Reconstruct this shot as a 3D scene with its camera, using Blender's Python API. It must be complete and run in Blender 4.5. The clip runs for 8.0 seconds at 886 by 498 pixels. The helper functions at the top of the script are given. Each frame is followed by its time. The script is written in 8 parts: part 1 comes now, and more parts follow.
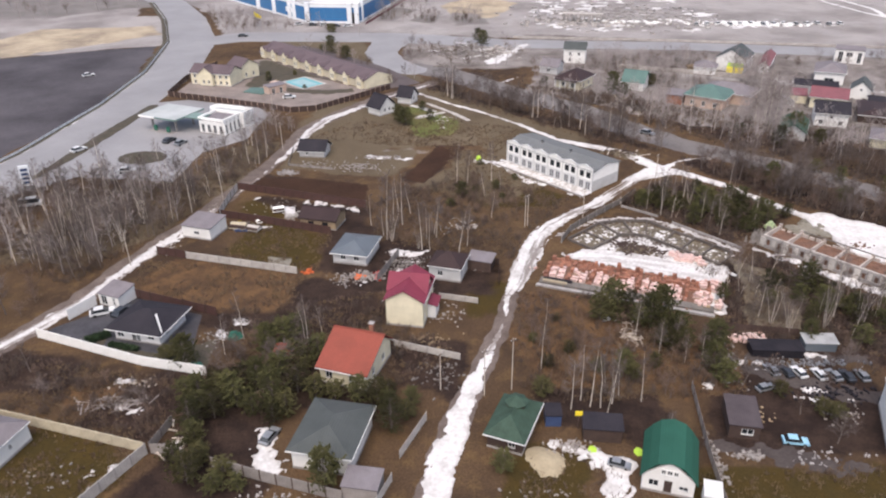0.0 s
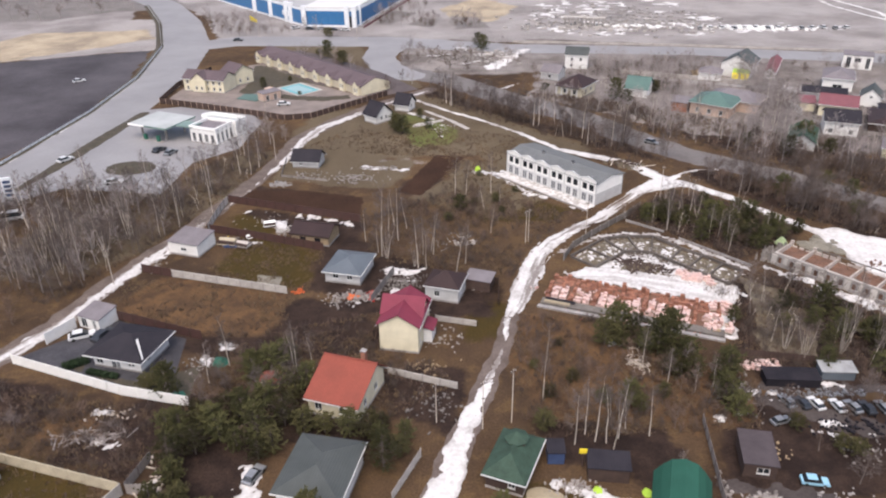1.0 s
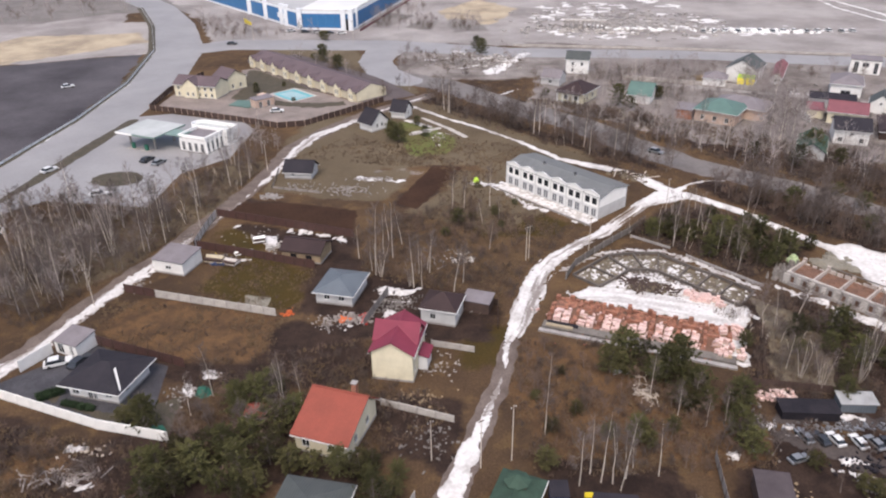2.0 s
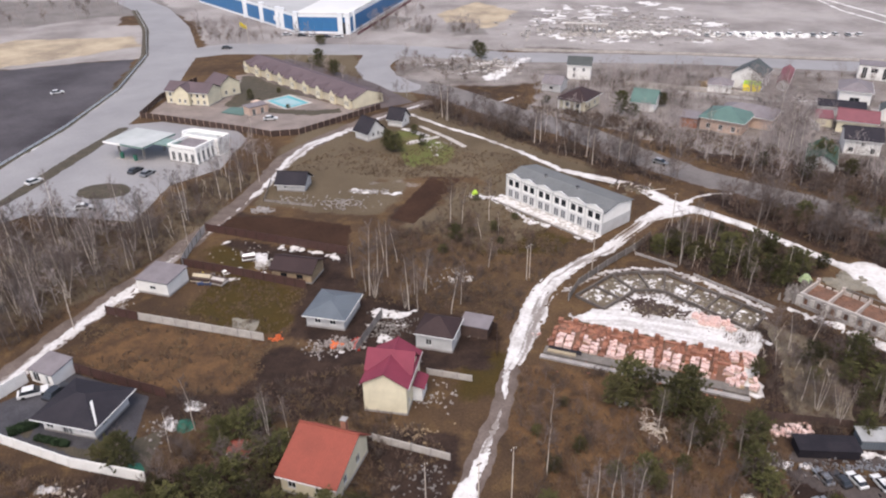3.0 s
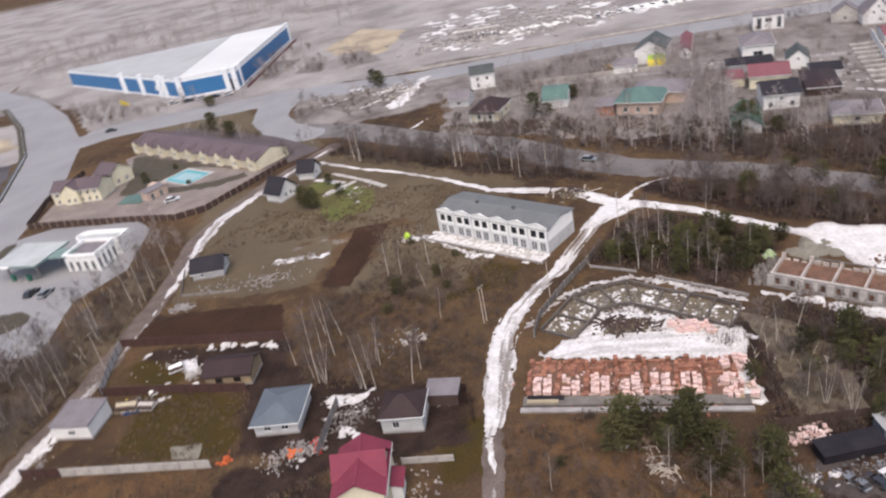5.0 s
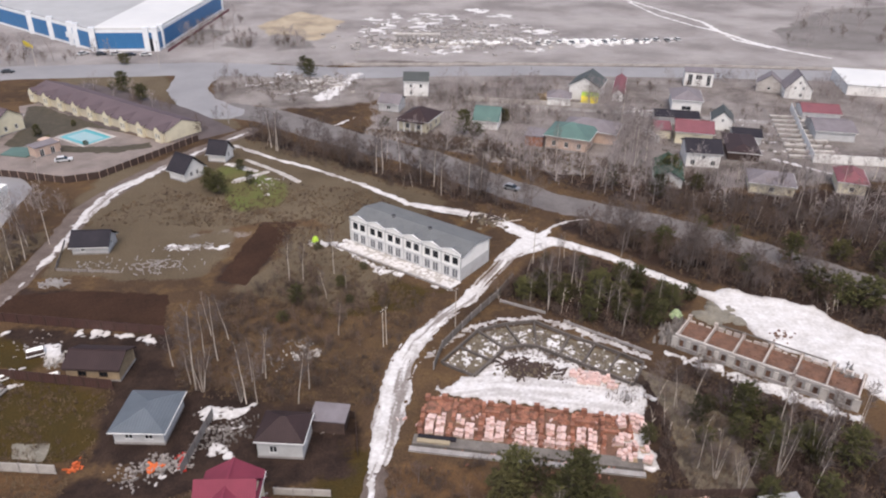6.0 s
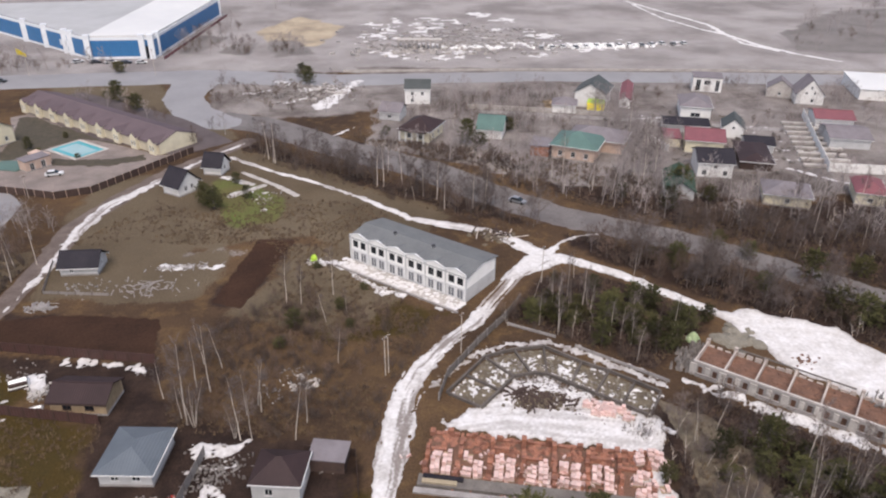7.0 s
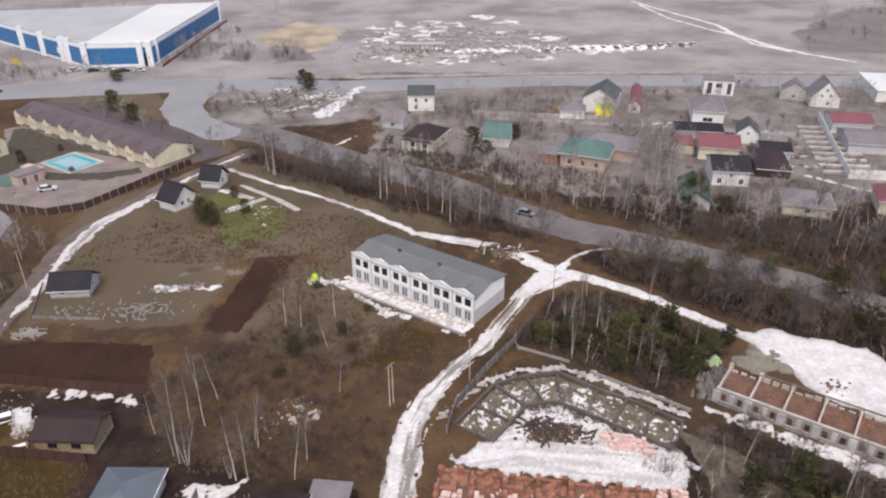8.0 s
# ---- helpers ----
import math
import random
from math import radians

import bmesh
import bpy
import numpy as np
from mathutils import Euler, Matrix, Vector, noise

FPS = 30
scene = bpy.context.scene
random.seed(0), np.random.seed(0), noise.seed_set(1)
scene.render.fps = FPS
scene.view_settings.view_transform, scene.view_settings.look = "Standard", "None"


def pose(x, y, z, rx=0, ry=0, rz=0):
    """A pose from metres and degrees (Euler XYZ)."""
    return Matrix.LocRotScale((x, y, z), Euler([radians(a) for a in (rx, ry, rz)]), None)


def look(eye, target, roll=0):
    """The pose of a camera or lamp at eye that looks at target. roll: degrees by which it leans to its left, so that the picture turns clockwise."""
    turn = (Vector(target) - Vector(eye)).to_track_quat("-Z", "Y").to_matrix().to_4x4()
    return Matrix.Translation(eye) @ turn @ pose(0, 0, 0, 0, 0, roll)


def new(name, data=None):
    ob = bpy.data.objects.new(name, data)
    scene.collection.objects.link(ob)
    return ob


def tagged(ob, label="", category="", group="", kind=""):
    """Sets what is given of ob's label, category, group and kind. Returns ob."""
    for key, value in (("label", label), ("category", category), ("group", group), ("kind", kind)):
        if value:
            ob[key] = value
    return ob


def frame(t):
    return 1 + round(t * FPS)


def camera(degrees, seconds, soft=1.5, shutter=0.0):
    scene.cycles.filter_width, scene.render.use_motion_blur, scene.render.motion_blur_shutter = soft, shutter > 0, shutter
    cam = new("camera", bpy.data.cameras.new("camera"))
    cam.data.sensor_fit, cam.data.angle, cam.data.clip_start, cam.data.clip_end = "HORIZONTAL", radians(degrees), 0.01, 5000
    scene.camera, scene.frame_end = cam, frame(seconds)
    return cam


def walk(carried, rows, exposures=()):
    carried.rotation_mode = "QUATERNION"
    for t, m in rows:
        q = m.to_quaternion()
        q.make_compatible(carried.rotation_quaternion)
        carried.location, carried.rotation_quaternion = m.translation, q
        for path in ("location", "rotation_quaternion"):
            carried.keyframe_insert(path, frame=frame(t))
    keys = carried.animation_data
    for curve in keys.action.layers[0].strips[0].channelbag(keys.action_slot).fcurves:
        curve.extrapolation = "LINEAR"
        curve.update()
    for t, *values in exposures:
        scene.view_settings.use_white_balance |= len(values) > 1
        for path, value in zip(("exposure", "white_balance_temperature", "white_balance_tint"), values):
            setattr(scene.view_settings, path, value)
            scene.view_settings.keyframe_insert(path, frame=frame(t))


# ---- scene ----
cam = camera(62.4, 8.0, soft=2.1, shutter=0.5)
PATH = [
    (0, (0.496, 3.012, 71.591), (0.446, 4.775, 70.648), -0.9),
    (0.5, (0.725, 6.621, 71.55), (0.674, 8.385, 70.607), -0.9),
    (1, (0.982, 10.193, 71.577), (0.931, 11.957, 70.636), -0.9),
    (1.5, (1.156, 13.921, 71.59), (1.107, 15.685, 70.648), -0.9),
    (3, (1.852, 24.949, 72.055), (1.802, 26.712, 71.112), -0.9),
    (3.5, (2.114, 28.445, 72.237), (2.065, 30.207, 71.292), -0.9),
    (3.8, (2.288, 30.758, 72.495), (2.248, 32.521, 71.552), -3.3),
    (4, (2.439, 32.316, 72.228), (2.419, 34.079, 71.284), -2.3),
    (4.2, (2.388, 33.85, 72.226), (2.388, 35.613, 71.28), -1.0),
    (5.3, (2.86, 41.489, 72.372), (3.006, 43.259, 71.452), -13.6),
    (5.4, (3.036, 42.192, 72.368), (3.245, 43.95, 71.437), -9.9),
    (5.5, (3.111, 42.993, 72.342), (3.355, 44.744, 71.407), -7.7),
    (5.6, (2.942, 44.121, 72.407), (3.249, 45.86, 71.468), -3.3),
    (5.7, (2.835, 45.069, 72.4), (3.164, 46.803, 71.46), -1.9),
    (5.8, (2.915, 45.747, 72.391), (3.265, 47.477, 71.45), -0.4),
    (6, (2.989, 46.716, 72.325), (3.357, 48.442, 71.384), 0.8),
    (6.5, (3.435, 50.094, 72.155), (3.805, 51.821, 71.218), 0.8),
    (7, (3.964, 53.869, 72.329), (4.328, 55.597, 71.392), 0.4),
    (7.5, (4.566, 57.282, 72.304), (4.926, 59.012, 71.366), 0.2),
    (8, (5.221, 61.053, 72.291), (5.572, 62.785, 71.354), -0.3),
]
walk(cam, [(t, look(eye, at, roll)) for t, eye, at, roll in PATH], [(0, 0.82, 6450, 10), (4, 0.74, 6450, 10), (8, 0.60, 6450, 10)])
# ---- light ----
world = bpy.data.worlds.new("overcast_sky")
scene.world = world
world.use_nodes = True
wn = world.node_tree
sky = wn.nodes.new("ShaderNodeTexSky")
sky.sky_type, sky.sun_disc = "NISHITA", False
sky.sun_elevation, sky.sun_rotation = radians(62), radians(192)
sky.air_density, sky.dust_density, sky.ozone_density = 1.0, 6.0, 1.0
wn.links.new(sky.outputs[0], wn.nodes["Background"].inputs[0])
wn.nodes["Background"].inputs[1].default_value = 0.14
sun = new("sun", bpy.data.lights.new("sun", "SUN"))
sun.data.energy, sun.data.angle, sun.data.color = 0.55, radians(80), (1.0, 0.98, 0.96)
sun.matrix_world = look((0, 0, 0), (0.098, 0.459, -0.883))


# ---- materials ----
def shade(name, col, col2=None, scale=0.6, rough=0.85, metal=0.0, bump=0.3, fine=9.0, vary=0.0, ribs=0.0, rib_axis="X", soil=0.25, spec=0.3):
    """A weathered surface: two colours mixed by large stains and fine grain, small relief, optional pressed ribs (metres apart)."""
    m = bpy.data.materials.new(name)
    m.use_nodes = True
    n, l = m.node_tree.nodes, m.node_tree.links
    b = n["Principled BSDF"]
    b.inputs["Roughness"].default_value, b.inputs["Metallic"].default_value = rough, metal
    b.inputs["Specular IOR Level"].default_value = spec
    co = n.new("ShaderNodeTexCoord")
    big, small = n.new("ShaderNodeTexNoise"), n.new("ShaderNodeTexNoise")
    for node, s, d in ((big, scale, 6), (small, fine, 4)):
        node.inputs["Scale"].default_value, node.inputs["Detail"].default_value = s, d
        node.inputs["Roughness"].default_value = 0.65
        l.new(co.outputs["Object"], node.inputs["Vector"])
    col2 = col2 or tuple(c * 0.7 for c in col)
    ramp = n.new("ShaderNodeMapRange")
    ramp.inputs["From Min"].default_value, ramp.inputs["From Max"].default_value = 0.35, 0.68
    l.new(big.outputs["Fac"], ramp.inputs["Value"])
    mix = n.new("ShaderNodeMix")
    mix.data_type = "RGBA"
    mix.inputs["A"].default_value, mix.inputs["B"].default_value = (*col, 1), (*col2, 1)
    l.new(ramp.outputs["Result"], mix.inputs["Factor"])
    hsv = n.new("ShaderNodeHueSaturation")
    l.new(mix.outputs["Result"], hsv.inputs["Color"])
    grain = n.new("ShaderNodeMapRange")
    grain.inputs["From Min"].default_value, grain.inputs["From Max"].default_value = 0.3, 0.7
    grain.inputs["To Min"].default_value, grain.inputs["To Max"].default_value = 1 - soil, 1 + soil
    l.new(small.outputs["Fac"], grain.inputs["Value"])
    value = grain.outputs["Result"]
    if vary:
        info, span, mul = n.new("ShaderNodeObjectInfo"), n.new("ShaderNodeMapRange"), n.new("ShaderNodeMath")
        span.inputs["To Min"].default_value, span.inputs["To Max"].default_value = 1 - vary, 1 + vary
        l.new(info.outputs["Random"], span.inputs["Value"])
        mul.operation = "MULTIPLY"
        l.new(value, mul.inputs[0])
        l.new(span.outputs["Result"], mul.inputs[1])
        value = mul.outputs["Value"]
    l.new(value, hsv.inputs["Value"])
    l.new(hsv.outputs["Color"], b.inputs["Base Color"])
    bp = n.new("ShaderNodeBump")
    bp.inputs["Strength"].default_value, bp.inputs["Distance"].default_value = bump, 0.05
    height = small.outputs["Fac"]
    if ribs:
        wave = n.new("ShaderNodeTexWave")
        wave.bands_direction = rib_axis
        wave.inputs["Scale"].default_value = 0.314 / ribs
        l.new(co.outputs["Object"], wave.inputs["Vector"])
        height = wave.outputs["Fac"]
    l.new(height, bp.inputs["Height"])
    l.new(bp.outputs["Normal"], b.inputs["Normal"])
    return m


def glassy(name, col, rough=0.08):
    m = bpy.data.materials.new(name)
    m.use_nodes = True
    b = m.node_tree.nodes["Principled BSDF"]
    b.inputs["Base Color"].default_value, b.inputs["Roughness"].default_value = (*col, 1), rough
    b.inputs["Specular IOR Level"].default_value = 0.6
    return m


M = dict(
    snow=shade("old_snow", (0.57, 0.56, 0.57), (0.475, 0.46, 0.46), scale=0.25, rough=0.6, bump=0.6, fine=2.5, soil=0.06),
    snow_worn=shade("trodden_snow", (0.64, 0.625, 0.63), (0.52, 0.495, 0.485), scale=0.45, rough=0.7, bump=0.3, fine=1.6, soil=0.14),
    asphalt=shade("worn_asphalt", (0.265, 0.255, 0.262), (0.205, 0.197, 0.203), scale=0.05, rough=0.6, bump=0.15, fine=1.5, soil=0.07, spec=0.45),
    road_mud=shade("muddy_asphalt", (0.165, 0.149, 0.146), (0.10, 0.087, 0.084), scale=0.12, rough=0.75, bump=0.3, fine=2.0, soil=0.18),
    track=shade("dirt_track", (0.15, 0.118, 0.105), (0.085, 0.064, 0.055), scale=0.3, bump=0.5, fine=3.0),
    paving=shade("brown_paving", (0.235, 0.195, 0.178), (0.15, 0.125, 0.115), scale=0.2, bump=0.2, fine=4.0),
    slate_paving=shade("dark_paving", (0.038, 0.037, 0.044), (0.066, 0.063, 0.072), scale=0.25, bump=0.2, fine=4.0),
    concrete=shade("grey_concrete", (0.34, 0.32, 0.31), (0.22, 0.20, 0.195), scale=0.5, bump=0.3, vary=0.12),
    concrete_dk=shade("dirty_concrete", (0.19, 0.17, 0.155), (0.11, 0.097, 0.09), scale=0.6, bump=0.4, vary=0.12),
    roof_pale=shade("grey_membrane", (0.40, 0.40, 0.41), (0.33, 0.33, 0.335), scale=0.05, rough=0.6, bump=0.1, soil=0.06, spec=0.12),
    concrete_lt=shade("pale_concrete", (0.47, 0.44, 0.415), (0.32, 0.295, 0.275), scale=0.5, bump=0.3, vary=0.08),
    block_pale=shade("pale_pink_block", (0.50, 0.44, 0.40), (0.36, 0.31, 0.28), scale=0.5, bump=0.3, vary=0.1),
    cream_block=shade("cream_block", (0.48, 0.42, 0.31), (0.35, 0.305, 0.23), scale=0.4, bump=0.3, vary=0.08),
    plaster_w=shade("white_plaster", (0.76, 0.75, 0.74), (0.64, 0.625, 0.61), scale=0.4, bump=0.15, soil=0.07),
    render_w=shade("bright_white_render", (0.86, 0.85, 0.84), (0.78, 0.77, 0.755), scale=0.4, bump=0.1, soil=0.04),
    render_g=shade("pale_grey_render", (0.68, 0.675, 0.68), (0.56, 0.555, 0.56), scale=0.5, bump=0.2, soil=0.12),
    leaf=shade("clipped_evergreen", (0.022, 0.04, 0.016), (0.014, 0.026, 0.011), scale=0.9, bump=0.0, soil=0.3),
    slush=shade("wet_soil", (0.16, 0.13, 0.09), (0.07, 0.055, 0.043), scale=0.6, bump=0.6, fine=4.0, soil=0.3),
    plaster_c=shade("cream_plaster", (0.72, 0.66, 0.50), (0.58, 0.53, 0.40), scale=0.35, bump=0.15, soil=0.08),
    plaster_y=shade("yellow_plaster", (0.56, 0.50, 0.385), (0.45, 0.40, 0.31), scale=0.35, bump=0.15, soil=0.08),
    plaster_g=shade("grey_plaster", (0.53, 0.53, 0.535), (0.43, 0.425, 0.43), scale=0.4, bump=0.25, soil=0.12),
    plaster_p=shade("pink_stone", (0.56, 0.42, 0.34), (0.42, 0.31, 0.26), scale=0.5, bump=0.4, soil=0.2),
    brick_red=shade("raw_red_brick", (0.35, 0.155, 0.10), (0.17, 0.085, 0.065), scale=0.8, bump=0.6, fine=5.0, soil=0.3, vary=0.12),
    brick_pink=shade("snowy_pink_brick", (0.54, 0.33, 0.29), (0.66, 0.57, 0.55), scale=0.7, bump=0.6, fine=5.0, soil=0.25, vary=0.15),
    roof_red=shade("orange_red_metal_tile", (0.24, 0.066, 0.048), (0.20, 0.058, 0.043), scale=0.3, rough=0.6, bump=0.25, fine=4.0, ribs=0.35, soil=0.1, spec=0.12),
    roof_maroon=shade("maroon_metal_tile", (0.195, 0.04, 0.065), (0.155, 0.034, 0.055), scale=0.3, rough=0.55, bump=0.25, ribs=0.35, soil=0.08, spec=0.12),
    roof_grey=shade("grey_metal_tile", (0.078, 0.085, 0.085), (0.06, 0.067, 0.067), scale=0.3, rough=0.5, bump=0.5, ribs=0.35, soil=0.08, spec=0.12),
    roof_th=shade("grey_shingle", (0.15, 0.155, 0.16), (0.125, 0.13, 0.135), scale=0.3, rough=0.7, bump=0.4, fine=3.0, soil=0.1, spec=0.12),
    roof_blue=shade("blue_grey_metal", (0.118, 0.135, 0.158), (0.095, 0.11, 0.13), scale=0.3, rough=0.45, bump=0.5, ribs=0.4, soil=0.07, spec=0.12),
    roof_dark=shade("anthracite_tile", (0.032, 0.029, 0.036), (0.022, 0.02, 0.026), scale=0.3, rough=0.7, bump=0.5, ribs=0.35, soil=0.1, spec=0.12),
    roof_brown=shade("brown_metal_tile", (0.046, 0.03, 0.031), (0.034, 0.023, 0.024), scale=0.3, rough=0.55, bump=0.5, ribs=0.35, soil=0.1, spec=0.12),
    roof_plum=shade("plum_bitumen", (0.125, 0.095, 0.105), (0.10, 0.078, 0.088), scale=0.15, rough=0.8, bump=0.3, soil=0.1, spec=0.12),
    roof_slate=shade("dull_slate_sheet", (0.08, 0.066, 0.072), (0.06, 0.05, 0.055), scale=0.4, rough=0.75, bump=0.4, ribs=0.3, soil=0.12, spec=0.1),
    roof_green=shade("green_metal_tile", (0.027, 0.094, 0.068), (0.023, 0.08, 0.058), scale=0.3, rough=0.6, bump=0.2, ribs=0.35, soil=0.08, spec=0.12),
    roof_moss=shade("faded_green_shingle", (0.05, 0.085, 0.064), (0.034, 0.055, 0.042), scale=0.8, rough=0.7, bump=0.5, soil=0.2, spec=0.12),
    roof_teal=shade("teal_metal", (0.10, 0.165, 0.15), (0.085, 0.135, 0.125), scale=0.3, rough=0.55, bump=0.4, ribs=0.4, soil=0.1, spec=0.12),
    roof_lav=shade("grey_slate_sheet", (0.20, 0.18, 0.195), (0.155, 0.138, 0.148), scale=0.4, rough=0.7, bump=0.5, ribs=0.3, soil=0.12, spec=0.12),
    roof_tin=shade("weathered_tin", (0.33, 0.335, 0.345), (0.23, 0.23, 0.235), scale=0.5, rough=0.5, bump=0.4, ribs=0.3, soil=0.12, spec=0.12),
    roof_rose=shade("rose_red_sheet", (0.205, 0.082, 0.095), (0.165, 0.07, 0.082), scale=0.4, rough=0.6, bump=0.4, ribs=0.3, soil=0.1, spec=0.12),
    roof_white=shade("white_membrane", (0.62, 0.615, 0.61), (0.53, 0.53, 0.54), scale=0.03, rough=0.5, bump=0.1, soil=0.04, spec=0.12),
    blue_panel=shade("blue_cladding", (0.045, 0.165, 0.36), (0.04, 0.14, 0.31), scale=0.2, rough=0.45, bump=0.4, ribs=0.6, soil=0.06),
    white_panel=shade("white_cladding", (0.74, 0.76, 0.79), (0.62, 0.64, 0.68), scale=0.2, rough=0.45, bump=0.2, soil=0.06),
    green_trim=shade("green_fascia", (0.19, 0.27, 0.245), scale=0.4, rough=0.45, bump=0.1, soil=0.08),
    canopy=shade("canopy_top", (0.44, 0.455, 0.455), (0.34, 0.355, 0.355), scale=0.15, rough=0.5, bump=0.1, soil=0.06),
    wood=shade("raw_timber", (0.40, 0.30, 0.19), (0.27, 0.20, 0.13), scale=1.0, bump=0.4, vary=0.2),
    wood_dk=shade("dark_timber", (0.075, 0.048, 0.04), (0.05, 0.034, 0.03), scale=0.8, bump=0.4, vary=0.15),
    fence_br=shade("brown_profiled_sheet", (0.085, 0.045, 0.04), (0.062, 0.036, 0.033), scale=0.4, rough=0.5, bump=0.5, ribs=0.25, soil=0.12),
    fence_gr=shade("grey_fence_board", (0.27, 0.245, 0.235), (0.19, 0.17, 0.16), scale=0.5, bump=0.4, vary=0.12),
    steel=shade("galvanised_steel", (0.42, 0.42, 0.43), (0.33, 0.33, 0.34), scale=1.0, rough=0.4, metal=0.7, bump=0.1, soil=0.1),
    black=shade("black_membrane", (0.016, 0.015, 0.02), (0.028, 0.025, 0.03), scale=0.4, rough=0.7, bump=0.4, spec=0.08),
    trim_w=shade("white_paint", (0.74, 0.74, 0.74), (0.64, 0.64, 0.64), scale=0.8, rough=0.5, bump=0.05, soil=0.04),
    soil=shade("brown_fill", (0.185, 0.10, 0.068), (0.105, 0.06, 0.045), scale=0.5, bump=0.7, fine=4.0, soil=0.3),
    gravel=shade("gravel", (0.22, 0.20, 0.165), (0.15, 0.135, 0.11), scale=0.5, bump=0.7, fine=5.0, soil=0.3),
    sandpile=shade("yellow_sand", (0.37, 0.31, 0.215), (0.29, 0.24, 0.165), scale=0.6, bump=0.4, fine=4.0, soil=0.12),
    footing=shade("weathered_footing", (0.125, 0.108, 0.098), (0.075, 0.064, 0.058), scale=0.6, bump=0.4, vary=0.12),
    rubble=shade("rubble", (0.31, 0.285, 0.27), (0.13, 0.11, 0.10), scale=1.2, bump=0.6, vary=0.3),
    pale_green=shade("pale_green_sacking", (0.36, 0.44, 0.26), (0.24, 0.31, 0.17), scale=0.6, rough=0.7, bump=0.4, soil=0.2),
    lime=shade("lime_sheet", (0.42, 0.62, 0.06), (0.34, 0.52, 0.06), scale=0.8, rough=0.5, bump=0.2, soil=0.1),
    yellow=shade("yellow_sheet", (0.78, 0.62, 0.03), (0.66, 0.52, 0.04), scale=0.8, rough=0.5, bump=0.2, soil=0.1),
    tarp_green=shade("green_tarpaulin", (0.03, 0.13, 0.09), (0.022, 0.09, 0.065), scale=0.6, rough=0.5, bump=0.4, soil=0.12),
    tarp_blue=shade("blue_tarpaulin", (0.05, 0.08, 0.17), (0.035, 0.05, 0.11), scale=0.6, rough=0.5, bump=0.4, soil=0.12),
    orange=shade("orange_plastic", (0.62, 0.14, 0.04), (0.48, 0.11, 0.04), scale=0.8, rough=0.6, bump=0.2),
    red=shade("red_paint", (0.46, 0.04, 0.03), scale=0.8, rough=0.5, bump=0.1),
    car_white=shade("white_car_paint", (0.62, 0.62, 0.63), (0.56, 0.56, 0.57), scale=0.5, rough=0.3, bump=0.0, soil=0.03, spec=0.6),
    car_dark=shade("dark_car_paint", (0.035, 0.037, 0.045), scale=0.5, rough=0.3, bump=0.0, soil=0.03, spec=0.6),
    car_grey=shade("silver_car_paint", (0.32, 0.33, 0.35), scale=0.5, rough=0.3, metal=0.4, bump=0.0, soil=0.03, spec=0.6),
    car_blue=shade("light_blue_paint", (0.30, 0.52, 0.66), (0.26, 0.46, 0.60), scale=0.5, rough=0.35, bump=0.0, soil=0.05, spec=0.6),
    tyre=shade("tyre_rubber", (0.02, 0.02, 0.02), scale=1.0, rough=0.9, bump=0.1),
    birch=shade("birch_bark", (0.58, 0.52, 0.46), (0.34, 0.29, 0.25), scale=1.5, bump=0.4, fine=6.0, vary=0.18),
    bark=shade("grey_bark", (0.17, 0.14, 0.125), (0.11, 0.088, 0.078), scale=1.5, bump=0.5, vary=0.2),
    twig=shade("bare_twigs", (0.15, 0.122, 0.113), (0.095, 0.074, 0.068), scale=0.5, bump=0.0, vary=0.25),
    # Distance haze lightened into the far trees' colours; the bark also serves felled branches.
    twig_haze=shade("haze_pale_twigs", (0.31, 0.27, 0.265), (0.22, 0.188, 0.182), scale=0.5, bump=0.0, vary=0.25),
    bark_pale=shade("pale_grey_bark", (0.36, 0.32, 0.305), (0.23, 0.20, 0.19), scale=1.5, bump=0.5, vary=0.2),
    twig_red=shade("reddish_twigs", (0.145, 0.098, 0.076), (0.095, 0.066, 0.053), scale=0.5, bump=0.0, vary=0.25),
    needle=shade("pine_needles", (0.082, 0.078, 0.028), (0.05, 0.051, 0.021), scale=0.8, bump=0.0, vary=0.25, soil=0.3),
    needle_y=shade("yellowish_pine_needles", (0.085, 0.077, 0.029), (0.055, 0.051, 0.022), scale=0.8, bump=0.0, vary=0.25, soil=0.3),
    dry=shade("dry_grass", (0.165, 0.115, 0.068), (0.115, 0.08, 0.052), scale=0.06, bump=0.0, soil=0.3),
    brush=shade("dark_brush", (0.10, 0.075, 0.064), (0.062, 0.046, 0.04), scale=0.5, bump=0.0, soil=0.3),
    weed=shade("dead_weeds", (0.118, 0.08, 0.058), (0.08, 0.055, 0.043), scale=0.06, bump=0.0, soil=0.3),
    pane=glassy("window_glass", (0.02, 0.023, 0.028)),
    pane_lt=glassy("pale_grey_glass", (0.16, 0.165, 0.18), 0.2),
    plum_yard=shade("plum_grey_yard", (0.105, 0.085, 0.086), (0.075, 0.06, 0.062), scale=0.15, bump=0.2, fine=2.0, soil=0.1),
    yard_grit=shade("dark_yard_grit", (0.078, 0.065, 0.062), (0.05, 0.041, 0.04), scale=0.25, bump=0.3, fine=2.5, soil=0.2, spec=0.1),
    tilled=shade("dark_tilled_soil", (0.082, 0.074, 0.083), (0.034, 0.029, 0.034), scale=0.035, bump=0.4, fine=1.2, soil=0.15),
    plough=shade("ploughed_soil", (0.05, 0.027, 0.018), (0.03, 0.017, 0.012), scale=0.12, bump=0.8, fine=2.2, soil=0.25, spec=0.08),
    bed=shade("dark_bed_soil", (0.075, 0.062, 0.045), (0.048, 0.042, 0.03), scale=0.5, bump=0.6, fine=3.0, soil=0.3),
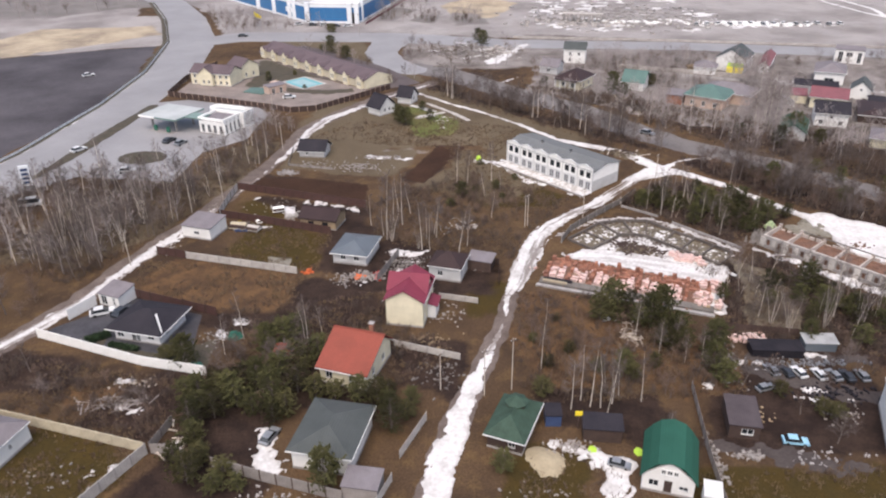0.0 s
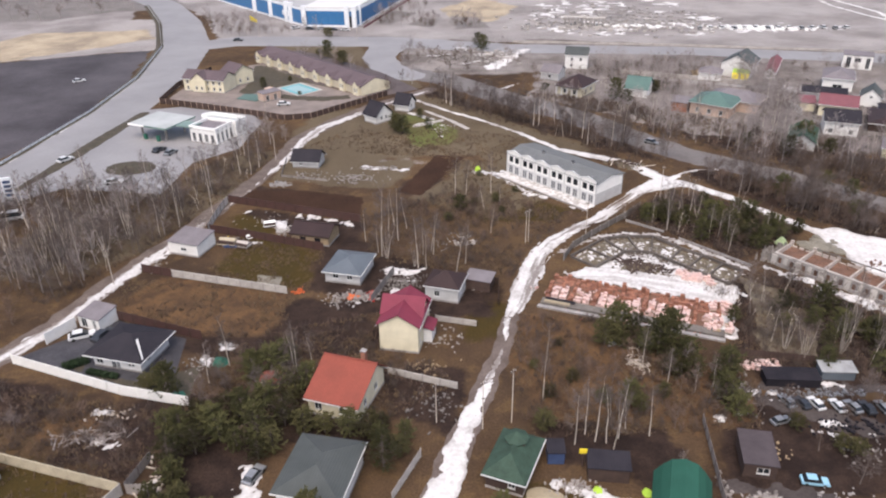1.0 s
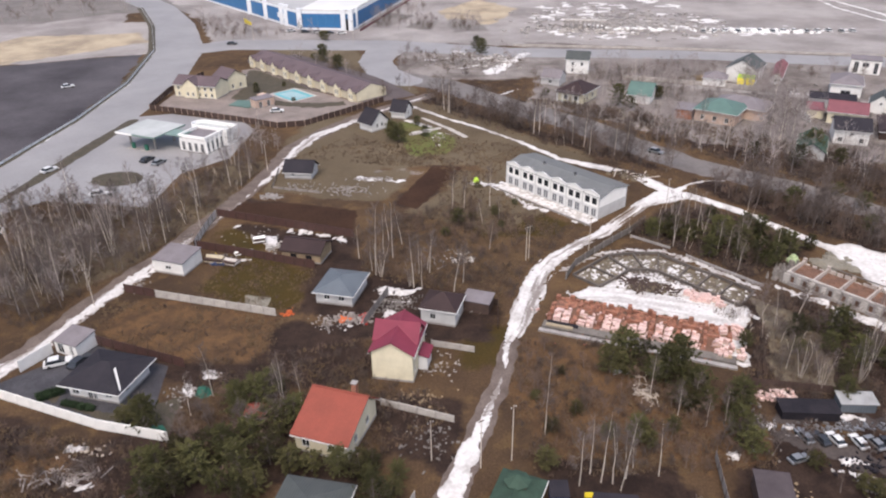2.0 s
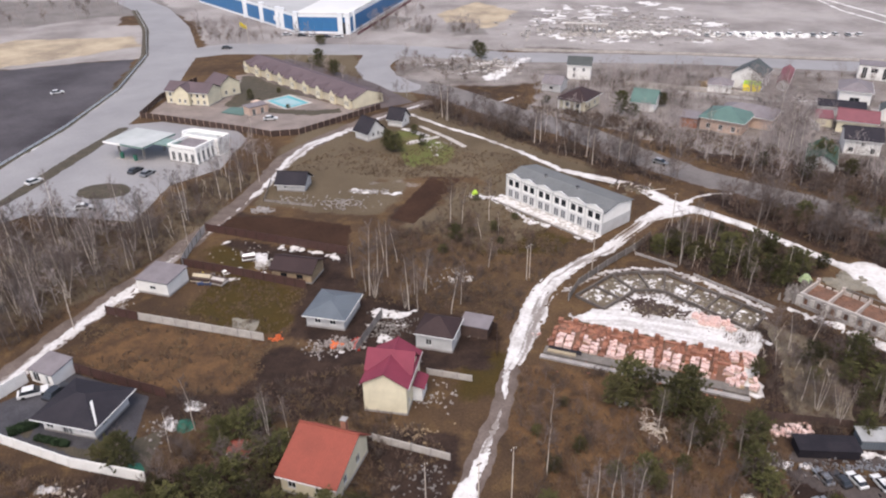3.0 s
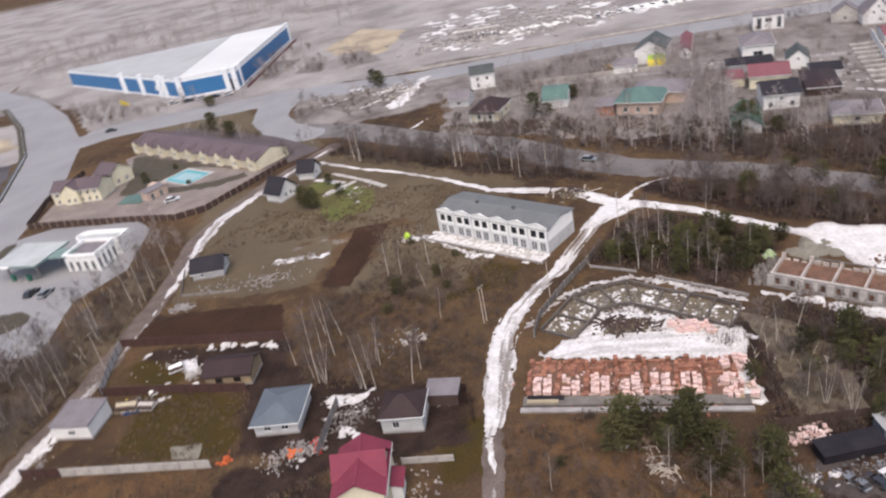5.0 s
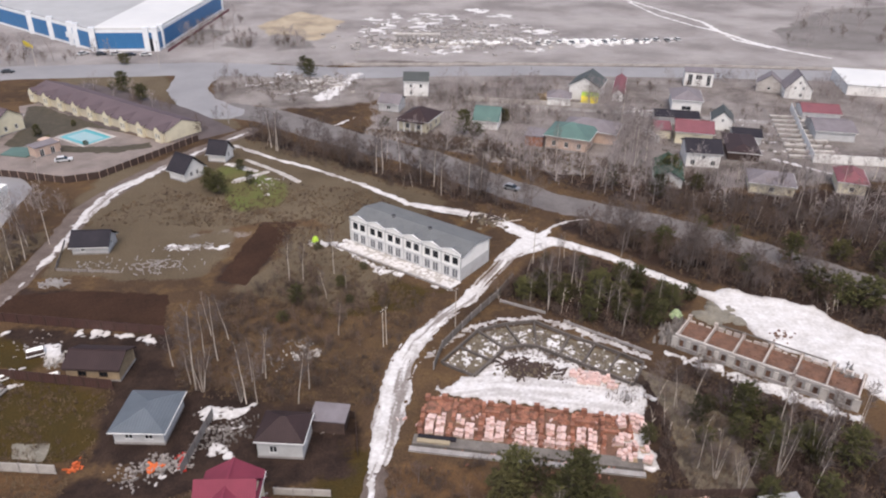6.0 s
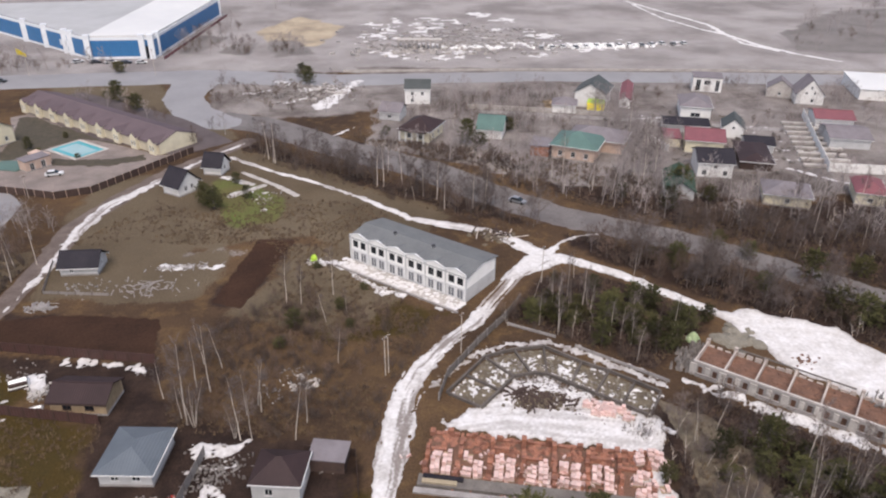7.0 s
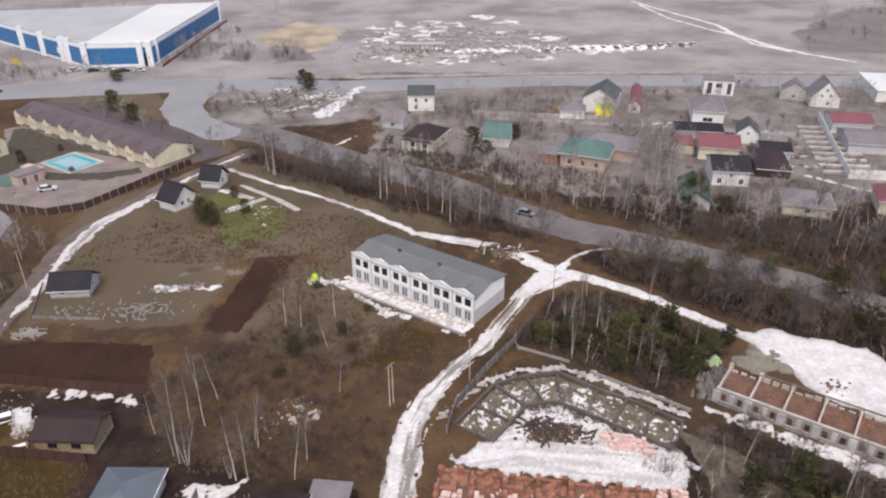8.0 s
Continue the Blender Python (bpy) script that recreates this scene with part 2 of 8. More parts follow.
    pool_tile=shade("turquoise_pool", (0.07, 0.34, 0.38), (0.06, 0.29, 0.33), scale=0.4, rough=0.3, bump=0.1, soil=0.05),
    pool_floor=shade("pale_pool_cover", (0.30, 0.43, 0.46), (0.26, 0.38, 0.40), scale=0.3, rough=0.4, bump=0.1, soil=0.06),
)


# ---- mesh tools ----
class Shape:
    """Collects vertices and faces of one mesh."""

    def __init__(self):
        self.v, self.f = [], []

    def add(self, verts, faces):
        k = len(self.v)
        self.v += [tuple(p) for p in verts]
        self.f += [tuple(i + k for i in face) for face in faces]
        return self

    def box(self, x0, x1, y0, y1, z0, z1):
        vs = [(x, y, z) for z in (z0, z1) for y in (y0, y1) for x in (x0, x1)]
        return self.add(vs, [(0, 2, 3, 1), (4, 5, 7, 6), (0, 1, 5, 4), (2, 6, 7, 3), (0, 4, 6, 2), (1, 3, 7, 5)])

    def prism(self, pts, z0, z1):
        n = len(pts)
        vs = [(x, y, z0) for x, y in pts] + [(x, y, z1) for x, y in pts]
        return self.add(vs, [tuple(range(n))[::-1], tuple(range(n, 2 * n))] + [(i, (i + 1) % n, n + (i + 1) % n, n + i) for i in range(n)])

    def slab(self, quad, thick):
        """A sheet of some thickness under the given corners."""
        n = len(quad)
        vs = [tuple(p) for p in quad] + [(p[0], p[1], p[2] - thick) for p in quad]
        return self.add(vs, [tuple(range(n)), tuple(range(n, 2 * n))[::-1]] + [(i, n + i, n + (i + 1) % n, (i + 1) % n) for i in range(n)])

    def beam(self, a, b, w, h):
        """A bar from a to b (its foot line), w wide and h high."""
        a, b = Vector(a), Vector(b)
        d = (b - a).to_2d().normalized()
        s = Vector((-d.y, d.x, 0)) * w / 2
        u = Vector((0, 0, h))
        vs = [a - s, a + s, b + s, b - s, a - s + u, a + s + u, b + s + u, b - s + u]
        return self.add(vs, [(0, 1, 2, 3), (7, 6, 5, 4), (0, 4, 5, 1), (1, 5, 6, 2), (2, 6, 7, 3), (3, 7, 4, 0)])

    def tube(self, a, b, r0, r1, sides=4):
        a, b = Vector(a), Vector(b)
        d = (b - a).normalized()
        s = d.orthogonal().normalized()
        t = d.cross(s)
        ring = [(math.cos(6.2832 * i / sides), math.sin(6.2832 * i / sides)) for i in range(sides)]
        vs = [a + (s * c + t * e) * r0 for c, e in ring] + [b + (s * c + t * e) * r1 for c, e in ring]
        return self.add(vs, [(i, (i + 1) % sides, sides + (i + 1) % sides, sides + i) for i in range(sides)] + [tuple(range(sides, 2 * sides))])

    def lump(self, x, y, z, r, h, rnd, sides=7):
        """A rough heap."""
        vs = []
        for k, (s, u) in enumerate(((1.0, 0.0), (0.72, 0.55), (0.35, 0.9))):
            for i in range(sides):
                a = 6.2832 * (i + 0.5 * k) / sides
                q = s * r * rnd.uniform(0.75, 1.2)
                vs.append((x + q * math.cos(a), y + q * math.sin(a), z + h * u * rnd.uniform(0.85, 1.1)))
        vs.append((x, y, z + h))
        fs = [(k * sides + i, k * sides + (i + 1) % sides, (k + 1) * sides + (i + 1) % sides, (k + 1) * sides + i) for k in (0, 1) for i in range(sides)]
        return self.add(vs, fs + [(2 * sides + i, 2 * sides + (i + 1) % sides, 3 * sides) for i in range(sides)])

    def mesh(self, name, material):
        me = bpy.data.meshes.new(name)
        me.from_pydata(self.v, [], self.f)
        me.materials.append(material)
        return me


def part(name, shape, material, parent=None, label="", at=None):
    ob = new(name, shape if isinstance(shape, bpy.types.Mesh) else shape.mesh(name, material))
    if parent:
        ob.parent = parent
    if at is not None:
        ob.matrix_basis = at
    return tagged(ob, label)


def thing(name, label, category, m, group="", kind=""):
    ob = new(name)
    ob.matrix_basis = m
    return tagged(ob, label, category, group, kind)


def stand(p, q):
    """The pose of a building whose front foot line runs from p to q, and its width."""
    return pose(p[0], p[1], 0, 0, 0, math.degrees(math.atan2(q[1] - p[1], q[0] - p[0]))), math.hypot(q[0] - p[0], q[1] - p[1])


def inside(x, y, poly):
    """Which of the points lie in the polygon (arrays)."""
    hit = np.zeros(np.shape(x), bool)
    for (x0, y0), (x1, y1) in zip(poly, poly[1:] + poly[:1]):
        cross = (y0 > y) != (y1 > y)
        with np.errstate(divide="ignore", invalid="ignore"):
            hit ^= cross & (x < (x1 - x0) * (y - y0) / (y1 - y0 + 1e-12) + x0)
    return hit


def depth_in(x, y, poly):
    """Signed distance to the polygon's edge, positive inside."""
    far = np.full(np.shape(x), 1e9)
    for (x0, y0), (x1, y1) in zip(poly, poly[1:] + poly[:1]):
        dx, dy = x1 - x0, y1 - y0
        s = np.clip(((x - x0) * dx + (y - y0) * dy) / (dx * dx + dy * dy + 1e-12), 0, 1)
        far = np.minimum(far, np.hypot(x - x0 - s * dx, y - y0 - s * dy))
    return np.where(inside(x, y, poly), far, -far)


def along(x, y, line):
    """Distance from a line of (x, y, half width) stations, as half width minus distance."""
    best = np.full(np.shape(x), -1e9)
    for (x0, y0, w0), (x1, y1, w1) in zip(line, line[1:]):
        dx, dy = x1 - x0, y1 - y0
        s = np.clip(((x - x0) * dx + (y - y0) * dy) / (dx * dx + dy * dy + 1e-12), 0, 1)
        best = np.maximum(best, w0 + s * (w1 - w0) - np.hypot(x - x0 - s * dx, y - y0 - s * dy))
    return best


def ripple(x, y, size, seed=0):
    """Smooth noise from -1 to 1, features of about the given size in metres (arrays)."""
    rng = np.random.default_rng(seed)
    total, amp = np.zeros(np.shape(x)), 0.0
    for octave, a in ((1, 1.0), (2.1, 0.6), (4.3, 0.36), (8.7, 0.2)):
        table = rng.uniform(-1, 1, (64, 64))
        u, v = x * octave / size + 17.3, y * octave / size + 5.1
        i, j = np.floor(u).astype(int), np.floor(v).astype(int)
        f, g = u - i, v - j
        f, g = f * f * (3 - 2 * f), g * g * (3 - 2 * g)
        c = [table[(i + a1) % 64, (j + b1) % 64] for a1 in (0, 1) for b1 in (0, 1)]
        total += a * ((c[0] * (1 - g) + c[1] * g) * (1 - f) + (c[2] * (1 - g) + c[3] * g) * f)
        amp += a
    return total / amp * 1.6


def sheet(name, label, category, material, field, box, step, height, rough_edge, size, lumps=0.0, seed=0, kind="structure", dirt=None):
    """A layer lying on the ground with an uneven edge: field(x, y) is the depth inside its outline in metres."""
    x0, x1, y0, y1 = box
    xs, ys = np.arange(x0, x1 + step, step), np.arange(y0, y1 + step, step)
    gx, gy = np.meshgrid(xs, ys)
    d = field(gx, gy) + rough_edge * ripple(gx, gy, size, seed)
    z = height * np.clip(d / (0.6 + 2 * height), -1, 1) + lumps * ripple(gx, gy, 1.3, seed + 5) * (d > 0.3)
    keep = (d[:-1, :-1] > -step * 1.5) | (d[1:, 1:] > -step * 1.5)
    used = np.zeros(gx.shape, bool)
    for a in (slice(None, -1), slice(1, None)):
        for b in (slice(None, -1), slice(1, None)):
            used[a, b] |= keep
    number = np.cumsum(used.ravel()).reshape(used.shape) - 1
    jj, ii = np.nonzero(keep)
    faces = np.stack([number[jj, ii], number[jj, ii + 1], number[jj + 1, ii + 1], number[jj + 1, ii]], 1)
    me = bpy.data.meshes.new(name)
    me.from_pydata(np.stack([gx[used], gy[used], z[used]], 1).tolist(), [], faces.tolist())
    me.materials.append(material)
    if dirt:
        layer = me.color_attributes.new("dirt", "FLOAT_COLOR", "POINT")
        cols = np.ones((int(used.sum()), 4), np.float32)
        cols[:, :3] = np.clip(dirt(gx, gy, d), 0, 1)[used][:, None]
        layer.data.foreach_set("color", cols.ravel())
    for p in me.polygons:
        p.use_smooth = True
    return tagged(new(name, me), label, category, kind=kind)


def dirty_snow(name, base, grime):
    """Old snow with wheel-worn and muddy streaks kept in the mesh attribute "dirt"."""
    m = base.copy()
    m.name = name
    n, l = m.node_tree.nodes, m.node_tree.links
    b = n["Principled BSDF"]
    src = b.inputs["Base Color"].links[0].from_socket
    at, mix, grain, add = n.new("ShaderNodeAttribute"), n.new("ShaderNodeMix"), n.new("ShaderNodeTexNoise"), n.new("ShaderNodeMath")
    at.attribute_name = "dirt"
    mix.data_type = "RGBA"
    mix.inputs["B"].default_value = (*grime, 1)
    grain.inputs["Scale"].default_value, grain.inputs["Detail"].default_value = 1.8, 6
    co = n.new("ShaderNodeTexCoord")
    l.new(co.outputs["Object"], grain.inputs["Vector"])
    add.operation = "MULTIPLY_ADD"
    add.inputs[1].default_value, add.inputs[2].default_value = 0.4, -0.22
    l.new(grain.outputs["Fac"], add.inputs[0])
    tot = n.new("ShaderNodeMath")
    tot.operation, tot.use_clamp = "ADD", True
    l.new(at.outputs["Fac"], tot.inputs[0])
    l.new(add.outputs["Value"], tot.inputs[1])
    l.new(tot.outputs["Value"], mix.inputs["Factor"])
    l.new(src, mix.inputs["A"])
    l.new(mix.outputs["Result"], b.inputs["Base Color"])
    return m


def road_frame(x, y, line):
    """Station along a road line and offset to its side, for every point."""
    best, st, off, run = np.full(np.shape(x), 1e9), np.zeros(np.shape(x)), np.zeros(np.shape(x)), 0.0
    for (x0, y0, w0), (x1, y1, w1) in zip(line, line[1:]):
        dx, dy = x1 - x0, y1 - y0
        n = math.hypot(dx, dy)
        s = np.clip(((x - x0) * dx + (y - y0) * dy) / (n * n), 0, 1)
        d = np.hypot(x - x0 - s * dx, y - y0 - s * dy)
        near = d < best
        best = np.where(near, d, best)
        st = np.where(near, run + s * n, st)
        off = np.where(near, ((x - x0) * dy - (y - y0) * dx) / n, off)
        run += n
    return st, off


def streaks(x, y, line, seed):
    """Long worn streaks along a road, 0 to 1."""
    st, off = road_frame(x, y, line)
    a = ripple(off * 11, st * 0.8, 8, seed) + 0.6 * ripple(off * 20, st * 0.7, 7, seed + 1) + 0.5 * ripple(x, y, 9, seed + 2)
    return np.clip(2.0 * a - 0.15, 0, 0.9)


def tracks(x, y, line, gauge=0.85, width=0.28):
    """How deep wheel tracks cut into a layer on a road line, 0 to 1."""
    best, cut = np.full(np.shape(x), 1e9), np.zeros(np.shape(x))
    for (x0, y0, w0), (x1, y1, w1) in zip(line, line[1:]):
        dx, dy = x1 - x0, y1 - y0
        n = math.hypot(dx, dy)
        s = ((x - x0) * dx + (y - y0) * dy) / (n * n)
        side = ((x - x0) * dy - (y - y0) * dx) / n
        d = np.hypot(x - x0 - np.clip(s, 0, 1) * dx, y - y0 - np.clip(s, 0, 1) * dy)
        near = d < best
        best = np.where(near, d, best)
        ruts = np.maximum.reduce([np.clip(1 - np.abs(side - o) / width, 0, 1) for o in (-gauge - 0.9, -gauge, gauge, gauge + 1.0)])
        cut = np.where(near, ruts, cut)
    return cut
# ---- ground ----
def axis(lo, hi, step, far):
    mid = np.arange(lo, hi + step, step)
    out = [step * 1.35 ** k for k in range(1, 40)]
    out = [d for d in np.cumsum(out) if d < far]
    return np.concatenate([lo - np.array(out)[::-1], mid, hi + np.array(out)])


LAWNS = [
    [(-48, 150.5), (-27.7, 144), (-29, 128.5), (-36, 129), (-49, 134)],
    [(-14, 230.6), (-0.4, 228), (-3.2, 212), (-13, 212.6)],
    [(-52, 164), (-40, 161), (-40, 151), (-52, 155)],
    [(2, 127), (10, 124), (8, 112), (1, 113)],
    [(-62, 84), (-44, 78), (-48, 66), (-70, 66)],
    [(28, 78), (45, 74), (60, 76), (60, 60), (28, 60)],
    [(8, 78), (17, 77), (20, 66), (3, 68)],
    [(-75, 350), (-50, 345), (-33, 306), (-39, 303), (-68, 333)],
    [(-30, 224), (-14, 222), (-6, 204), (-30, 200), (-45, 206)],
    [(0, 180), (12, 178), (26, 164), (20, 156), (4, 160)],
]
SOILS = [
    [(16, 262), (32, 252), (30, 240), (20, 248)],
    [(60, 232), (98, 214), (112, 188), (96, 182), (66, 212)],
    [(62, 292), (92, 286), (84, 274), (60, 280)],
    [(-20, 470), (30, 470), (-8, 372), (-24, 380)],
    [(120, 300), (160, 292), (150, 262), (122, 276)],
    [(-6.0, 199.3), (1.7, 197.7), (-8.8, 171.5), (-14.2, 174.9)],
    [(-49.7, 177.5), (-22.6, 170.9), (-22.6, 158.5), (-51, 168)],
    [(-27.4, 145.9), (-26.2, 150.4), (-19.3, 146.5), (-19.8, 142.1)],
    [(-66, 121), (-48, 114), (-30, 113), (-31, 108), (-46, 108), (-62, 116)],
    [(-30, 128), (-14, 122), (-13, 110), (-24, 106), (-34, 110)],
    [(-12, 106), (2, 104), (1, 90), (-10, 92)],
    [(-10, 262), (10, 240), (36, 218), (48, 206), (54, 195), (45, 199), (20, 222), (-8, 247), (-14, 256)],
    [(60, 190), (80, 172), (100, 152), (112, 140), (96, 138), (80, 155), (62, 178)],
    [(84, 202), (112, 194), (150, 190), (190, 150), (160, 100), (122, 150), (106, 168)],
    [(38, 160), (50, 172), (58, 172), (74, 152), (66, 146), (57, 140), (48, 150)],
    [(50, 128), (62, 134), (80, 116), (84, 96), (48, 98), (47, 112)],
    [(-48, 164), (-22, 158), (-21, 146), (-27, 143.6), (-38, 150), (-42, 156)],
    [(-26, 144), (-12, 141), (2, 134), (8, 128), (6, 118), (-16, 118), (-28, 128)],
    [(88, 152), (112, 138), (140, 100), (110, 100), (104, 124), (98, 138)],
    [(36, 96), (64, 96), (64, 78), (36, 78)],
    [(-78, 102), (-62, 99), (-58, 90), (-76, 89)],
    [(-56, 97), (-42, 95), (-41, 79), (-54, 83)],
    [(-42, 96), (-24, 100), (-10, 90), (-12, 84), (-26, 88), (-26, 68), (-44, 66), (-40, 76)],
    [(12, 92), (30, 90), (33, 80), (14, 83)],
]
RUSTS = [
    [(-59, 132), (-31, 127), (-30.5, 111.7), (-45, 113), (-64, 120)],
    [(11, 120), (22, 117), (30, 104), (26, 90), (12, 92), (8, 108)],
    [(-60, 95), (-52, 93), (-50, 86), (-60, 87)],
    [(28, 102), (44, 104), (44, 92), (30, 90)],
]
# Far grey fields, lightened in colour to carry distance haze.
HAZED_GREYS = [
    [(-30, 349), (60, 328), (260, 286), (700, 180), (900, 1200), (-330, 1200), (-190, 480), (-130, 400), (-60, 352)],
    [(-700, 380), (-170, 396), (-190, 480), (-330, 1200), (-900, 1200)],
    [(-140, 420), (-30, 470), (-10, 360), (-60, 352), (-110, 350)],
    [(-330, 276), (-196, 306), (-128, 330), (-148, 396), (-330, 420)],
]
# Village ground greyed and lightened for distance haze; last, a pale strip of plot.
VILLAGE = [
    [(-24, 330), (34, 328), (36, 288), (14, 284), (-4, 284), (-24, 298)],
    [(30, 345), (92, 330), (300, 285), (300, 210), (150, 196), (112, 198), (86, 206), (60, 222), (24, 254), (32, 290)],
    [(-37.7, 203.2), (-9.6, 193.5), (-12.5, 190.9), (-36.8, 196.7)],
]
GREENS = [
    [(-17.7, 234.8), (-5.7, 229.9), (-0.3, 217.6), (-3.7, 208.3), (-11.7, 206.4), (-17.8, 223.5)],
]
# Dry olive grass, its colour lightened further to hold the haze.
HAZED_PALES = [
    [(-47, 202), (-12, 193), (-16, 177), (-30, 178), (-48, 181)],
    [(-48, 236), (-30, 246), (-14, 258), (10, 236), (40, 202), (16, 188), (4, 199), (-8, 200), (-30, 192), (-47, 200)],
    [(-16, 172), (-8, 172), (2, 196), (14, 186), (22, 170), (8, 160), (-4, 168)],
    [(-84, 336), (-52, 344), (-34, 312), (-12, 266), (-26, 260), (-60, 300)],
    [(-92, 168), (-74, 172), (-62, 202), (-50, 204), (-54, 176), (-64, 146), (-76, 128), (-96, 132)],
]
# Dark far scrub ground, its colour greyed towards distance haze.
SCRUBS = [
    [(-42, 380), (-38, 418), (-22, 410), (-33, 378)],
    [(-24, 379), (-20, 394), (-8.5, 397), (-12.6, 370)],
    [(-3, 365), (-5, 400), (9, 394), (15, 370)],
    [(222, 339), (250, 327), (460, 280), (460, 440), (300, 420), (236, 372)],
    [(-190, 420), (-150, 430), (-180, 480), (-330, 470), (-330, 400), (-215, 395)],
]
SANDS = [
    [(-330, 330), (-213, 344), (-205, 366), (-153, 372), (-140, 352), (-157, 336), (-192, 308), (-330, 290)],
    [(-11, 420), (11, 455), (32, 425), (16, 382), (-6, 396)],
    [(86, 290), (104, 290), (100, 268), (84, 274)],
]
gx, gy = np.meshgrid(axis(-230, 260, 1.6, 2600), axis(46, 470, 1.6, 2600))


def weight(polys, soft, seed):
    w = np.zeros(gx.shape)
    for poly in polys:
        w = np.maximum(w, np.clip(depth_in(gx, gy, poly) / soft + 0.5 + 0.8 * ripple(gx, gy, 6, seed), 0, 1))
    return w


nx, ny = gx.shape[1], gx.shape[0]
idx = np.arange(nx * ny).reshape(ny, nx)
me = bpy.data.meshes.new("ground")
me.from_pydata(np.stack([gx.ravel(), gy.ravel(), np.zeros(gx.size)], 1).tolist(), [],
               np.stack([idx[:-1, :-1].ravel(), idx[:-1, 1:].ravel(), idx[1:, 1:].ravel(), idx[1:, :-1].ravel()], 1).tolist())
for key, sets in (("cover_a", (LAWNS, SOILS, RUSTS)), ("cover_b", (HAZED_GREYS, SANDS, VILLAGE)), ("cover_c", (HAZED_PALES, GREENS, SCRUBS))):
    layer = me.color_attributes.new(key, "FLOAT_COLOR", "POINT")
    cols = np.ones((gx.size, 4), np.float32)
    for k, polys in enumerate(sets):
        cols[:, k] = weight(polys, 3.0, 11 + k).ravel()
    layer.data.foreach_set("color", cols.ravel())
ground = tagged(new("ground", me), "brown early-spring field with dead grass and bare soil", "ground", kind="structure")


def ground_material():
    m = bpy.data.materials.new("field")
    m.use_nodes = True
    n, l = m.node_tree.nodes, m.node_tree.links
    b = n["Principled BSDF"]
    b.inputs["Roughness"].default_value, b.inputs["Specular IOR Level"].default_value = 0.95, 0.1
    co = n.new("ShaderNodeTexCoord")

    def noise_at(s, detail=6, rough=0.65):
        t = n.new("ShaderNodeTexNoise")
        t.inputs["Scale"].default_value, t.inputs["Detail"].default_value, t.inputs["Roughness"].default_value = s, detail, rough
        l.new(co.outputs["Object"], t.inputs["Vector"])
        return t.outputs["Fac"]

    def spread(sock, lo, hi, a=0.0, b2=1.0):
        t = n.new("ShaderNodeMapRange")
        for k, v in zip(("From Min", "From Max", "To Min", "To Max"), (lo, hi, a, b2)):
            t.inputs[k].default_value = v
        l.new(sock, t.inputs["Value"])
        return t.outputs["Result"]

    def blend(a, b2, fac):
        t = n.new("ShaderNodeMix")
        t.data_type = "RGBA"
        for k, v in (("A", a), ("B", b2)):
            if isinstance(v, tuple):
                t.inputs[k].default_value = (*v, 1)
            else:
                l.new(v, t.inputs[k])
        l.new(fac, t.inputs["Factor"])
        return t.outputs["Result"]

    coarse, broad, mid, fine = noise_at(0.028, 9, 0.62), noise_at(0.06, 9, 0.7), noise_at(0.28), noise_at(1.6)
    c = blend((0.102, 0.066, 0.040), (0.046, 0.031, 0.023), spread(coarse, 0.38, 0.62))
    c = blend(c, (0.135, 0.088, 0.045), spread(mid, 0.5, 0.72, 0, 0.8))
    # Greys, village, pales and scrubs hold distance haze as lighter colour.
    for key, palette in (("cover_a", (((0.058, 0.040, 0.015), (0.048, 0.036, 0.015)), ((0.025, 0.017, 0.015), (0.046, 0.031, 0.025)), ((0.128, 0.077, 0.043), (0.066, 0.042, 0.028)))),
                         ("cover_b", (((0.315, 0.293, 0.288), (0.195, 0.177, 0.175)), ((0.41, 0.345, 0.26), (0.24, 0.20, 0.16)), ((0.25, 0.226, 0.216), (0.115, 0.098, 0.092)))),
                         ("cover_c", (((0.128, 0.102, 0.072), (0.088, 0.068, 0.047)), ((0.10, 0.118, 0.04), (0.112, 0.098, 0.048)), ((0.20, 0.184, 0.18), (0.15, 0.137, 0.133))))):
        a = n.new("ShaderNodeAttribute")
        a.attribute_name = key
        s = n.new("ShaderNodeSeparateColor")
        l.new(a.outputs["Color"], s.inputs["Color"])
        for k, pair in zip(("Red", "Green", "Blue"), palette):
            if pair:
                own = blend(pair[0], pair[1], spread(mid if key == "cover_a" else coarse if k == "Red" else broad, 0.4, 0.62))
                add = n.new("ShaderNodeMath")
                add.operation = "ADD"
                l.new(s.outputs[k], add.inputs[0])
                l.new(spread(fine, 0.3, 0.7, -0.25, 0.25), add.inputs[1])
                c = blend(c, own, spread(add.outputs["Value"], 0.3, 0.7))
    hsv = n.new("ShaderNodeHueSaturation")
    hsv.inputs["Saturation"].default_value = 1.06
    l.new(c, hsv.inputs["Color"])
    l.new(spread(noise_at(3.2, 8, 0.75), 0.3, 0.7, 0.55, 1.45), hsv.inputs["Value"])
    l.new(hsv.outputs["Color"], b.inputs["Base Color"])
    bp = n.new("ShaderNodeBump")
    bp.inputs["Strength"].default_value, bp.inputs["Distance"].default_value = 0.9, 0.35
    l.new(noise_at(1.1, 8, 0.7), bp.inputs["Height"])
    l.new(bp.outputs["Normal"], b.inputs["Normal"])
    return m


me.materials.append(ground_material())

# roads: stations of x, y and half width
MAIN = [(-18, 286, 7), (-5, 277, 6.5), (15.4, 253, 6.5), (37, 232, 6.5), (48, 215, 6), (62, 198, 5.2), (82, 182.5, 4.8), (97.5, 166, 4.4), (108, 153, 4.2), (150, 105, 4.2)]
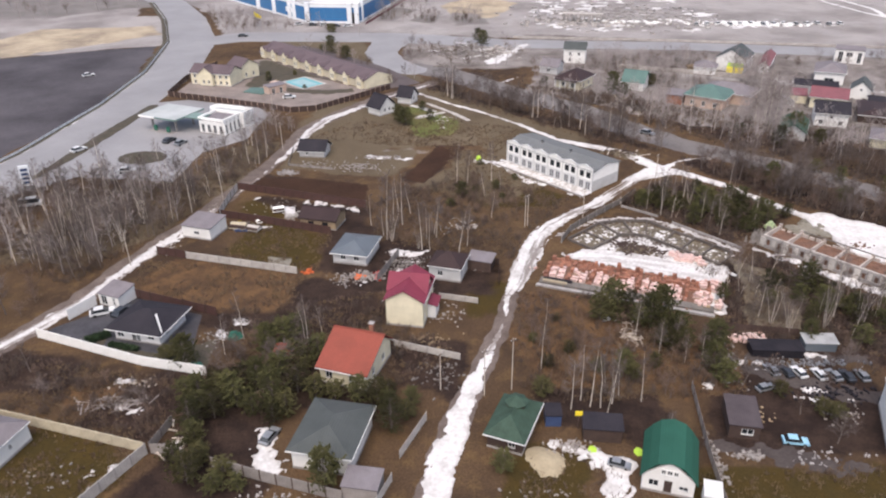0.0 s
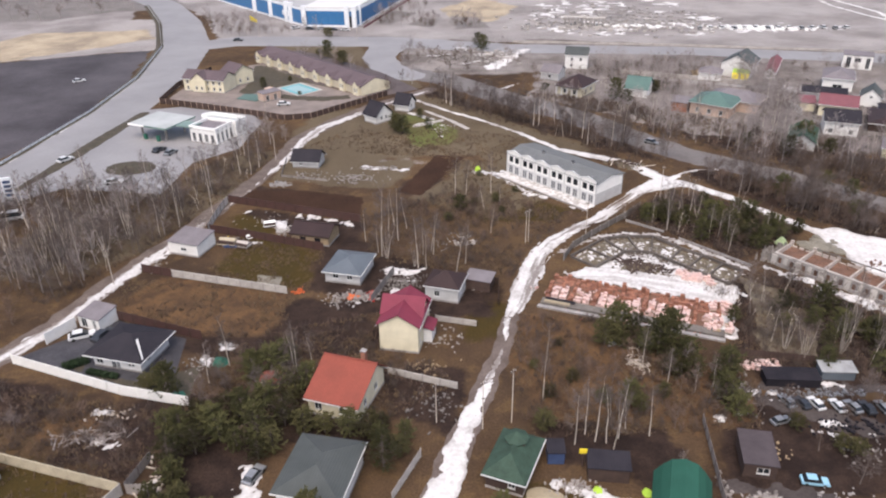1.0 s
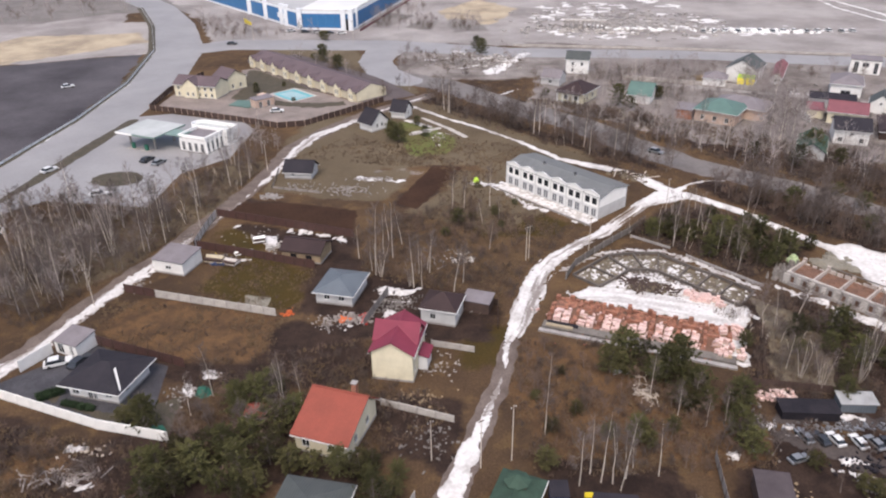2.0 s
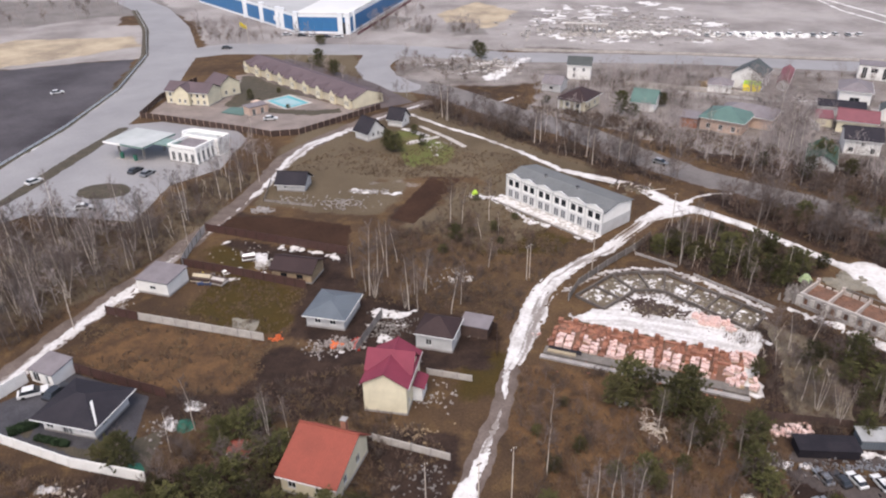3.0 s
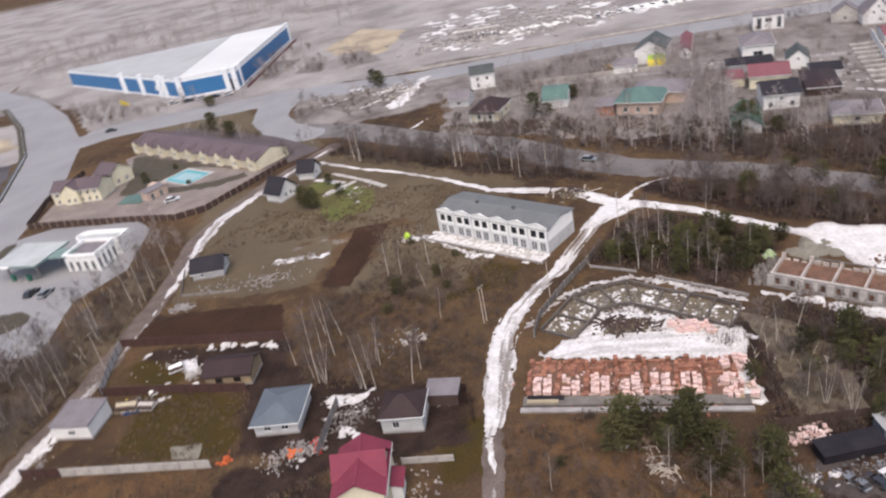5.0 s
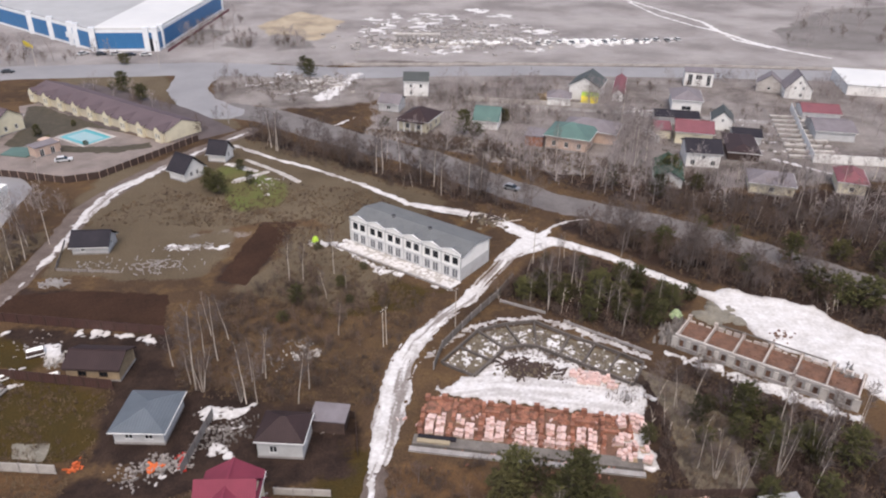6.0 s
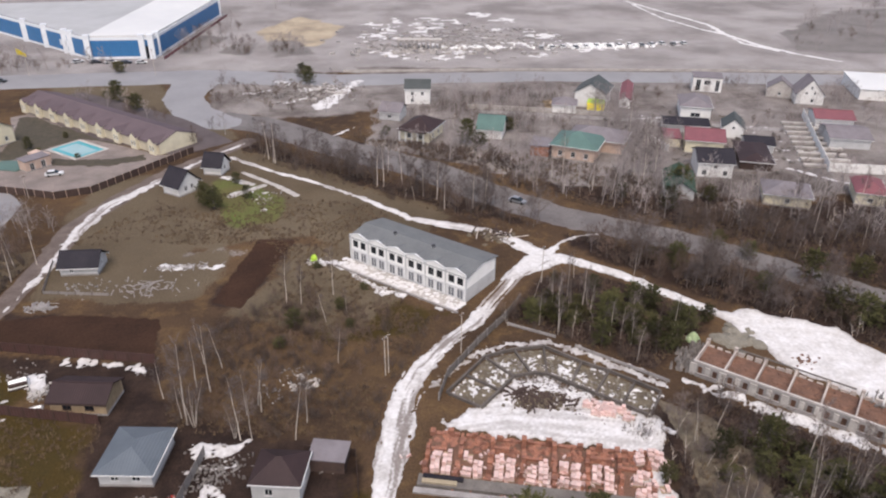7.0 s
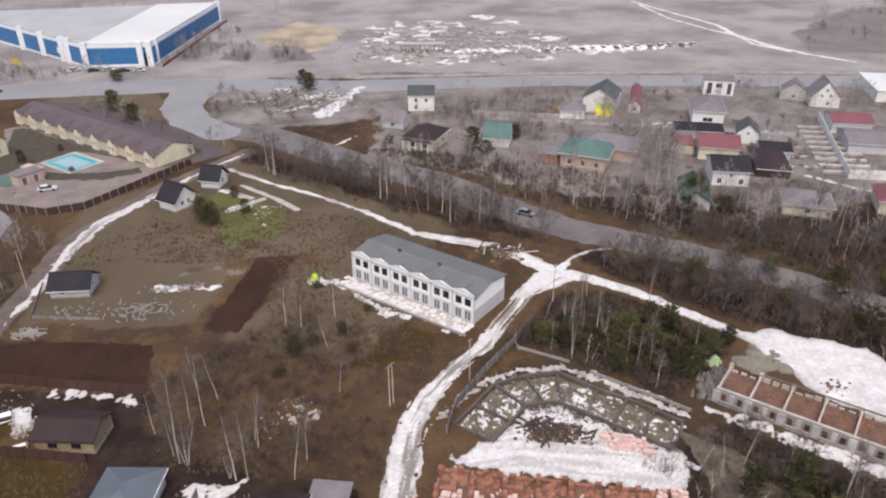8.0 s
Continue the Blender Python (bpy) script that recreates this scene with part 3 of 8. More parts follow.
LEFT = [(-98, 66, 2.2), (-77, 102, 2.2), (-70.5, 117, 2.4), (-67.8, 128, 2.4), (-63.6, 140.5, 2.4), (-59.8, 151, 2.3), (-56, 164.8, 2.3), (-52.2, 177.6, 2.3), (-48.5, 194.7, 2.5), (-46, 213, 2.6), (-37.7, 229.5, 2.8), (-28.2, 243.5, 2.8), (-10, 263.5, 2.6)]
HIGH = [(-131, 120, 11), (-121, 160, 10.5), (-114, 195, 9), (-111, 240, 9), (-111, 280, 10), (-120, 334, 10.5), (-141, 388, 10), (-168, 440, 9), (-230, 520, 9)]
CROSS = [(-124, 330, 8), (-100, 345, 10), (-29, 340.5, 9.5), (21, 326, 8), (92, 318.5, 7), (170, 302, 8), (300, 268, 8)]
LINK = [(-30, 336, 9), (-33, 312, 6.5), (-28, 295, 6.5), (-18, 282, 6.5)]
LANE = [(62, 279.5, 1.6), (87, 270, 1.8), (109.3, 261, 1.8), (150, 244, 1.6)]
STREET = [(-5, 60, 2.2), (-2, 78, 2.0), (1.2, 89.4, 1.8), (4.5, 99, 1.6), (7.5, 109, 1.5), (9.5, 118, 1.6)]
sheet("road_main", "grey muddy asphalt road between dark verges", "road", M["road_mud"], lambda x, y: along(x, y, MAIN), (-30, 155, 100, 300), 1.0, 0.05, 0.7, 4, seed=1)
sheet("road_highway", "wide light grey asphalt highway", "road", M["asphalt"], lambda x, y: along(x, y, HIGH), (-245, -90, 110, 525), 1.2, 0.06, 0.25, 8, seed=2)
sheet("road_crossing", "grey asphalt road crossing the far side of the village", "road", M["asphalt"], lambda x, y: np.maximum(along(x, y, CROSS), along(x, y, LINK)), (-140, 300, 260, 370), 1.2, 0.07, 0.5, 8, seed=3)
sheet("road_lane", "pale village lane between the far houses", "road", M["concrete"], lambda x, y: along(x, y, LANE), (58, 155, 238, 286), 0.8, 0.04, 0.4, 3, seed=4)
sheet("road_dirt", "wet brown dirt track along the plots", "road", M["track"], lambda x, y: np.maximum(along(x, y, LEFT), along(x, y, STREET)), (-105, 15, 60, 270), 0.7, 0.045, 0.6, 3, seed=5)
FORECOURT = [(-113, 163), (-107, 168), (-99, 177), (-72.5, 173), (-72, 194), (-62, 205), (-61, 228), (-66, 236), (-92, 245), (-104, 242), (-108, 190)]
sheet("pavement_forecourt", "grey petrol station forecourt", "pavement", M["asphalt"], lambda x, y: depth_in(x, y, FORECOURT), (-118, -56, 158, 250), 1.0, 0.08, 0.3, 6, seed=6)
sheet("flower_bed", "dark planted island in the forecourt", "flower bed", M["bed"], lambda x, y: 6 - np.hypot((x + 87) * 0.72, y - 190.5) * 1.15, (-100, -74, 180, 200), 0.5, 0.22, 0.4, 2, lumps=0.08, seed=7)
MEDIAN = [(-110, 176, 1.2), (-107.8, 190, 2.3), (-105, 214, 2.6), (-102, 238, 2.0)]
sheet("median_strip", "dark verge between highway and petrol station", "verge", M["bed"], lambda x, y: along(x, y, MEDIAN), (-115, -96, 170, 246), 0.5, 0.2, 0.3, 2, seed=8)
PLAZA = [(-100, 250), (-88, 245.5), (-61.7, 235), (-54.3, 231.5), (-46.5, 233), (-25, 256), (-33, 256.5), (-52, 272), (-79, 303), (-84, 300), (-76, 276), (-99, 268)]
sheet("pavement_plaza", "brown-pink paved motel courtyard", "pavement", M["paving"], lambda x, y: depth_in(x, y, PLAZA), (-104, -20, 226, 308), 1.0, 0.06, 0.2, 5, seed=9)
YARD = [(-72.4, 106.5), (-66, 112.5), (-61, 118), (-46, 112), (-44, 100), (-50, 97.5)]
sheet("pavement_yard", "dark paved yard of the anthracite-roofed house", "pavement", M["slate_paving"], lambda x, y: depth_in(x, y, YARD), (-76, -42, 94, 121), 0.6, 0.06, 0.1, 3, seed=10)

REAR = [(-86, 318), (-68, 326), (-29.7, 289), (-14, 264), (-24, 258), (-30, 256), (-52, 272), (-82, 306)]
sheet("pavement_rear", "dark plum-grey yard behind the motel", "pavement", M["plum_yard"], lambda x, y: depth_in(x, y, REAR), (-92, -8, 250, 332), 1.0, 0.05, 0.4, 5, seed=41)
DARK = [(-192, 306), (-172, 315), (-134, 327), (-122.5, 277), (-121, 224), (-128, 188), (-150, 150), (-330, 140), (-330, 260)]
sheet("field_dark", "dark wet tilled field beside the highway", "field", M["tilled"], lambda x, y: depth_in(x, y, DARK), (-336, -114, 136, 332), 2.0, 0.05, 1.2, 9, seed=42)

GARDEN = [(-77, 279), (-82, 300), (-76, 299), (-52, 273), (-46, 268), (-58, 274), (-66, 266), (-73, 258), (-78, 262)]
sheet("garden", "olive winter garden beside the pool", "garden", M["bed"], lambda x, y: depth_in(x, y, GARDEN), (-86, -42, 252, 304), 0.7, 0.14, 0.6, 3, lumps=0.05, seed=43)
SHOULDER = [(-143, 120, 1.8), (-132, 160, 1.8), (-123.6, 196, 1.6), (-120.6, 240, 1.5), (-122, 282, 1.6), (-131.6, 334, 1.8), (-152, 388, 1.8), (-178, 440, 1.8)]
sheet("shoulder", "dark gritty shoulder along the highway", "verge", M["bed"], lambda x, y: along(x, y, SHOULDER), (-182, -114, 118, 444), 0.9, 0.09, 0.3, 4, seed=44)

PLOUGH = [[(-6.0, 199.3), (1.7, 197.7), (-8.8, 171.5), (-14.2, 174.9)], [(-52, 176.0), (-37, 175.0), (-22.6, 170.9), (-22.2, 159.0), (-36, 163.4), (-52.5, 168.6)]]
sheet("ploughed_plot", "dark brown freshly ploughed plots between dead grass", "ploughed soil", M["plough"], lambda x, y: np.maximum.reduce([depth_in(x, y, p) for p in PLOUGH]), (-56, 5, 155, 203), 0.5, 0.05, 0.5, 1.6, lumps=0.02, seed=51)
YARDLANE = [(43.5, 98.6, 1.0), (50.2, 94.0, 1.3), (55.5, 92.0, 1.4), (62, 90.0, 1.4), (70, 87, 1.4)]
YARDLANES = [YARDLANE, [(45, 99.9, 0.8), (54.6, 99.2, 0.9), (64, 98.8, 0.9)], [(35.8, 79.6, 1.2), (41.9, 78.4, 1.5), (47.1, 76.6, 1.5), (53, 75.6, 1.4)]]
sheet("yard_lane", "grey gritty lanes through the scrap yard", "lane", M["yard_grit"], lambda x, y: np.maximum.reduce([along(x, y, s) for s in YARDLANES]), (32, 74, 70, 104), 0.5, 0.04, 1.6, 2.0, seed=49)

# snow
SNOWROAD = [(-4, 60, 3.0), (-3.0, 70.5, 2.1), (-2.2, 75.5, 2.5), (-0.7, 81, 2.2), (1.2, 89.4, 1.9), (4.2, 98, 1.3), (6.6, 105.5, 0.95), (8.2, 111, 0.8), (8.9, 118, 1.0), (11.2, 123.3, 2.0), (12.8, 129.3, 2.5), (14.9, 136, 2.6), (16.6, 141.4, 2.5), (19.9, 147.3, 2.1), (26, 154, 1.5), (32, 159, 1.6), (36.3, 164.7, 2.0), (41.1, 170.3, 1.8), (44.6, 174.8, 2.2), (50, 178.2, 3.6)]
BRANCH = [(51, 178, 3.0), (55, 179, 1.9), (63.8, 171, 1.7), (70.6, 161, 1.4), (76, 153, 1.4)]
BACK = [(51, 182, 2.4), (45.3, 192, 2.0), (37, 197.5, 1.8), (28, 203, 1.4), (18, 217, 1.0), (7.9, 228.5, 0.9), (-3.2, 238.5, 0.9), (-14, 251, 0.9)]
SPUR = [(53, 181, 1.4), (57.5, 185.5, 0.6), (62, 187.5, 0.5), (66.5, 187.6, 0.5)]
FIELD = [(75.5, 153.8), (82, 153.4), (86.5, 150), (94, 145), (97, 136.6), (108, 122), (98, 108), (87.5, 118), (86.5, 126), (80, 134.5), (78, 141.5)]
LEFTSNOW = [(-84, 90, 0.8), (-75.0, 106, 1.5), (-70.4, 114.5, 1.7), (-67.2, 126, 1.2), (-63.0, 139.6, 1.5), (-59.2, 150, 0.9), (-54.8, 163.5, 0.4), (-51, 176, 0.25), (-47.5, 193, 0.9), (-44.8, 212, 1.5), (-41, 224, 1.9), (-35.8, 230.5, 1.2), (-27, 243, 0.8), (-19, 253, 0.7), (-10.5, 262, 0.6)]
M["snow_road"] = dirty_snow("wheel_worn_snow", M["snow_worn"], (0.17, 0.14, 0.125))
sheet("snow_road", "white trodden snow lying on the village road", "snow", M["snow_road"],
      lambda x, y: np.maximum.reduce([along(x, y, s) for s in (SNOWROAD, BRANCH, BACK, SPUR)]) - 0.25
      - 2.0 * tracks(x, y, SNOWROAD) * np.clip(1.4 * ripple(x, y, 8, 61) + 0.45, 0, 1) * (y > 116) * (y < 172) - 2.6 * np.clip(ripple(x, y, 1.6, 62) - 0.62, 0, 1), (-22, 82, 56, 256), 0.26, 0.12, 0.45, 2.2, lumps=0.004, seed=21,
      dirt=lambda x, y, d: np.maximum(np.where(y > 184, 0.8 * streaks(x, y, BACK, 72), streaks(x, y, SNOWROAD, 64) * (y > 100) * (y < 178) * (x < 56)), 0.75 * np.clip(0.5 - d, 0, 1) + 0.35 * np.clip(ripple(x, y, 3.0, 66), 0, 1)))
sheet("snow_field", "clean white snow bank beside the unfinished row", "snow", M["snow_road"], lambda x, y: depth_in(x, y, FIELD), (70, 114, 104, 158), 0.5, 0.4, 0.9, 2.4, lumps=0.03, seed=22,
      dirt=lambda x, y, d: 0.7 * np.clip(0.8 - d, 0, 1) + 0.3 * np.clip(ripple(x, y, 5, 71), 0, 1))
sheet("snow_verge", "dirty melting snow along the dirt track", "snow", M["snow_road"], lambda x, y: along(x, y, LEFTSNOW) + 0.35 * ripple(x, y, 1.1, 93) + 0.1, (-90, -5, 84, 268), 0.35, 0.1, 0.6, 2.4, lumps=0.012, seed=23,
      dirt=lambda x, y, d: np.maximum(0.15 + 0.9 * streaks(x, y, LEFTSNOW, 95), 0.9 * np.clip(0.75 - d, 0, 1)))
SITE_SNOW = [[(20.5, 134.8), (29, 137), (38.5, 134.5), (47, 131.2), (53, 129.5), (52.5, 125), (49, 122.0), (36, 127.2), (21, 132.8)], [(28.5, 136.6), (31.5, 139.6), (34.6, 141.9), (39, 141.6), (45.5, 135.4), (49, 131.2), (46, 130.5), (42, 132.5), (35, 135)], [(44, 120), (48, 120), (47.5, 112), (43.5, 113.5)]]
sheet("snow_site", "snow cover in the building site yard", "snow", M["snow_road"], lambda x, y: np.maximum.reduce([depth_in(x, y, p) for p in SITE_SNOW]) - 1.2 * np.clip(ripple(x, y, 1.5, 67) - 0.3, 0, 1), (18, 56, 108, 146), 0.34, 0.14, 1.2, 1.8, lumps=0.012, seed=24,
      dirt=lambda x, y, d: np.maximum(0.45 * streaks(x, y, [(20, 134.6, 1), (31, 134.4, 1), (40, 131, 1), (54, 125, 1)], 68), 0.8 * np.clip(0.7 - d, 0, 1)))
FILL = [(24, 140.6), (31, 147.6), (36.5, 148.6), (41.2, 148.4), (55, 134), (51.3, 130), (39.4, 142.6), (34.2, 143), (27.4, 137)]
sheet("snow_fill", "mottled snow between the foundations", "snow", M["snow_worn"], lambda x, y: np.minimum(depth_in(x, y, FILL), 0.7) - 0.5 + 0.8 * ripple(x, y, 1.9, 91) + 1.0 * ripple(x, y, 0.55, 92) - 0.5 * (y > 147), (22, 57, 128, 151), 0.2, 0.07, 0.2, 0.8, seed=28)
APRON = [(20, 142, 0.5), (23, 144.6, 0.8), (30.2, 150.2, 0.8), (36.5, 151.4, 0.9), (43, 150.6, 1.0), (50, 143.6, 0.9), (57.2, 135.6, 0.7)]
sheet("snow_apron", "patchy snow along the outer side of the foundations", "snow", M["snow_road"], lambda x, y: along(x, y, APRON) - 0.35 + 0.7 * ripple(x, y, 2.0, 97) + 0.8 * ripple(x, y, 0.6, 98), (18, 60, 132, 155), 0.22, 0.06, 0.2, 0.8, seed=35, dirt=lambda x, y, d: 0.5 + 0.4 * ripple(x, y, 1.2, 99))
WETSIDE = [(54.2, 133), (60, 128), (63, 118), (58, 106), (48.8, 106), (50, 112), (53.2, 122)]
sheet("wet_verge", "dark wet earth beside the brick row", "soil", M["slush"], lambda x, y: depth_in(x, y, WETSIDE) + 0.5 * ripple(x, y, 2.2, 96), (46, 66, 103, 136), 0.5, 0.05, 0.6, 3, seed=36)
sheet("site_soil", "olive-brown soil between the foundations", "soil", M["slush"], lambda x, y: depth_in(x, y, FILL) + 0.2, (20, 58, 126, 153), 0.6, 0.05, 0.3, 3, seed=29)
ROWSNOW = [(60.4, 136.4, 0.7), (64.2, 133.6, 1.2), (69, 128.5, 1.6), (74, 123.1, 1.8), (78.6, 118.0, 1.8), (81, 115.8, 1.0)]
TERRACE = [(4.8, 187.5, 1.6), (9, 185.6, 1.0), (14, 178, 0.5), (17.5, 172.6, 1.7), (21.5, 170, 1.0), (24, 168, 0.2), (28.6, 163, 0.6)]
YARDS = [(-27.5, 82, 1.2), (-25.8, 76.2, 2.1), (-24, 74.2, 0.8)]
GREENYARD = [(13.5, 79.5, 0.9), (17.5, 77.8, 1.9), (21.5, 75.3, 2.2), (20.5, 71.5, 2.0), (20.5, 68, 1.5)]
BITS = [[(a, b, c), (a + d, b + e, c * 0.6)] for a, b, c, d, e in (
    (-33, 160.5, 0.7, 9, -4.2), (-24, 156, 0.9, 2, -1), (-38, 153, 1.4, 3, 0.6), (-45, 151.5, 0.8, 2.5, 0.8), (-43, 147.5, 0.8, 2, 0.2), (-13.2, 136, 1.3, 4, -0.8), (-26, 191.2, 0.7, 12, -3.4), (-25, 189.8, 0.4, 5, -1.2), (-16, 189.2, 0.6, 2.4, -0.6), (-15.6, 236.6, 0.7, 5.4, -5.0), (-12.8, 225.6, 0.8, 5.6, 2.8), (-6, 214, 0.5, 2, 1), (-14, 131.5, 1.0, 5, 0), (-11.5, 127.5, 1.1, 2.5, -2.5),
    (-18.5, 122.8, 0.6, 4, 3.8), (-40.5, 106, 1.1, 3, -1.5), (-50, 86.8, 0.9, 3, -1), (-53.5, 93.5, 0.8, 3, -0.8), (-42.2, 80, 0.5, 3.8, 3.5), (-50, 73.5, 0.8, 1.5, 0.5), (-46, 75, 0.6, -2.2, -5),
    (26, 110.5, 0.6, 5, -0.3), (38, 92.6, 0.7, 4, 1.0), (44.4, 98.8, 0.7, 5, -1.2), (50.4, 89.8, 0.6, 3, -0.6), (46.2, 96.6, 0.6, 5.5, -1.0), (56.4, 100.4, 0.6, 2.2, -0.4), (52.6, 91.4, 0.7, 2.4, -0.2), (38, 92.6, 0.5, 2, 0.4),
    (57, 90, 0.4, 1.5, -1.0), (-60, 135.5, 0.6, 4, -1.5), (-62, 140, 1.0, 3, 5), (40, 147.5, 0.5, 12, -9), (47, 148.5, 0.5, 10, -10.4), (66, 147, 0.7, 2, 1), (-52, 161, 0.5, 4, 2.0),
    (35, 199.5, 1.0, 6, -4), (41, 195, 1.0, 6, -7), (132, 214.5, 0.9, 9, -12), (62, 281, 0.6, 8, -2), (13, 294, 3.6, 15, 29), (-40, 156.5, 1.7, 1.5, -3.5), (-12.5, 134.3, 1.4, 5, 0.9), (-35.5, 160.5, 1.1, 13, -3.9), (-24, 156.4, 1.2, 1.6, -2.0), (-41, 78.6, 0.8, 3.5, 2.4), (-39, 109.6, 1.2, 3, -0.7), (-1, 328, 2.2, 12, -14), (6, 312, 2.0, 16, 4), (16, 300, 2.6, 10, 18), (-12, 314, 1.5, 10, 3), (2, 300, 1.4, 8, 6), (15, 264, 0.8, 7, 7), (110, 262, 1.2, 8, 0), (108, 268, 1.0, 6, -3),
    (-11, 226, 0.5, 8, -2), (-8, 219, 0.5, 3, 5), (140, 243, 0.6, 18, -5), (137, 236, 0.6, 18, -5), (134, 229, 0.6, 18, -5), (131, 222, 0.6, 18, -5), (142, 248, 0.5, 12, -3))]
sheet("snow_remnants", "scattered patches of melting snow", "snow", M["snow_road"],
      lambda x, y: np.maximum.reduce([along(x, y, s) for s in [ROWSNOW, TERRACE, YARDS, GREENYARD] + BITS]) - 0.1 - 1.6 * np.clip(ripple(x, y, 1.0, 97) - 0.05, 0, 1), (-75, 165, 62, 345), 0.42, 0.1, 1.0, 1.5, lumps=0.02, seed=25, kind="structure",
      dirt=lambda x, y, d: 0.85 * np.clip(0.5 - d, 0, 1) + 0.3 * np.clip(ripple(x, y, 2.0, 98), 0, 1))
FAR = [(201, 472, 0.9), (206, 437, 1.1), (212.6, 398, 1.2), (208.6, 375, 1.5), (211.5, 350, 1.3), (218.4, 331.5, 1.2), (227, 318, 0.9)]
FAR2 = [(200, 460, 0.7), (197.5, 420, 0.7), (203, 390, 0.8), (208.6, 375, 1.0), (206, 356, 0.8), (213, 340, 0.9)]
sheet("snow_track", "snowy track crossing the far field", "snow", M["snow_worn"], lambda x, y: np.maximum(along(x, y, FAR), along(x, y, FAR2)), (190, 250, 310, 475), 0.9, 0.16, 0.8, 3, seed=26)
sheet("snow_lots", "melting snow on the far building plots", "snow", M["snow_worn"], lambda x, y: np.minimum(depth_in(x, y, [(30, 352), (100, 345), (180, 352), (190, 368), (130, 380), (120, 455), (40, 450)]), 6) * 0.25 - 2.6 + 3.0 * ripple(x, y, 9, 77) + 1.4 * ripple(x, y * 2.5, 5, 78), (28, 195, 345, 460), 0.9, 0.12, 0.3, 2, seed=27)
EDGE = [(-139.5, 122, 0.5), (-129.6, 160, 0.5), (-122.6, 195, 0.55), (-119.2, 240, 0.5), (-120.4, 282, 0.5), (-129.8, 334, 0.5), (-150, 388, 0.5)]
sheet("snow_shoulder", "thin grey snow line left along the highway rail", "snow", M["snow_road"], lambda x, y: along(x, y, EDGE), (-154, -116, 120, 390), 0.7, 0.08, 0.5, 4, seed=31, dirt=lambda x, y, d: 0.35 + 0.5 * ripple(x, y, 6, 32))
PATHS = [[(-13.0, 223.8, 0.9), (-5.2, 229.2, 0.9)], [(-14.2, 236.2, 0.9), (-8.2, 230.6, 0.9)], [(-10.6, 239.0, 0.7), (-2, 228.6, 0.8), (2.6, 221.4, 0.8)]]
sheet("garden_path", "pale concrete paths round the green lawn", "path", M["concrete_lt"], lambda x, y: np.maximum.reduce([along(x, y, s) for s in PATHS]), (-18, 6, 218, 242), 0.4, 0.07, 0.2, 2, seed=33)
sheet("concrete_pad", "pale concrete pad in the brown grass plot", "pad", M["gravel"], lambda x, y: depth_in(x, y, [(-39.2, 133.8), (-34.0, 133.0), (-34.2, 129.4), (-38.4, 130.6)]), (-41, -32, 128, 136), 0.4, 0.06, 0.25, 2, seed=34)
sheet("villa_lawn", "dark green lawn strip before the white villa", "lawn", M["bed"], lambda x, y: depth_in(x, y, [(-63.6, 103.6), (-59.8, 105.6), (-59, 103.2), (-48.6, 100.8), (-41, 104.5), (-40.2, 96), (-51, 98.4)]), (-66, -38, 94, 108), 0.5, 0.075, 0.3, 2, seed=35)
# ---- buildings: tools ----
TAKEN = []  # ground that trees keep off: outlines


def footprint(m, x0, x1, y0, y1, grow=0.6):
    TAKEN.append([tuple((m @ Vector((x, y, 0)))[:2]) for x, y in ((x0 - grow, y0 - grow), (x1 + grow, y0 - grow), (x1 + grow, y1 + grow), (x0 - grow, y1 + grow))])


def wall_shape(length, height, openings=(), thick=0.3, rise=0.0, x0=0.0, peak=0.5):
    """A wall along x from x0, its outer face at y 0, with openings (x, x, z, z) through it and a gable on top."""
    s = Shape()
    xs = sorted({x0, x0 + length, *(v for o in openings for v in o[:2])})
    zs = sorted({0.0, height, *(v for o in openings for v in o[2:])})
    nx, nz = len(xs), len(zs)
    vs = [(x, y, z) for y in (0, thick) for z in zs for x in xs]
    at = lambda i, k, b: b * nx * nz + k * nx + i
    solid = lambda i, k: 0 <= i < nx - 1 and 0 <= k < nz - 1 and not any(o[0] <= xs[i] and xs[i + 1] <= o[1] and o[2] <= zs[k] and zs[k + 1] <= o[3] for o in openings)
    fs = []
    for i in range(nx - 1):
        for k in range(nz - 1):
            if not solid(i, k):
                continue
            fs += [(at(i, k, 0), at(i + 1, k, 0), at(i + 1, k + 1, 0), at(i, k + 1, 0)), (at(i, k, 1), at(i, k + 1, 1), at(i + 1, k + 1, 1), at(i + 1, k, 1))]
            for di, dk, p, q in ((-1, 0, (i, k), (i, k + 1)), (1, 0, (i + 1, k), (i + 1, k + 1)), (0, -1, (i, k), (i + 1, k)), (0, 1, (i, k + 1), (i + 1, k + 1))):
                if not solid(i + di, k + dk) and not (dk == 1 and k == nz - 2 and rise):
                    fs.append((at(*p, 0), at(*q, 0), at(*q, 1), at(*p, 1)))
    if rise:
        vs += [(x0 + length * peak, 0, height + rise), (x0 + length * peak, thick, height + rise)]
        n, top = len(vs) - 2, nz - 1
        fs += [tuple(at(i, top, 0) for i in range(nx)) + (n,), tuple(at(i, top, 1) for i in range(nx))[::-1] + (n + 1,),
               (at(0, top, 0), n, n + 1, at(0, top, 1)), (at(nx - 1, top, 0), at(nx - 1, top, 1), n + 1, n)]
    return s.add(vs, fs)


WINDOWS = {}


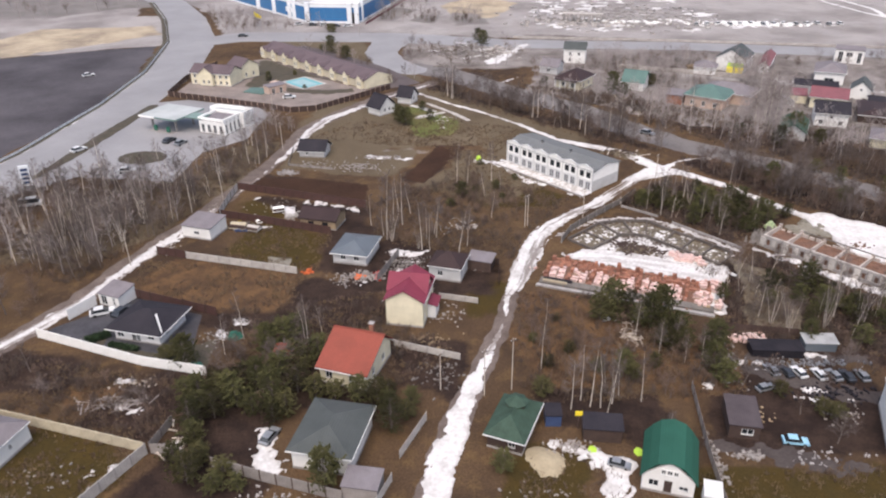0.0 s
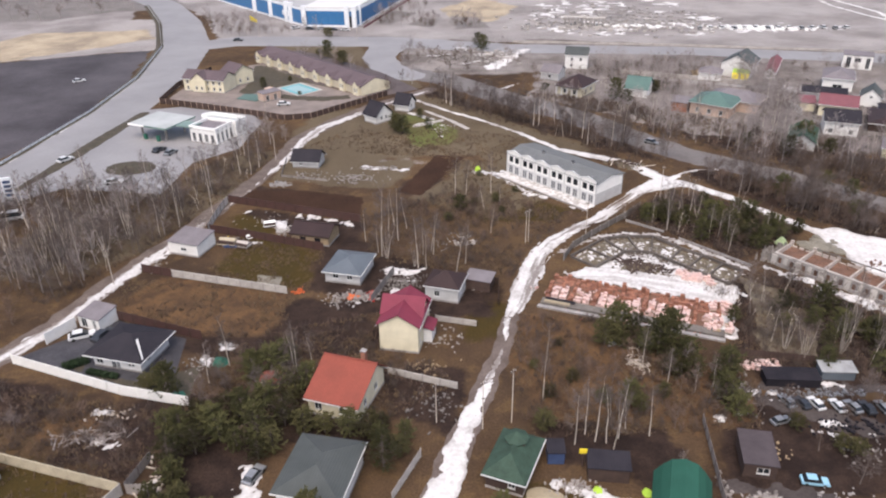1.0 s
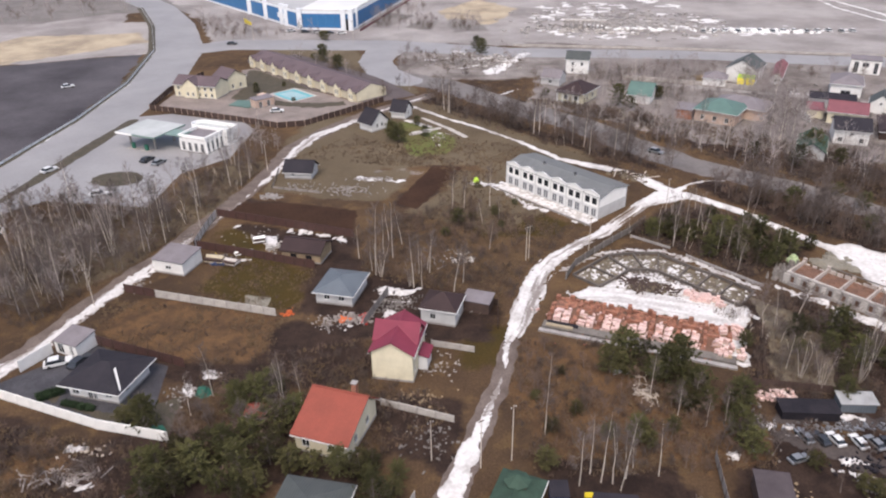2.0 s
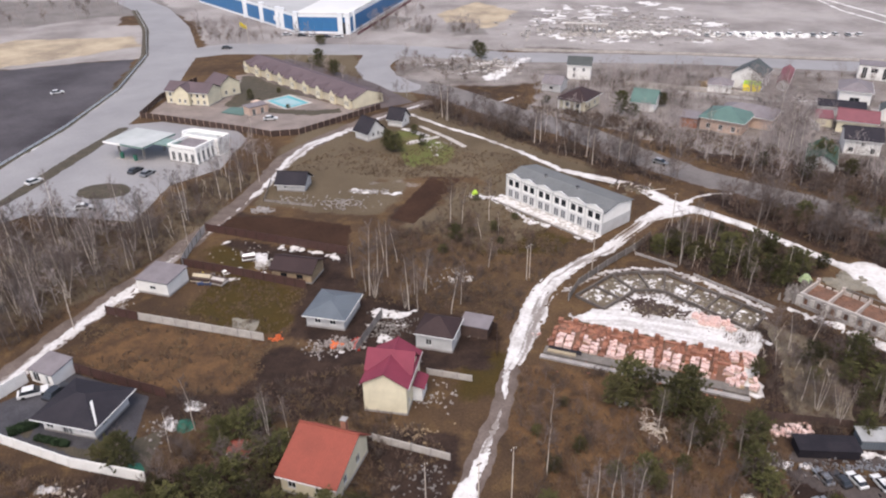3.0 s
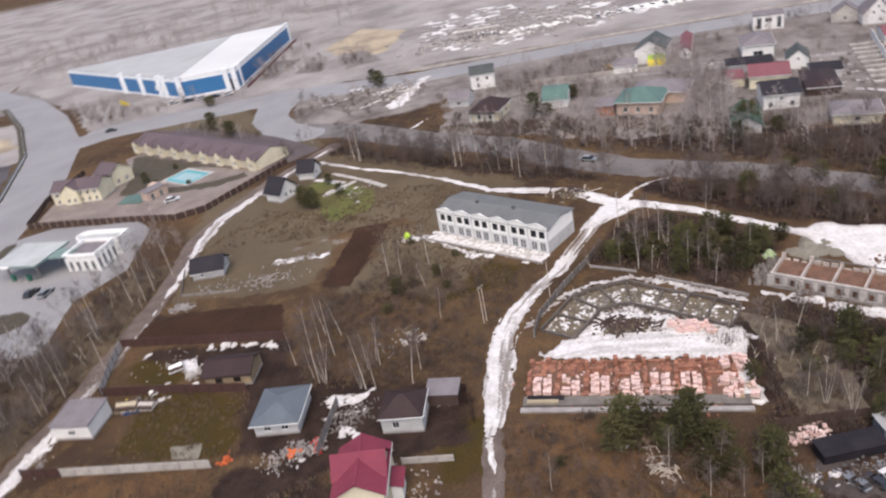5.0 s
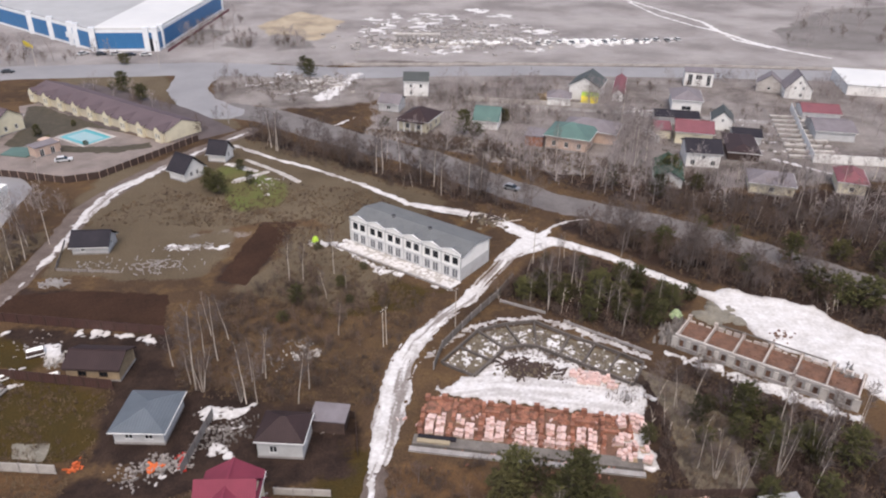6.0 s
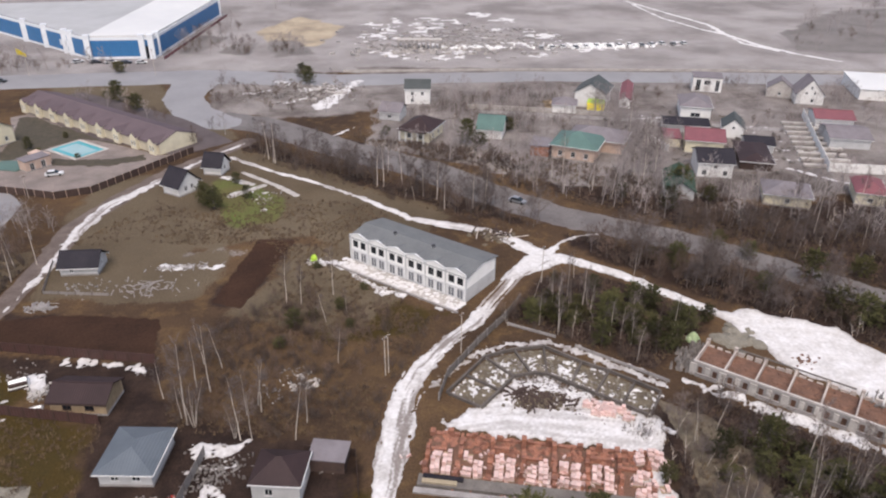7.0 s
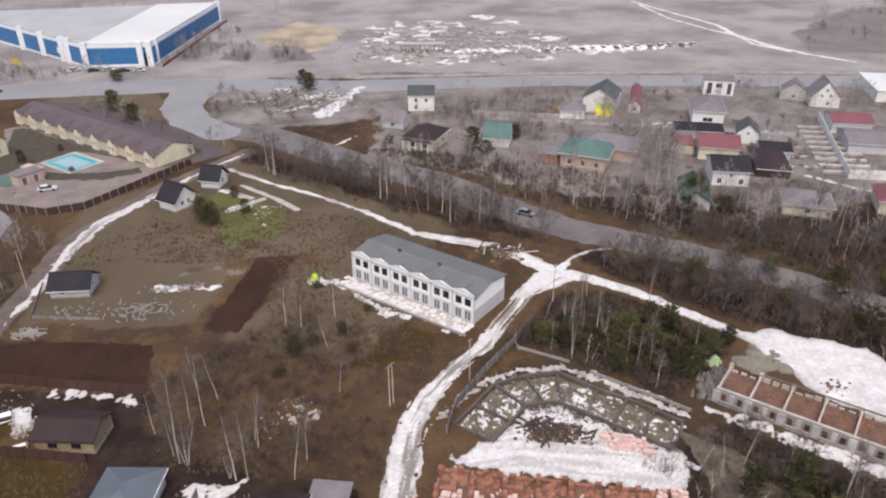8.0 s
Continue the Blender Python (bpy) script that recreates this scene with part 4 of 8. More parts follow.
def window(parent, m, w, h, frame_mat, pane_mat, name="window", bar=True):
    key = (round(w, 2), round(h, 2), frame_mat.name, pane_mat.name, name)
    if key not in WINDOWS:
        e = 0.09
        loop = [(x, y, z) for y in (-0.05, 0.1) for g in (0, e) for x, z in ((g, g), (w - g, g), (w - g, h - g), (g, h - g))]
        faces = []
        for i in range(4):
            j = (i + 1) % 4
            faces += [(i, j, 4 + j, 4 + i), (8 + j, 8 + i, 12 + i, 12 + j), (i, 8 + i, 8 + j, j), (4 + j, 12 + j, 12 + i, 4 + i)]
        f = Shape().add(loop, faces)
        WINDOWS[key] = (f.mesh(name, frame_mat), Shape().box(e, w - e, 0.02, 0.05, e, h - e).mesh("pane", pane_mat),
                        Shape().box(w / 2 - 0.035, w / 2 + 0.035, -0.03, 0.018, e, h - e).mesh("glazing_bar", frame_mat), Shape().box(-0.06, w + 0.06, -0.12, -0.051, -0.06, 0.0).mesh("sill", frame_mat))
    a, b, c, d = WINDOWS[key]
    ob = part(name, a, None, parent, at=m)
    part("pane", b, None, ob)
    if bar:
        part("glazing_bar", c, None, ob)
    part("sill", d, None, ob)
    return ob


def profile(points, a, b, thick, across="x"):
    """A roof sheet of some thickness with the given section, drawn out from a to b."""
    s = Shape()
    n = len(points)
    put = (lambda u, v, z: (u, v, z)) if across == "x" else (lambda u, v, z: (v, u, z))
    vs = [put(u, e, z - d) for e in (a, b) for d in (0, thick) for u, z in points]
    fs = []
    for i in range(n - 1):
        fs += [(i, i + 1, 2 * n + i + 1, 2 * n + i), (n + i + 1, n + i, 3 * n + i, 3 * n + i + 1), (i + 1, i, n + i, n + i + 1), (2 * n + i, 2 * n + i + 1, 3 * n + i + 1, 3 * n + i)]
    fs += [(0, 2 * n, 3 * n, n), (n - 1, 2 * n - 1, 4 * n - 1, 3 * n - 1)]
    return s.add(vs, fs)


def hip_shape(w, d, h, rise, over, thick=0.16, inset=None):
    s = Shape()
    x0, x1, y0, y1 = -over, w + over, -over, d + over
    k = inset if inset is not None else min(x1 - x0, y1 - y0) / 2 * 0.96
    if x1 - x0 >= y1 - y0:
        r = [(x0 + k, d / 2, h + rise), (x1 - k, d / 2, h + rise)]
        fs = [(0, 1, 5, 4), (1, 2, 5), (2, 3, 4, 5), (3, 0, 4)]
    else:
        r = [(w / 2, y0 + k, h + rise), (w / 2, y1 - k, h + rise)]
        fs = [(0, 1, 4), (1, 2, 5, 4), (2, 3, 5), (3, 0, 4, 5)]
    c = [(x0, y0), (x1, y0), (x1, y1), (x0, y1)]
    vs = [(x, y, h) for x, y in c] + r + [(x, y, h - thick) for x, y in c]
    return s.add(vs, fs + [(0, 6, 7, 1), (1, 7, 8, 2), (2, 8, 9, 3), (3, 9, 6, 0), (9, 8, 7, 6)])


def house(name, label, p, q, depth, h, roof, rise, wall, cover, over=0.45, front=(), right=(), left=(), pane="pane", trim="trim_w", chimney=None, category="house", group="", plinth=True, door=None, ridge=0.5):
    """front, right, left: windows as (place along the wall 0..1, sill, width, height). door: (place, width, height) on the front."""
    m, w = stand(p, q)
    ob = thing(name, label, category, m, group)
    footprint(m, 0, w, 0, depth)
    t = 0.3
    sides = ((w, pose(0, 0, 0), 0.0, front, roof in ("gable_y", "gambrel")), (depth - 2 * t, pose(w, 0, 0, 0, 0, 90), t, right, roof == "gable_x"),
             (w, pose(w, depth, 0, 0, 0, 180), 0.0, (), roof in ("gable_y", "gambrel")), (depth - 2 * t, pose(0, depth, 0, 0, 0, 270), t, left, roof == "gable_x"))
    for k, (length, at, x0, wins, gable) in enumerate(sides):
        full = length + 2 * x0
        openings = [(u * full - a / 2, u * full + a / 2, z, z + b) for u, z, a, b in wins]
        if k == 0 and door:
            openings.append((door[0] * w - door[1] / 2, door[0] * w + door[1] / 2, 0.1, 0.1 + door[2]))
        high = [o for o in openings if o[3] > h - 0.05]
        part("wall", wall_shape(length, h, [o for o in openings if o not in high], t, rise * (length / full) if gable and rise else 0, x0, {1: ridge, 3: 1 - ridge}.get(k, 0.5)), M[wall], ob, at=at)
        for o in openings:
            isdoor = k == 0 and door and o is openings[-1]
            out = 0.1 if o not in high else -0.06
            wm = at @ pose(o[0], out, o[2])
            if isdoor:
                part("door", Shape().box(0, o[1] - o[0], -0.02, 0.06, 0, o[3] - o[2]), M["wood_dk"], ob, at=wm)
            else:
                window(ob, wm, o[1] - o[0], o[3] - o[2], M[trim], M[pane])
    if plinth:
        part("plinth", Shape().box(-0.06, w + 0.06, -0.06, -0.003, 0, 0.35).box(w + 0.003, w + 0.06, -0.003, depth, 0, 0.35).box(-0.06, -0.003, -0.003, depth, 0, 0.35), M["concrete"], ob)
    k, e = 0.2, over
    if roof == "gable_x":
        c = depth * ridge
        f, g = rise / c, rise / (depth - c)
        part("roof", profile([(-e, h - e * f + k), (c, h + rise + k), (depth + e, h - e * g + k)], -e, w + e, 0.16, "y"), M[cover], ob)
        part("ridge_cap", Shape().box(-e - 0.02, w + e + 0.02, c - 0.16, c + 0.16, h + rise + k - 0.02, h + rise + k + 0.06), M[cover], ob)
        for y, z in ((-e, h - e * f), (depth + e, h - e * g)):
            part("gutter", Shape().box(-e, w + e, y - 0.07, y + 0.07, z - 0.12, z + 0.02), M[trim], ob)
    elif roof == "gable_y":
        f = rise / (w / 2)
        part("roof", profile([(-e, h - e * f + k), (w / 2, h + rise + k), (w + e, h - e * f + k)], -e, depth + e, 0.16), M[cover], ob)
        part("ridge_cap", Shape().box(w / 2 - 0.16, w / 2 + 0.16, -e - 0.02, depth + e + 0.02, h + rise + k - 0.02, h + rise + k + 0.06), M[cover], ob)
        for x in (-e, w + e):
            part("gutter", Shape().box(x - 0.07, x + 0.07, -e, depth + e, h - e * f - 0.12, h - e * f + 0.02), M[trim], ob)
    elif roof == "gambrel":
        r = [(-e, h - 0.35 + k), (w * 0.1, h + rise * 0.42 + k), (w * 0.25, h + rise * 0.8 + k), (w * 0.5, h + rise + k), (w * 0.75, h + rise * 0.8 + k), (w * 0.9, h + rise * 0.42 + k), (w + e, h - 0.35 + k)]
        part("roof", profile(r, -e, depth + e, 0.16), M[cover], ob)
    elif roof == "hip":
        part("roof", hip_shape(w, depth, h + 0.16, rise, e), M[cover], ob)
        part("gutter", Shape().box(-e, w + e, -e - 0.1, -e - 0.01, h - 0.05, h + 0.1).box(w + e + 0.01, w + e + 0.1, -e, depth + e, h - 0.05, h + 0.1), M[trim], ob)
    elif roof == "shed":
        part("roof", Shape().slab([(-e, -e, h + 0.2), (w + e, -e, h + 0.2), (w + e, depth + e, h + 0.2 + rise), (-e, depth + e, h + 0.2 + rise)], 0.16), M[cover], ob)
        if rise:
            part("wall", Shape().box(0.01, w - 0.01, depth - 0.28, depth - 0.02, h + 0.002, h + rise - 0.05), M[wall], ob)
            for x in (0.01, w - 0.29):
                cheek = [(x, 0.3, h + 0.002), (x, depth - 0.3, h + 0.002), (x, depth - 0.3, h + rise * 0.95)]
                part("wall", Shape().add(cheek + [(a + 0.28, b, c) for a, b, c in cheek], [(0, 2, 1), (3, 4, 5), (0, 1, 4, 3), (1, 2, 5, 4), (2, 0, 3, 5)]), M[wall], ob)
    if chimney:
        x, y, top = chimney
        c = part("chimney", Shape().box(x - 0.35, x + 0.35, y - 0.35, y + 0.35, h - 0.3, top), M["brick_red"], ob)
        part("chimney_cap", Shape().box(x - 0.45, x + 0.45, y - 0.45, y + 0.45, top + 0.003, top + 0.12), M["concrete"], c)
    return ob


def pleats(s, step, h, pitch, notch):
    """A folded sheet or row of boards between two posts, in one piece; notch: how much every other top is lower."""
    c = max(4, int(step / pitch)) * 2
    e = (step - 0.1) / c
    sec = []
    for k in range(c):
        y = -0.04 if (k // 2) % 2 else 0.0
        sec.append((0.05 + k * e, y, h - (notch if (k // 2) % 2 else 0.0)))
    sec.append((step - 0.05, sec[-1][1], sec[-1][2]))
    n = len(sec)
    vs = [(x, y, 0.06) for x, y, z in sec] + list(sec) + [(x, y + 0.035, 0.06) for x, y, z in sec] + [(x, y + 0.035, z) for x, y, z in sec]
    fs = []
    for i in range(n - 1):
        fs += [(i, i + 1, n + i + 1, n + i), (2 * n + i + 1, 2 * n + i, 3 * n + i, 3 * n + i + 1), (n + i, n + i + 1, 3 * n + i + 1, 3 * n + i), (i + 1, i, 2 * n + i, 2 * n + i + 1)]
    s.add(vs, fs + [(0, n, 3 * n, 2 * n), (n - 1, 3 * n - 1, 4 * n - 1, 2 * n - 1)])


PANELS = {}


def fence(name, label, line, h, cover, panel=2.5, post="concrete", style="slab", lift=0.0, group="", stations=None):
    """A fence along a line of (x, y) points: panels and posts, each a part."""
    ob = thing(name, label, "fence", pose(line[0][0], line[0][1], 0), group)
    for a, b in zip(line, line[1:]):
        run = math.hypot(b[0] - a[0], b[1] - a[1])
        n = max(1, round(run / panel))
        step, turn = run / n, math.degrees(math.atan2(b[1] - a[1], b[0] - a[0]))
        key = (round(step, 3), h, cover, post, style)
        if key not in PANELS:
            s = Shape()
            if style == "slab":
                s.box(0.09, step - 0.09, -0.05, 0.05, 0.04, h)
                for k in range(3):
                    s.box(0.16, step - 0.16, -0.085, -0.051, 0.15 + k * (h - 0.2) / 3, 0.15 + (k + 0.8) * (h - 0.2) / 3)
            elif style == "sheet":
                pleats(s, step, h, 0.24, 0.0)
            else:
                pleats(s, step, h, 0.34, 0.07)
            r = 0.085 if style != "boards" else 0.05
            PANELS[key] = s.mesh("panel", M[cover]), Shape().box(-r, r, -r, r, 0, h + 0.08).mesh("post", M[post])
        at = pose(a[0] - line[0][0], a[1] - line[0][1], lift, 0, 0, turn)
        for k in range(n):
            part("panel", PANELS[key][0], None, ob, at=at @ pose(k * step, 0, 0))
            part("post", PANELS[key][1], None, ob, at=at @ pose(k * step, 0, 0))
    return ob


CARS = {}


def car(label, x, y, turn, paint, kind="saloon", name="car", lift=0.0, size=1.0):
    ob = thing(name, label, "car" if kind != "van" else "van", pose(x, y, lift, 0, 0, turn) @ Matrix.Diagonal((size, size, size, 1)), "parked vehicles")
    L, W, H, mid = (4.4, 1.75, 1.42, 0.82) if kind == "saloon" else (5.0, 1.95, 2.15, 1.05)
    key = (paint, kind)
    if key not in CARS:
        b = Shape()
        sec = [(-L / 2, 0.35), (-L / 2, mid - 0.05), (-L / 2 + 0.15, mid), (L / 2 - 0.12, mid - (0.1 if kind == "saloon" else 0.0)), (L / 2, mid - 0.25), (L / 2, 0.3)]
        n = len(sec)
        b.add([(u, s * W / 2, z) for s in (-1, 1) for u, z in sec], [tuple(range(n)), tuple(range(n, 2 * n))[::-1]] + [(i, n + i, n + (i + 1) % n, (i + 1) % n) for i in range(n)])
        lo, hi = (-L / 2 + 0.3, L / 2 - 1.15) if kind == "saloon" else (-L / 2 + 0.08, L / 2 - 0.5)
        a0, a1 = (0.55, 0.85) if kind == "saloon" else (0.05, 0.55)
        g = Shape().add([(lo, -W / 2 + 0.06, mid + 0.002), (hi, -W / 2 + 0.06, mid + 0.002), (hi, W / 2 - 0.06, mid + 0.002), (lo, W / 2 - 0.06, mid + 0.002),
                         (lo + a0, -W / 2 + 0.22, H - 0.06), (hi - a1, -W / 2 + 0.22, H - 0.06), (hi - a1, W / 2 - 0.22, H - 0.06), (lo + a0, W / 2 - 0.22, H - 0.06)],
                        [(0, 1, 5, 4), (1, 2, 6, 5), (2, 3, 7, 6), (3, 0, 4, 7), (4, 5, 6, 7)])
        t = Shape().box(lo + a0 - 0.03, hi - a1 + 0.03, -W / 2 + 0.2, W / 2 - 0.2, H - 0.058, H)
        wheel = Shape()
        ring = [(0.31 * math.cos(6.2832 * i / 10), 0.31 * math.sin(6.2832 * i / 10)) for i in range(10)]
        wheel.add([(u, -0.1, v) for u, v in ring] + [(u, 0.1, v) for u, v in ring], [tuple(range(10)), tuple(range(10, 20))[::-1]] + [(i, 10 + i, 10 + (i + 1) % 10, (i + 1) % 10) for i in range(10)])
        lamp = Shape().box(L / 2 - 0.05, L / 2 + 0.02, -0.18, 0.18, 0.5, mid - 0.28)
        CARS[key] = b.mesh("body", M[paint]), g.mesh("cabin_glass", M["pane"]), t.mesh("car_roof", M[paint]), wheel.mesh("wheel", M["tyre"]), lamp.mesh("headlight", M["pane_lt"])
    b, g, t, wheel, lamp = CARS[key]
    part("body", b, None, ob)
    part("cabin_glass", g, None, ob)
    part("car_roof", t, None, ob)
    for u in (-L / 2 + 0.8, L / 2 - 0.85):
        for v in (-W / 2 + 0.08, W / 2 - 0.08):
            part("wheel", wheel, None, ob, at=pose(u, v, 0.31))
    for v in (-W / 2 + 0.3, W / 2 - 0.3):
        part("headlight", lamp, None, ob, at=pose(0, v, 0))
    return ob


def heap(name, label, category, spots, material, seed, kind=""):
    """One heap or scatter of lumps: spots of x, y, radius, height, base."""
    rnd = random.Random(seed)
    s = Shape()
    for x, y, r, h, z in spots:
        s.lump(x, y, z - 0.03, r, h + 0.03, rnd)
    return tagged(new(name, s.mesh(name, material)), label, category, kind=kind)


def scatter_blocks(name, label, category, cx, cy, sx, sy, n, material, seed, lo=0.2, hi=0.8, turn=0.0, flat=0.4, kind="stuff", thin=0.5):
    """Loose boards, blocks and rubbish lying about, joined."""
    rnd, s = random.Random(seed), Shape()
    for _ in range(n):
        a, d = rnd.uniform(0, 3.14), (rnd.gauss(0, 0.45) * sx, rnd.gauss(0, 0.45) * sy)
        c, e = math.cos(turn), math.sin(turn)
        x, y = cx + d[0] * c - d[1] * e, cy + d[0] * e + d[1] * c
        l, w, h = rnd.uniform(lo, hi), rnd.uniform(lo, hi) * thin if thin == 0.5 else thin * rnd.uniform(0.7, 1.4), rnd.uniform(0.1, 1) * flat
        u = Vector((math.cos(a), math.sin(a), 0)) * l / 2
        s.beam((x - u.x, y - u.y, -0.02), (x + u.x, y + u.y, -0.02), w, h)
    return tagged(new(name, s.mesh(name, material)), label, category, kind=kind)
# ---- terraced house with six gables ----
def townhouse():
    p, q = Vector((12.67, 186.43)), Vector((31.88, 165.68))
    m, w = stand(p, q)
    ob = thing("terraced_house", "grey and white two-storey terraced house with six white gables", "terraced house", m)
    d, h, mid, n = 10.2, 5.2, 2.75, 6
    u = w / n
    footprint(m, -1, w + 2, -3.5, d)
    lower = [(k * u + s, k * u + s + 1.45, 0.25, 2.3) for k in range(n) for s in (0.6, 2.6)]
    upper = [(k * u + s, k * u + s + 1.5, 0.4, 2.1) for k in range(n) for s in (0.62, 2.58)]
    part("lower_wall", wall_shape(w, mid, lower), M["render_g"], ob)
    up = wall_shape(w, h - mid, upper)
    for k in range(n):
        a, b, top = k * u + 0.1, (k + 1) * u - 0.1, 1.3
        g = [(a, 0, h - mid), (b, 0, h - mid), (b - 0.3, 0, h - mid + 0.5), ((a + b) / 2, 0, h - mid + top), (a + 0.3, 0, h - mid + 0.5)]
        up.add(g + [(x, 0.3, z) for x, y, z in g], [(0, 1, 2, 3, 4), (9, 8, 7, 6, 5)] + [(i, 5 + i, 5 + (i + 1) % 5, (i + 1) % 5) for i in range(5)])
    part("upper_wall", up, M["render_w"], ob, at=pose(0, 0, mid))
    part("string_course", Shape().box(-0.08, w + 0.08, -0.09, -0.004, mid - 0.12, mid + 0.12), M["trim_w"], ob)
    for x0, x1, z0, z1 in lower:
        window(ob, pose(x0, 0.12, z0), x1 - x0, z1 - z0, M["trim_w"], M["pane_lt"])
    for x0, x1, z0, z1 in upper:
        window(ob, pose(x0, 0.12, mid + z0), x1 - x0, z1 - z0, M["trim_w"], M["pane"], bar=False)
    for k in range(n + 1):
        part("pilaster", Shape().box(-0.13, 0.13, -0.12, -0.004, 0, h), M["trim_w"], ob, at=pose(min(max(k * u, 0.13), w - 0.13), 0, 0))
    for k in range(n):
        a = k * u
        for s in (-1, 1):
            part("barge_board", Shape().add([(0, -0.16, 0), (0, -0.006, 0), (s * u / 2, -0.16, -0.85), (s * u / 2, -0.006, -0.85), (0, -0.16, 0.24), (0, -0.006, 0.24), (s * u / 2, -0.16, -0.5), (s * u / 2, -0.006, -0.5)],
                                            [(0, 2, 6, 4), (1, 5, 7, 3), (4, 6, 7, 5), (0, 1, 3, 2), (2, 3, 7, 6)]), M["trim_w"], ob, at=pose(a + u / 2, 0, h + 1.18))
    for at, x0 in ((pose(w, 0, 0, 0, 0, 90), 0.3), (pose(0, d, 0, 0, 0, 270), 0.3)):
        part("lower_wall", wall_shape(d - 0.6, mid, (), 0.3, 0, x0), M["plaster_g"], ob, at=at)
        part("upper_wall", wall_shape(d - 0.6, h - mid, (), 0.3, 0.9, x0), M["render_w"], ob, at=at @ pose(0, 0, mid))
    part("lower_wall", wall_shape(w, h, [(k * u + 1.4, k * u + 2.9, 0.9, 2.2) for k in range(n)]), M["plaster_g"], ob, at=pose(w, d, 0, 0, 0, 180))
    part("roof", profile([(-0.02, h + 0.02), (d * 0.5, h + 1.15), (d + 0.5, h + 0.1)], -0.3, w + 0.3, 0.14, "y"), M["roof_th"], ob)
    for k in range(n):
        part("gable_roof", profile([(k * u + 0.3, h + 0.1), (k * u + u / 2, h + 0.8), ((k + 1) * u - 0.3, h + 0.1)], 0.31, d * 0.36, 0.1), M["roof_th"], ob)
    for k in (1, 3):
        c = part("roof_vent", Shape().box(-0.2, 0.2, -0.2, 0.2, 0, 1.2), M["steel"], ob, at=pose(k * u + u * 0.72, d * 0.45, h + 0.3))
        part("vent_cap", Shape().box(-0.3, 0.3, -0.3, 0.3, 1.203, 1.3), M["roof_dark"], c)
    for k in range(n + 1):
        part("downpipe", Shape().tube((0, 0, 0), (0, 0, h), 0.05, 0.05, 6), M["steel"], ob, at=pose(min(max(k * u, 0.1), w - 0.1) + 0.2, -0.1, 0))
    deck = thing("terrace", "snow-dusted concrete terrace with debris", "terrace", m)
    for k in range(14):
        part("slab", Shape().box(0.03, w / 14 - 0.03, -3.6, -0.2, 0, 0.22), M["concrete_lt"], deck, at=pose(k * w / 14, 0, 0))
    part("edge_beam", Shape().box(-0.6, w + 0.8, -4.0, -3.65, 0, 0.3), M["concrete"], deck)
    rnd, s = random.Random(8), Shape()
    for _ in range(200):
        s.lump(rnd.uniform(-1, w), rnd.uniform(-3.4, -0.5), 0.2, rnd.uniform(0.15, 0.7), rnd.uniform(0.04, 0.16), rnd)
    tagged(part("snow_cover", s, M["snow_worn"], deck), kind="stuff")


townhouse()

# ---- houses of the near plots ----
orange = house("cottage", "white cottage with an orange-red metal roof", (-21.4, 93.3), (-14.0, 91.0), 9.8, 3.1, "gable_x", 2.6, "plaster_c", "roof_red", 0.5,
      front=[(0.2, 1.0, 1.2, 1.3), (0.7, 1.0, 1.2, 1.3)], right=[(0.3, 1.0, 1.0, 1.3), (0.7, 1.0, 1.2, 1.3)], chimney=(5.6, 7.9, 6.9), ridge=0.7)
grey = house("bungalow", "white bungalow under a broad grey metal roof", (-22.0, 75.0), (-14.1, 73.5), 9.8, 3.3, "hip", 1.4, "plaster_w", "roof_grey", 0.55,
      front=[(0.75, 1.0, 1.3, 1.3)], right=[(0.25, 1.0, 1.1, 1.3), (0.65, 1.0, 1.1, 1.3)])
dorm = house("tall_house", "cream two-storey house with a maroon metal roof", (-12.5, 109.0), (-6.1, 107.9), 8.6, 5.3, "gable_y", 1.9, "plaster_c", "roof_maroon", 0.4,
      right=[(0.2, 3.4, 0.9, 1.2), (0.5, 3.4, 0.9, 1.2), (0.2, 0.9, 0.9, 1.2), (0.5, 0.9, 0.9, 1.2), (0.8, 3.4, 0.9, 1.2)])
part("cross_roof", profile([(2.4, 5.55), (4.9, 8.0), (7.4, 5.55)], -0.5, 6.9, 0.16, "y"), M["roof_maroon"], dorm)
part("gable_wall", wall_shape(4.2, 0.05, (), 0.25, 2.1), M["plaster_c"], dorm, at=pose(6.5, 2.8, 5.45, 0, 0, 90))
part("gable_wall", wall_shape(4.2, 0.05, (), 0.25, 2.1), M["plaster_c"], dorm, at=pose(-0.1, 7.0, 5.45, 0, 0, 270))
part("porch", Shape().box(6.55, 8.0, 3.5, 6.5, 0, 2.5), M["plaster_w"], dorm)
part("porch_roof", Shape().slab([(6.6, 3.2, 3.1), (8.4, 3.2, 2.6), (8.4, 6.8, 2.6), (6.6, 6.8, 3.1)], 0.12), M["roof_maroon"], dorm)

house("hall_house", "white house with a rounded green metal roof", (23.4, 71.7), (29.5, 69.9), 7.8, 2.7, "gambrel", 2.6, "plaster_w", "roof_green", 0.35,
      front=[(0.22, 0.9, 1.3, 1.1), (0.8, 1.0, 1.2, 0.7), (0.5, 3.2, 0.7, 0.8), (0.38, 3.2, 0.6, 0.8), (0.62, 3.2, 0.6, 0.8)], door=(0.5, 1.0, 2.1))
house("annex", "small white lean-to beside the green-roofed house", (30.2, 68.2), (32.2, 67.7), 2.6, 2.3, "shed", 0.15, "plaster_w", "roof_white", 0.1, plinth=False, category="shed")

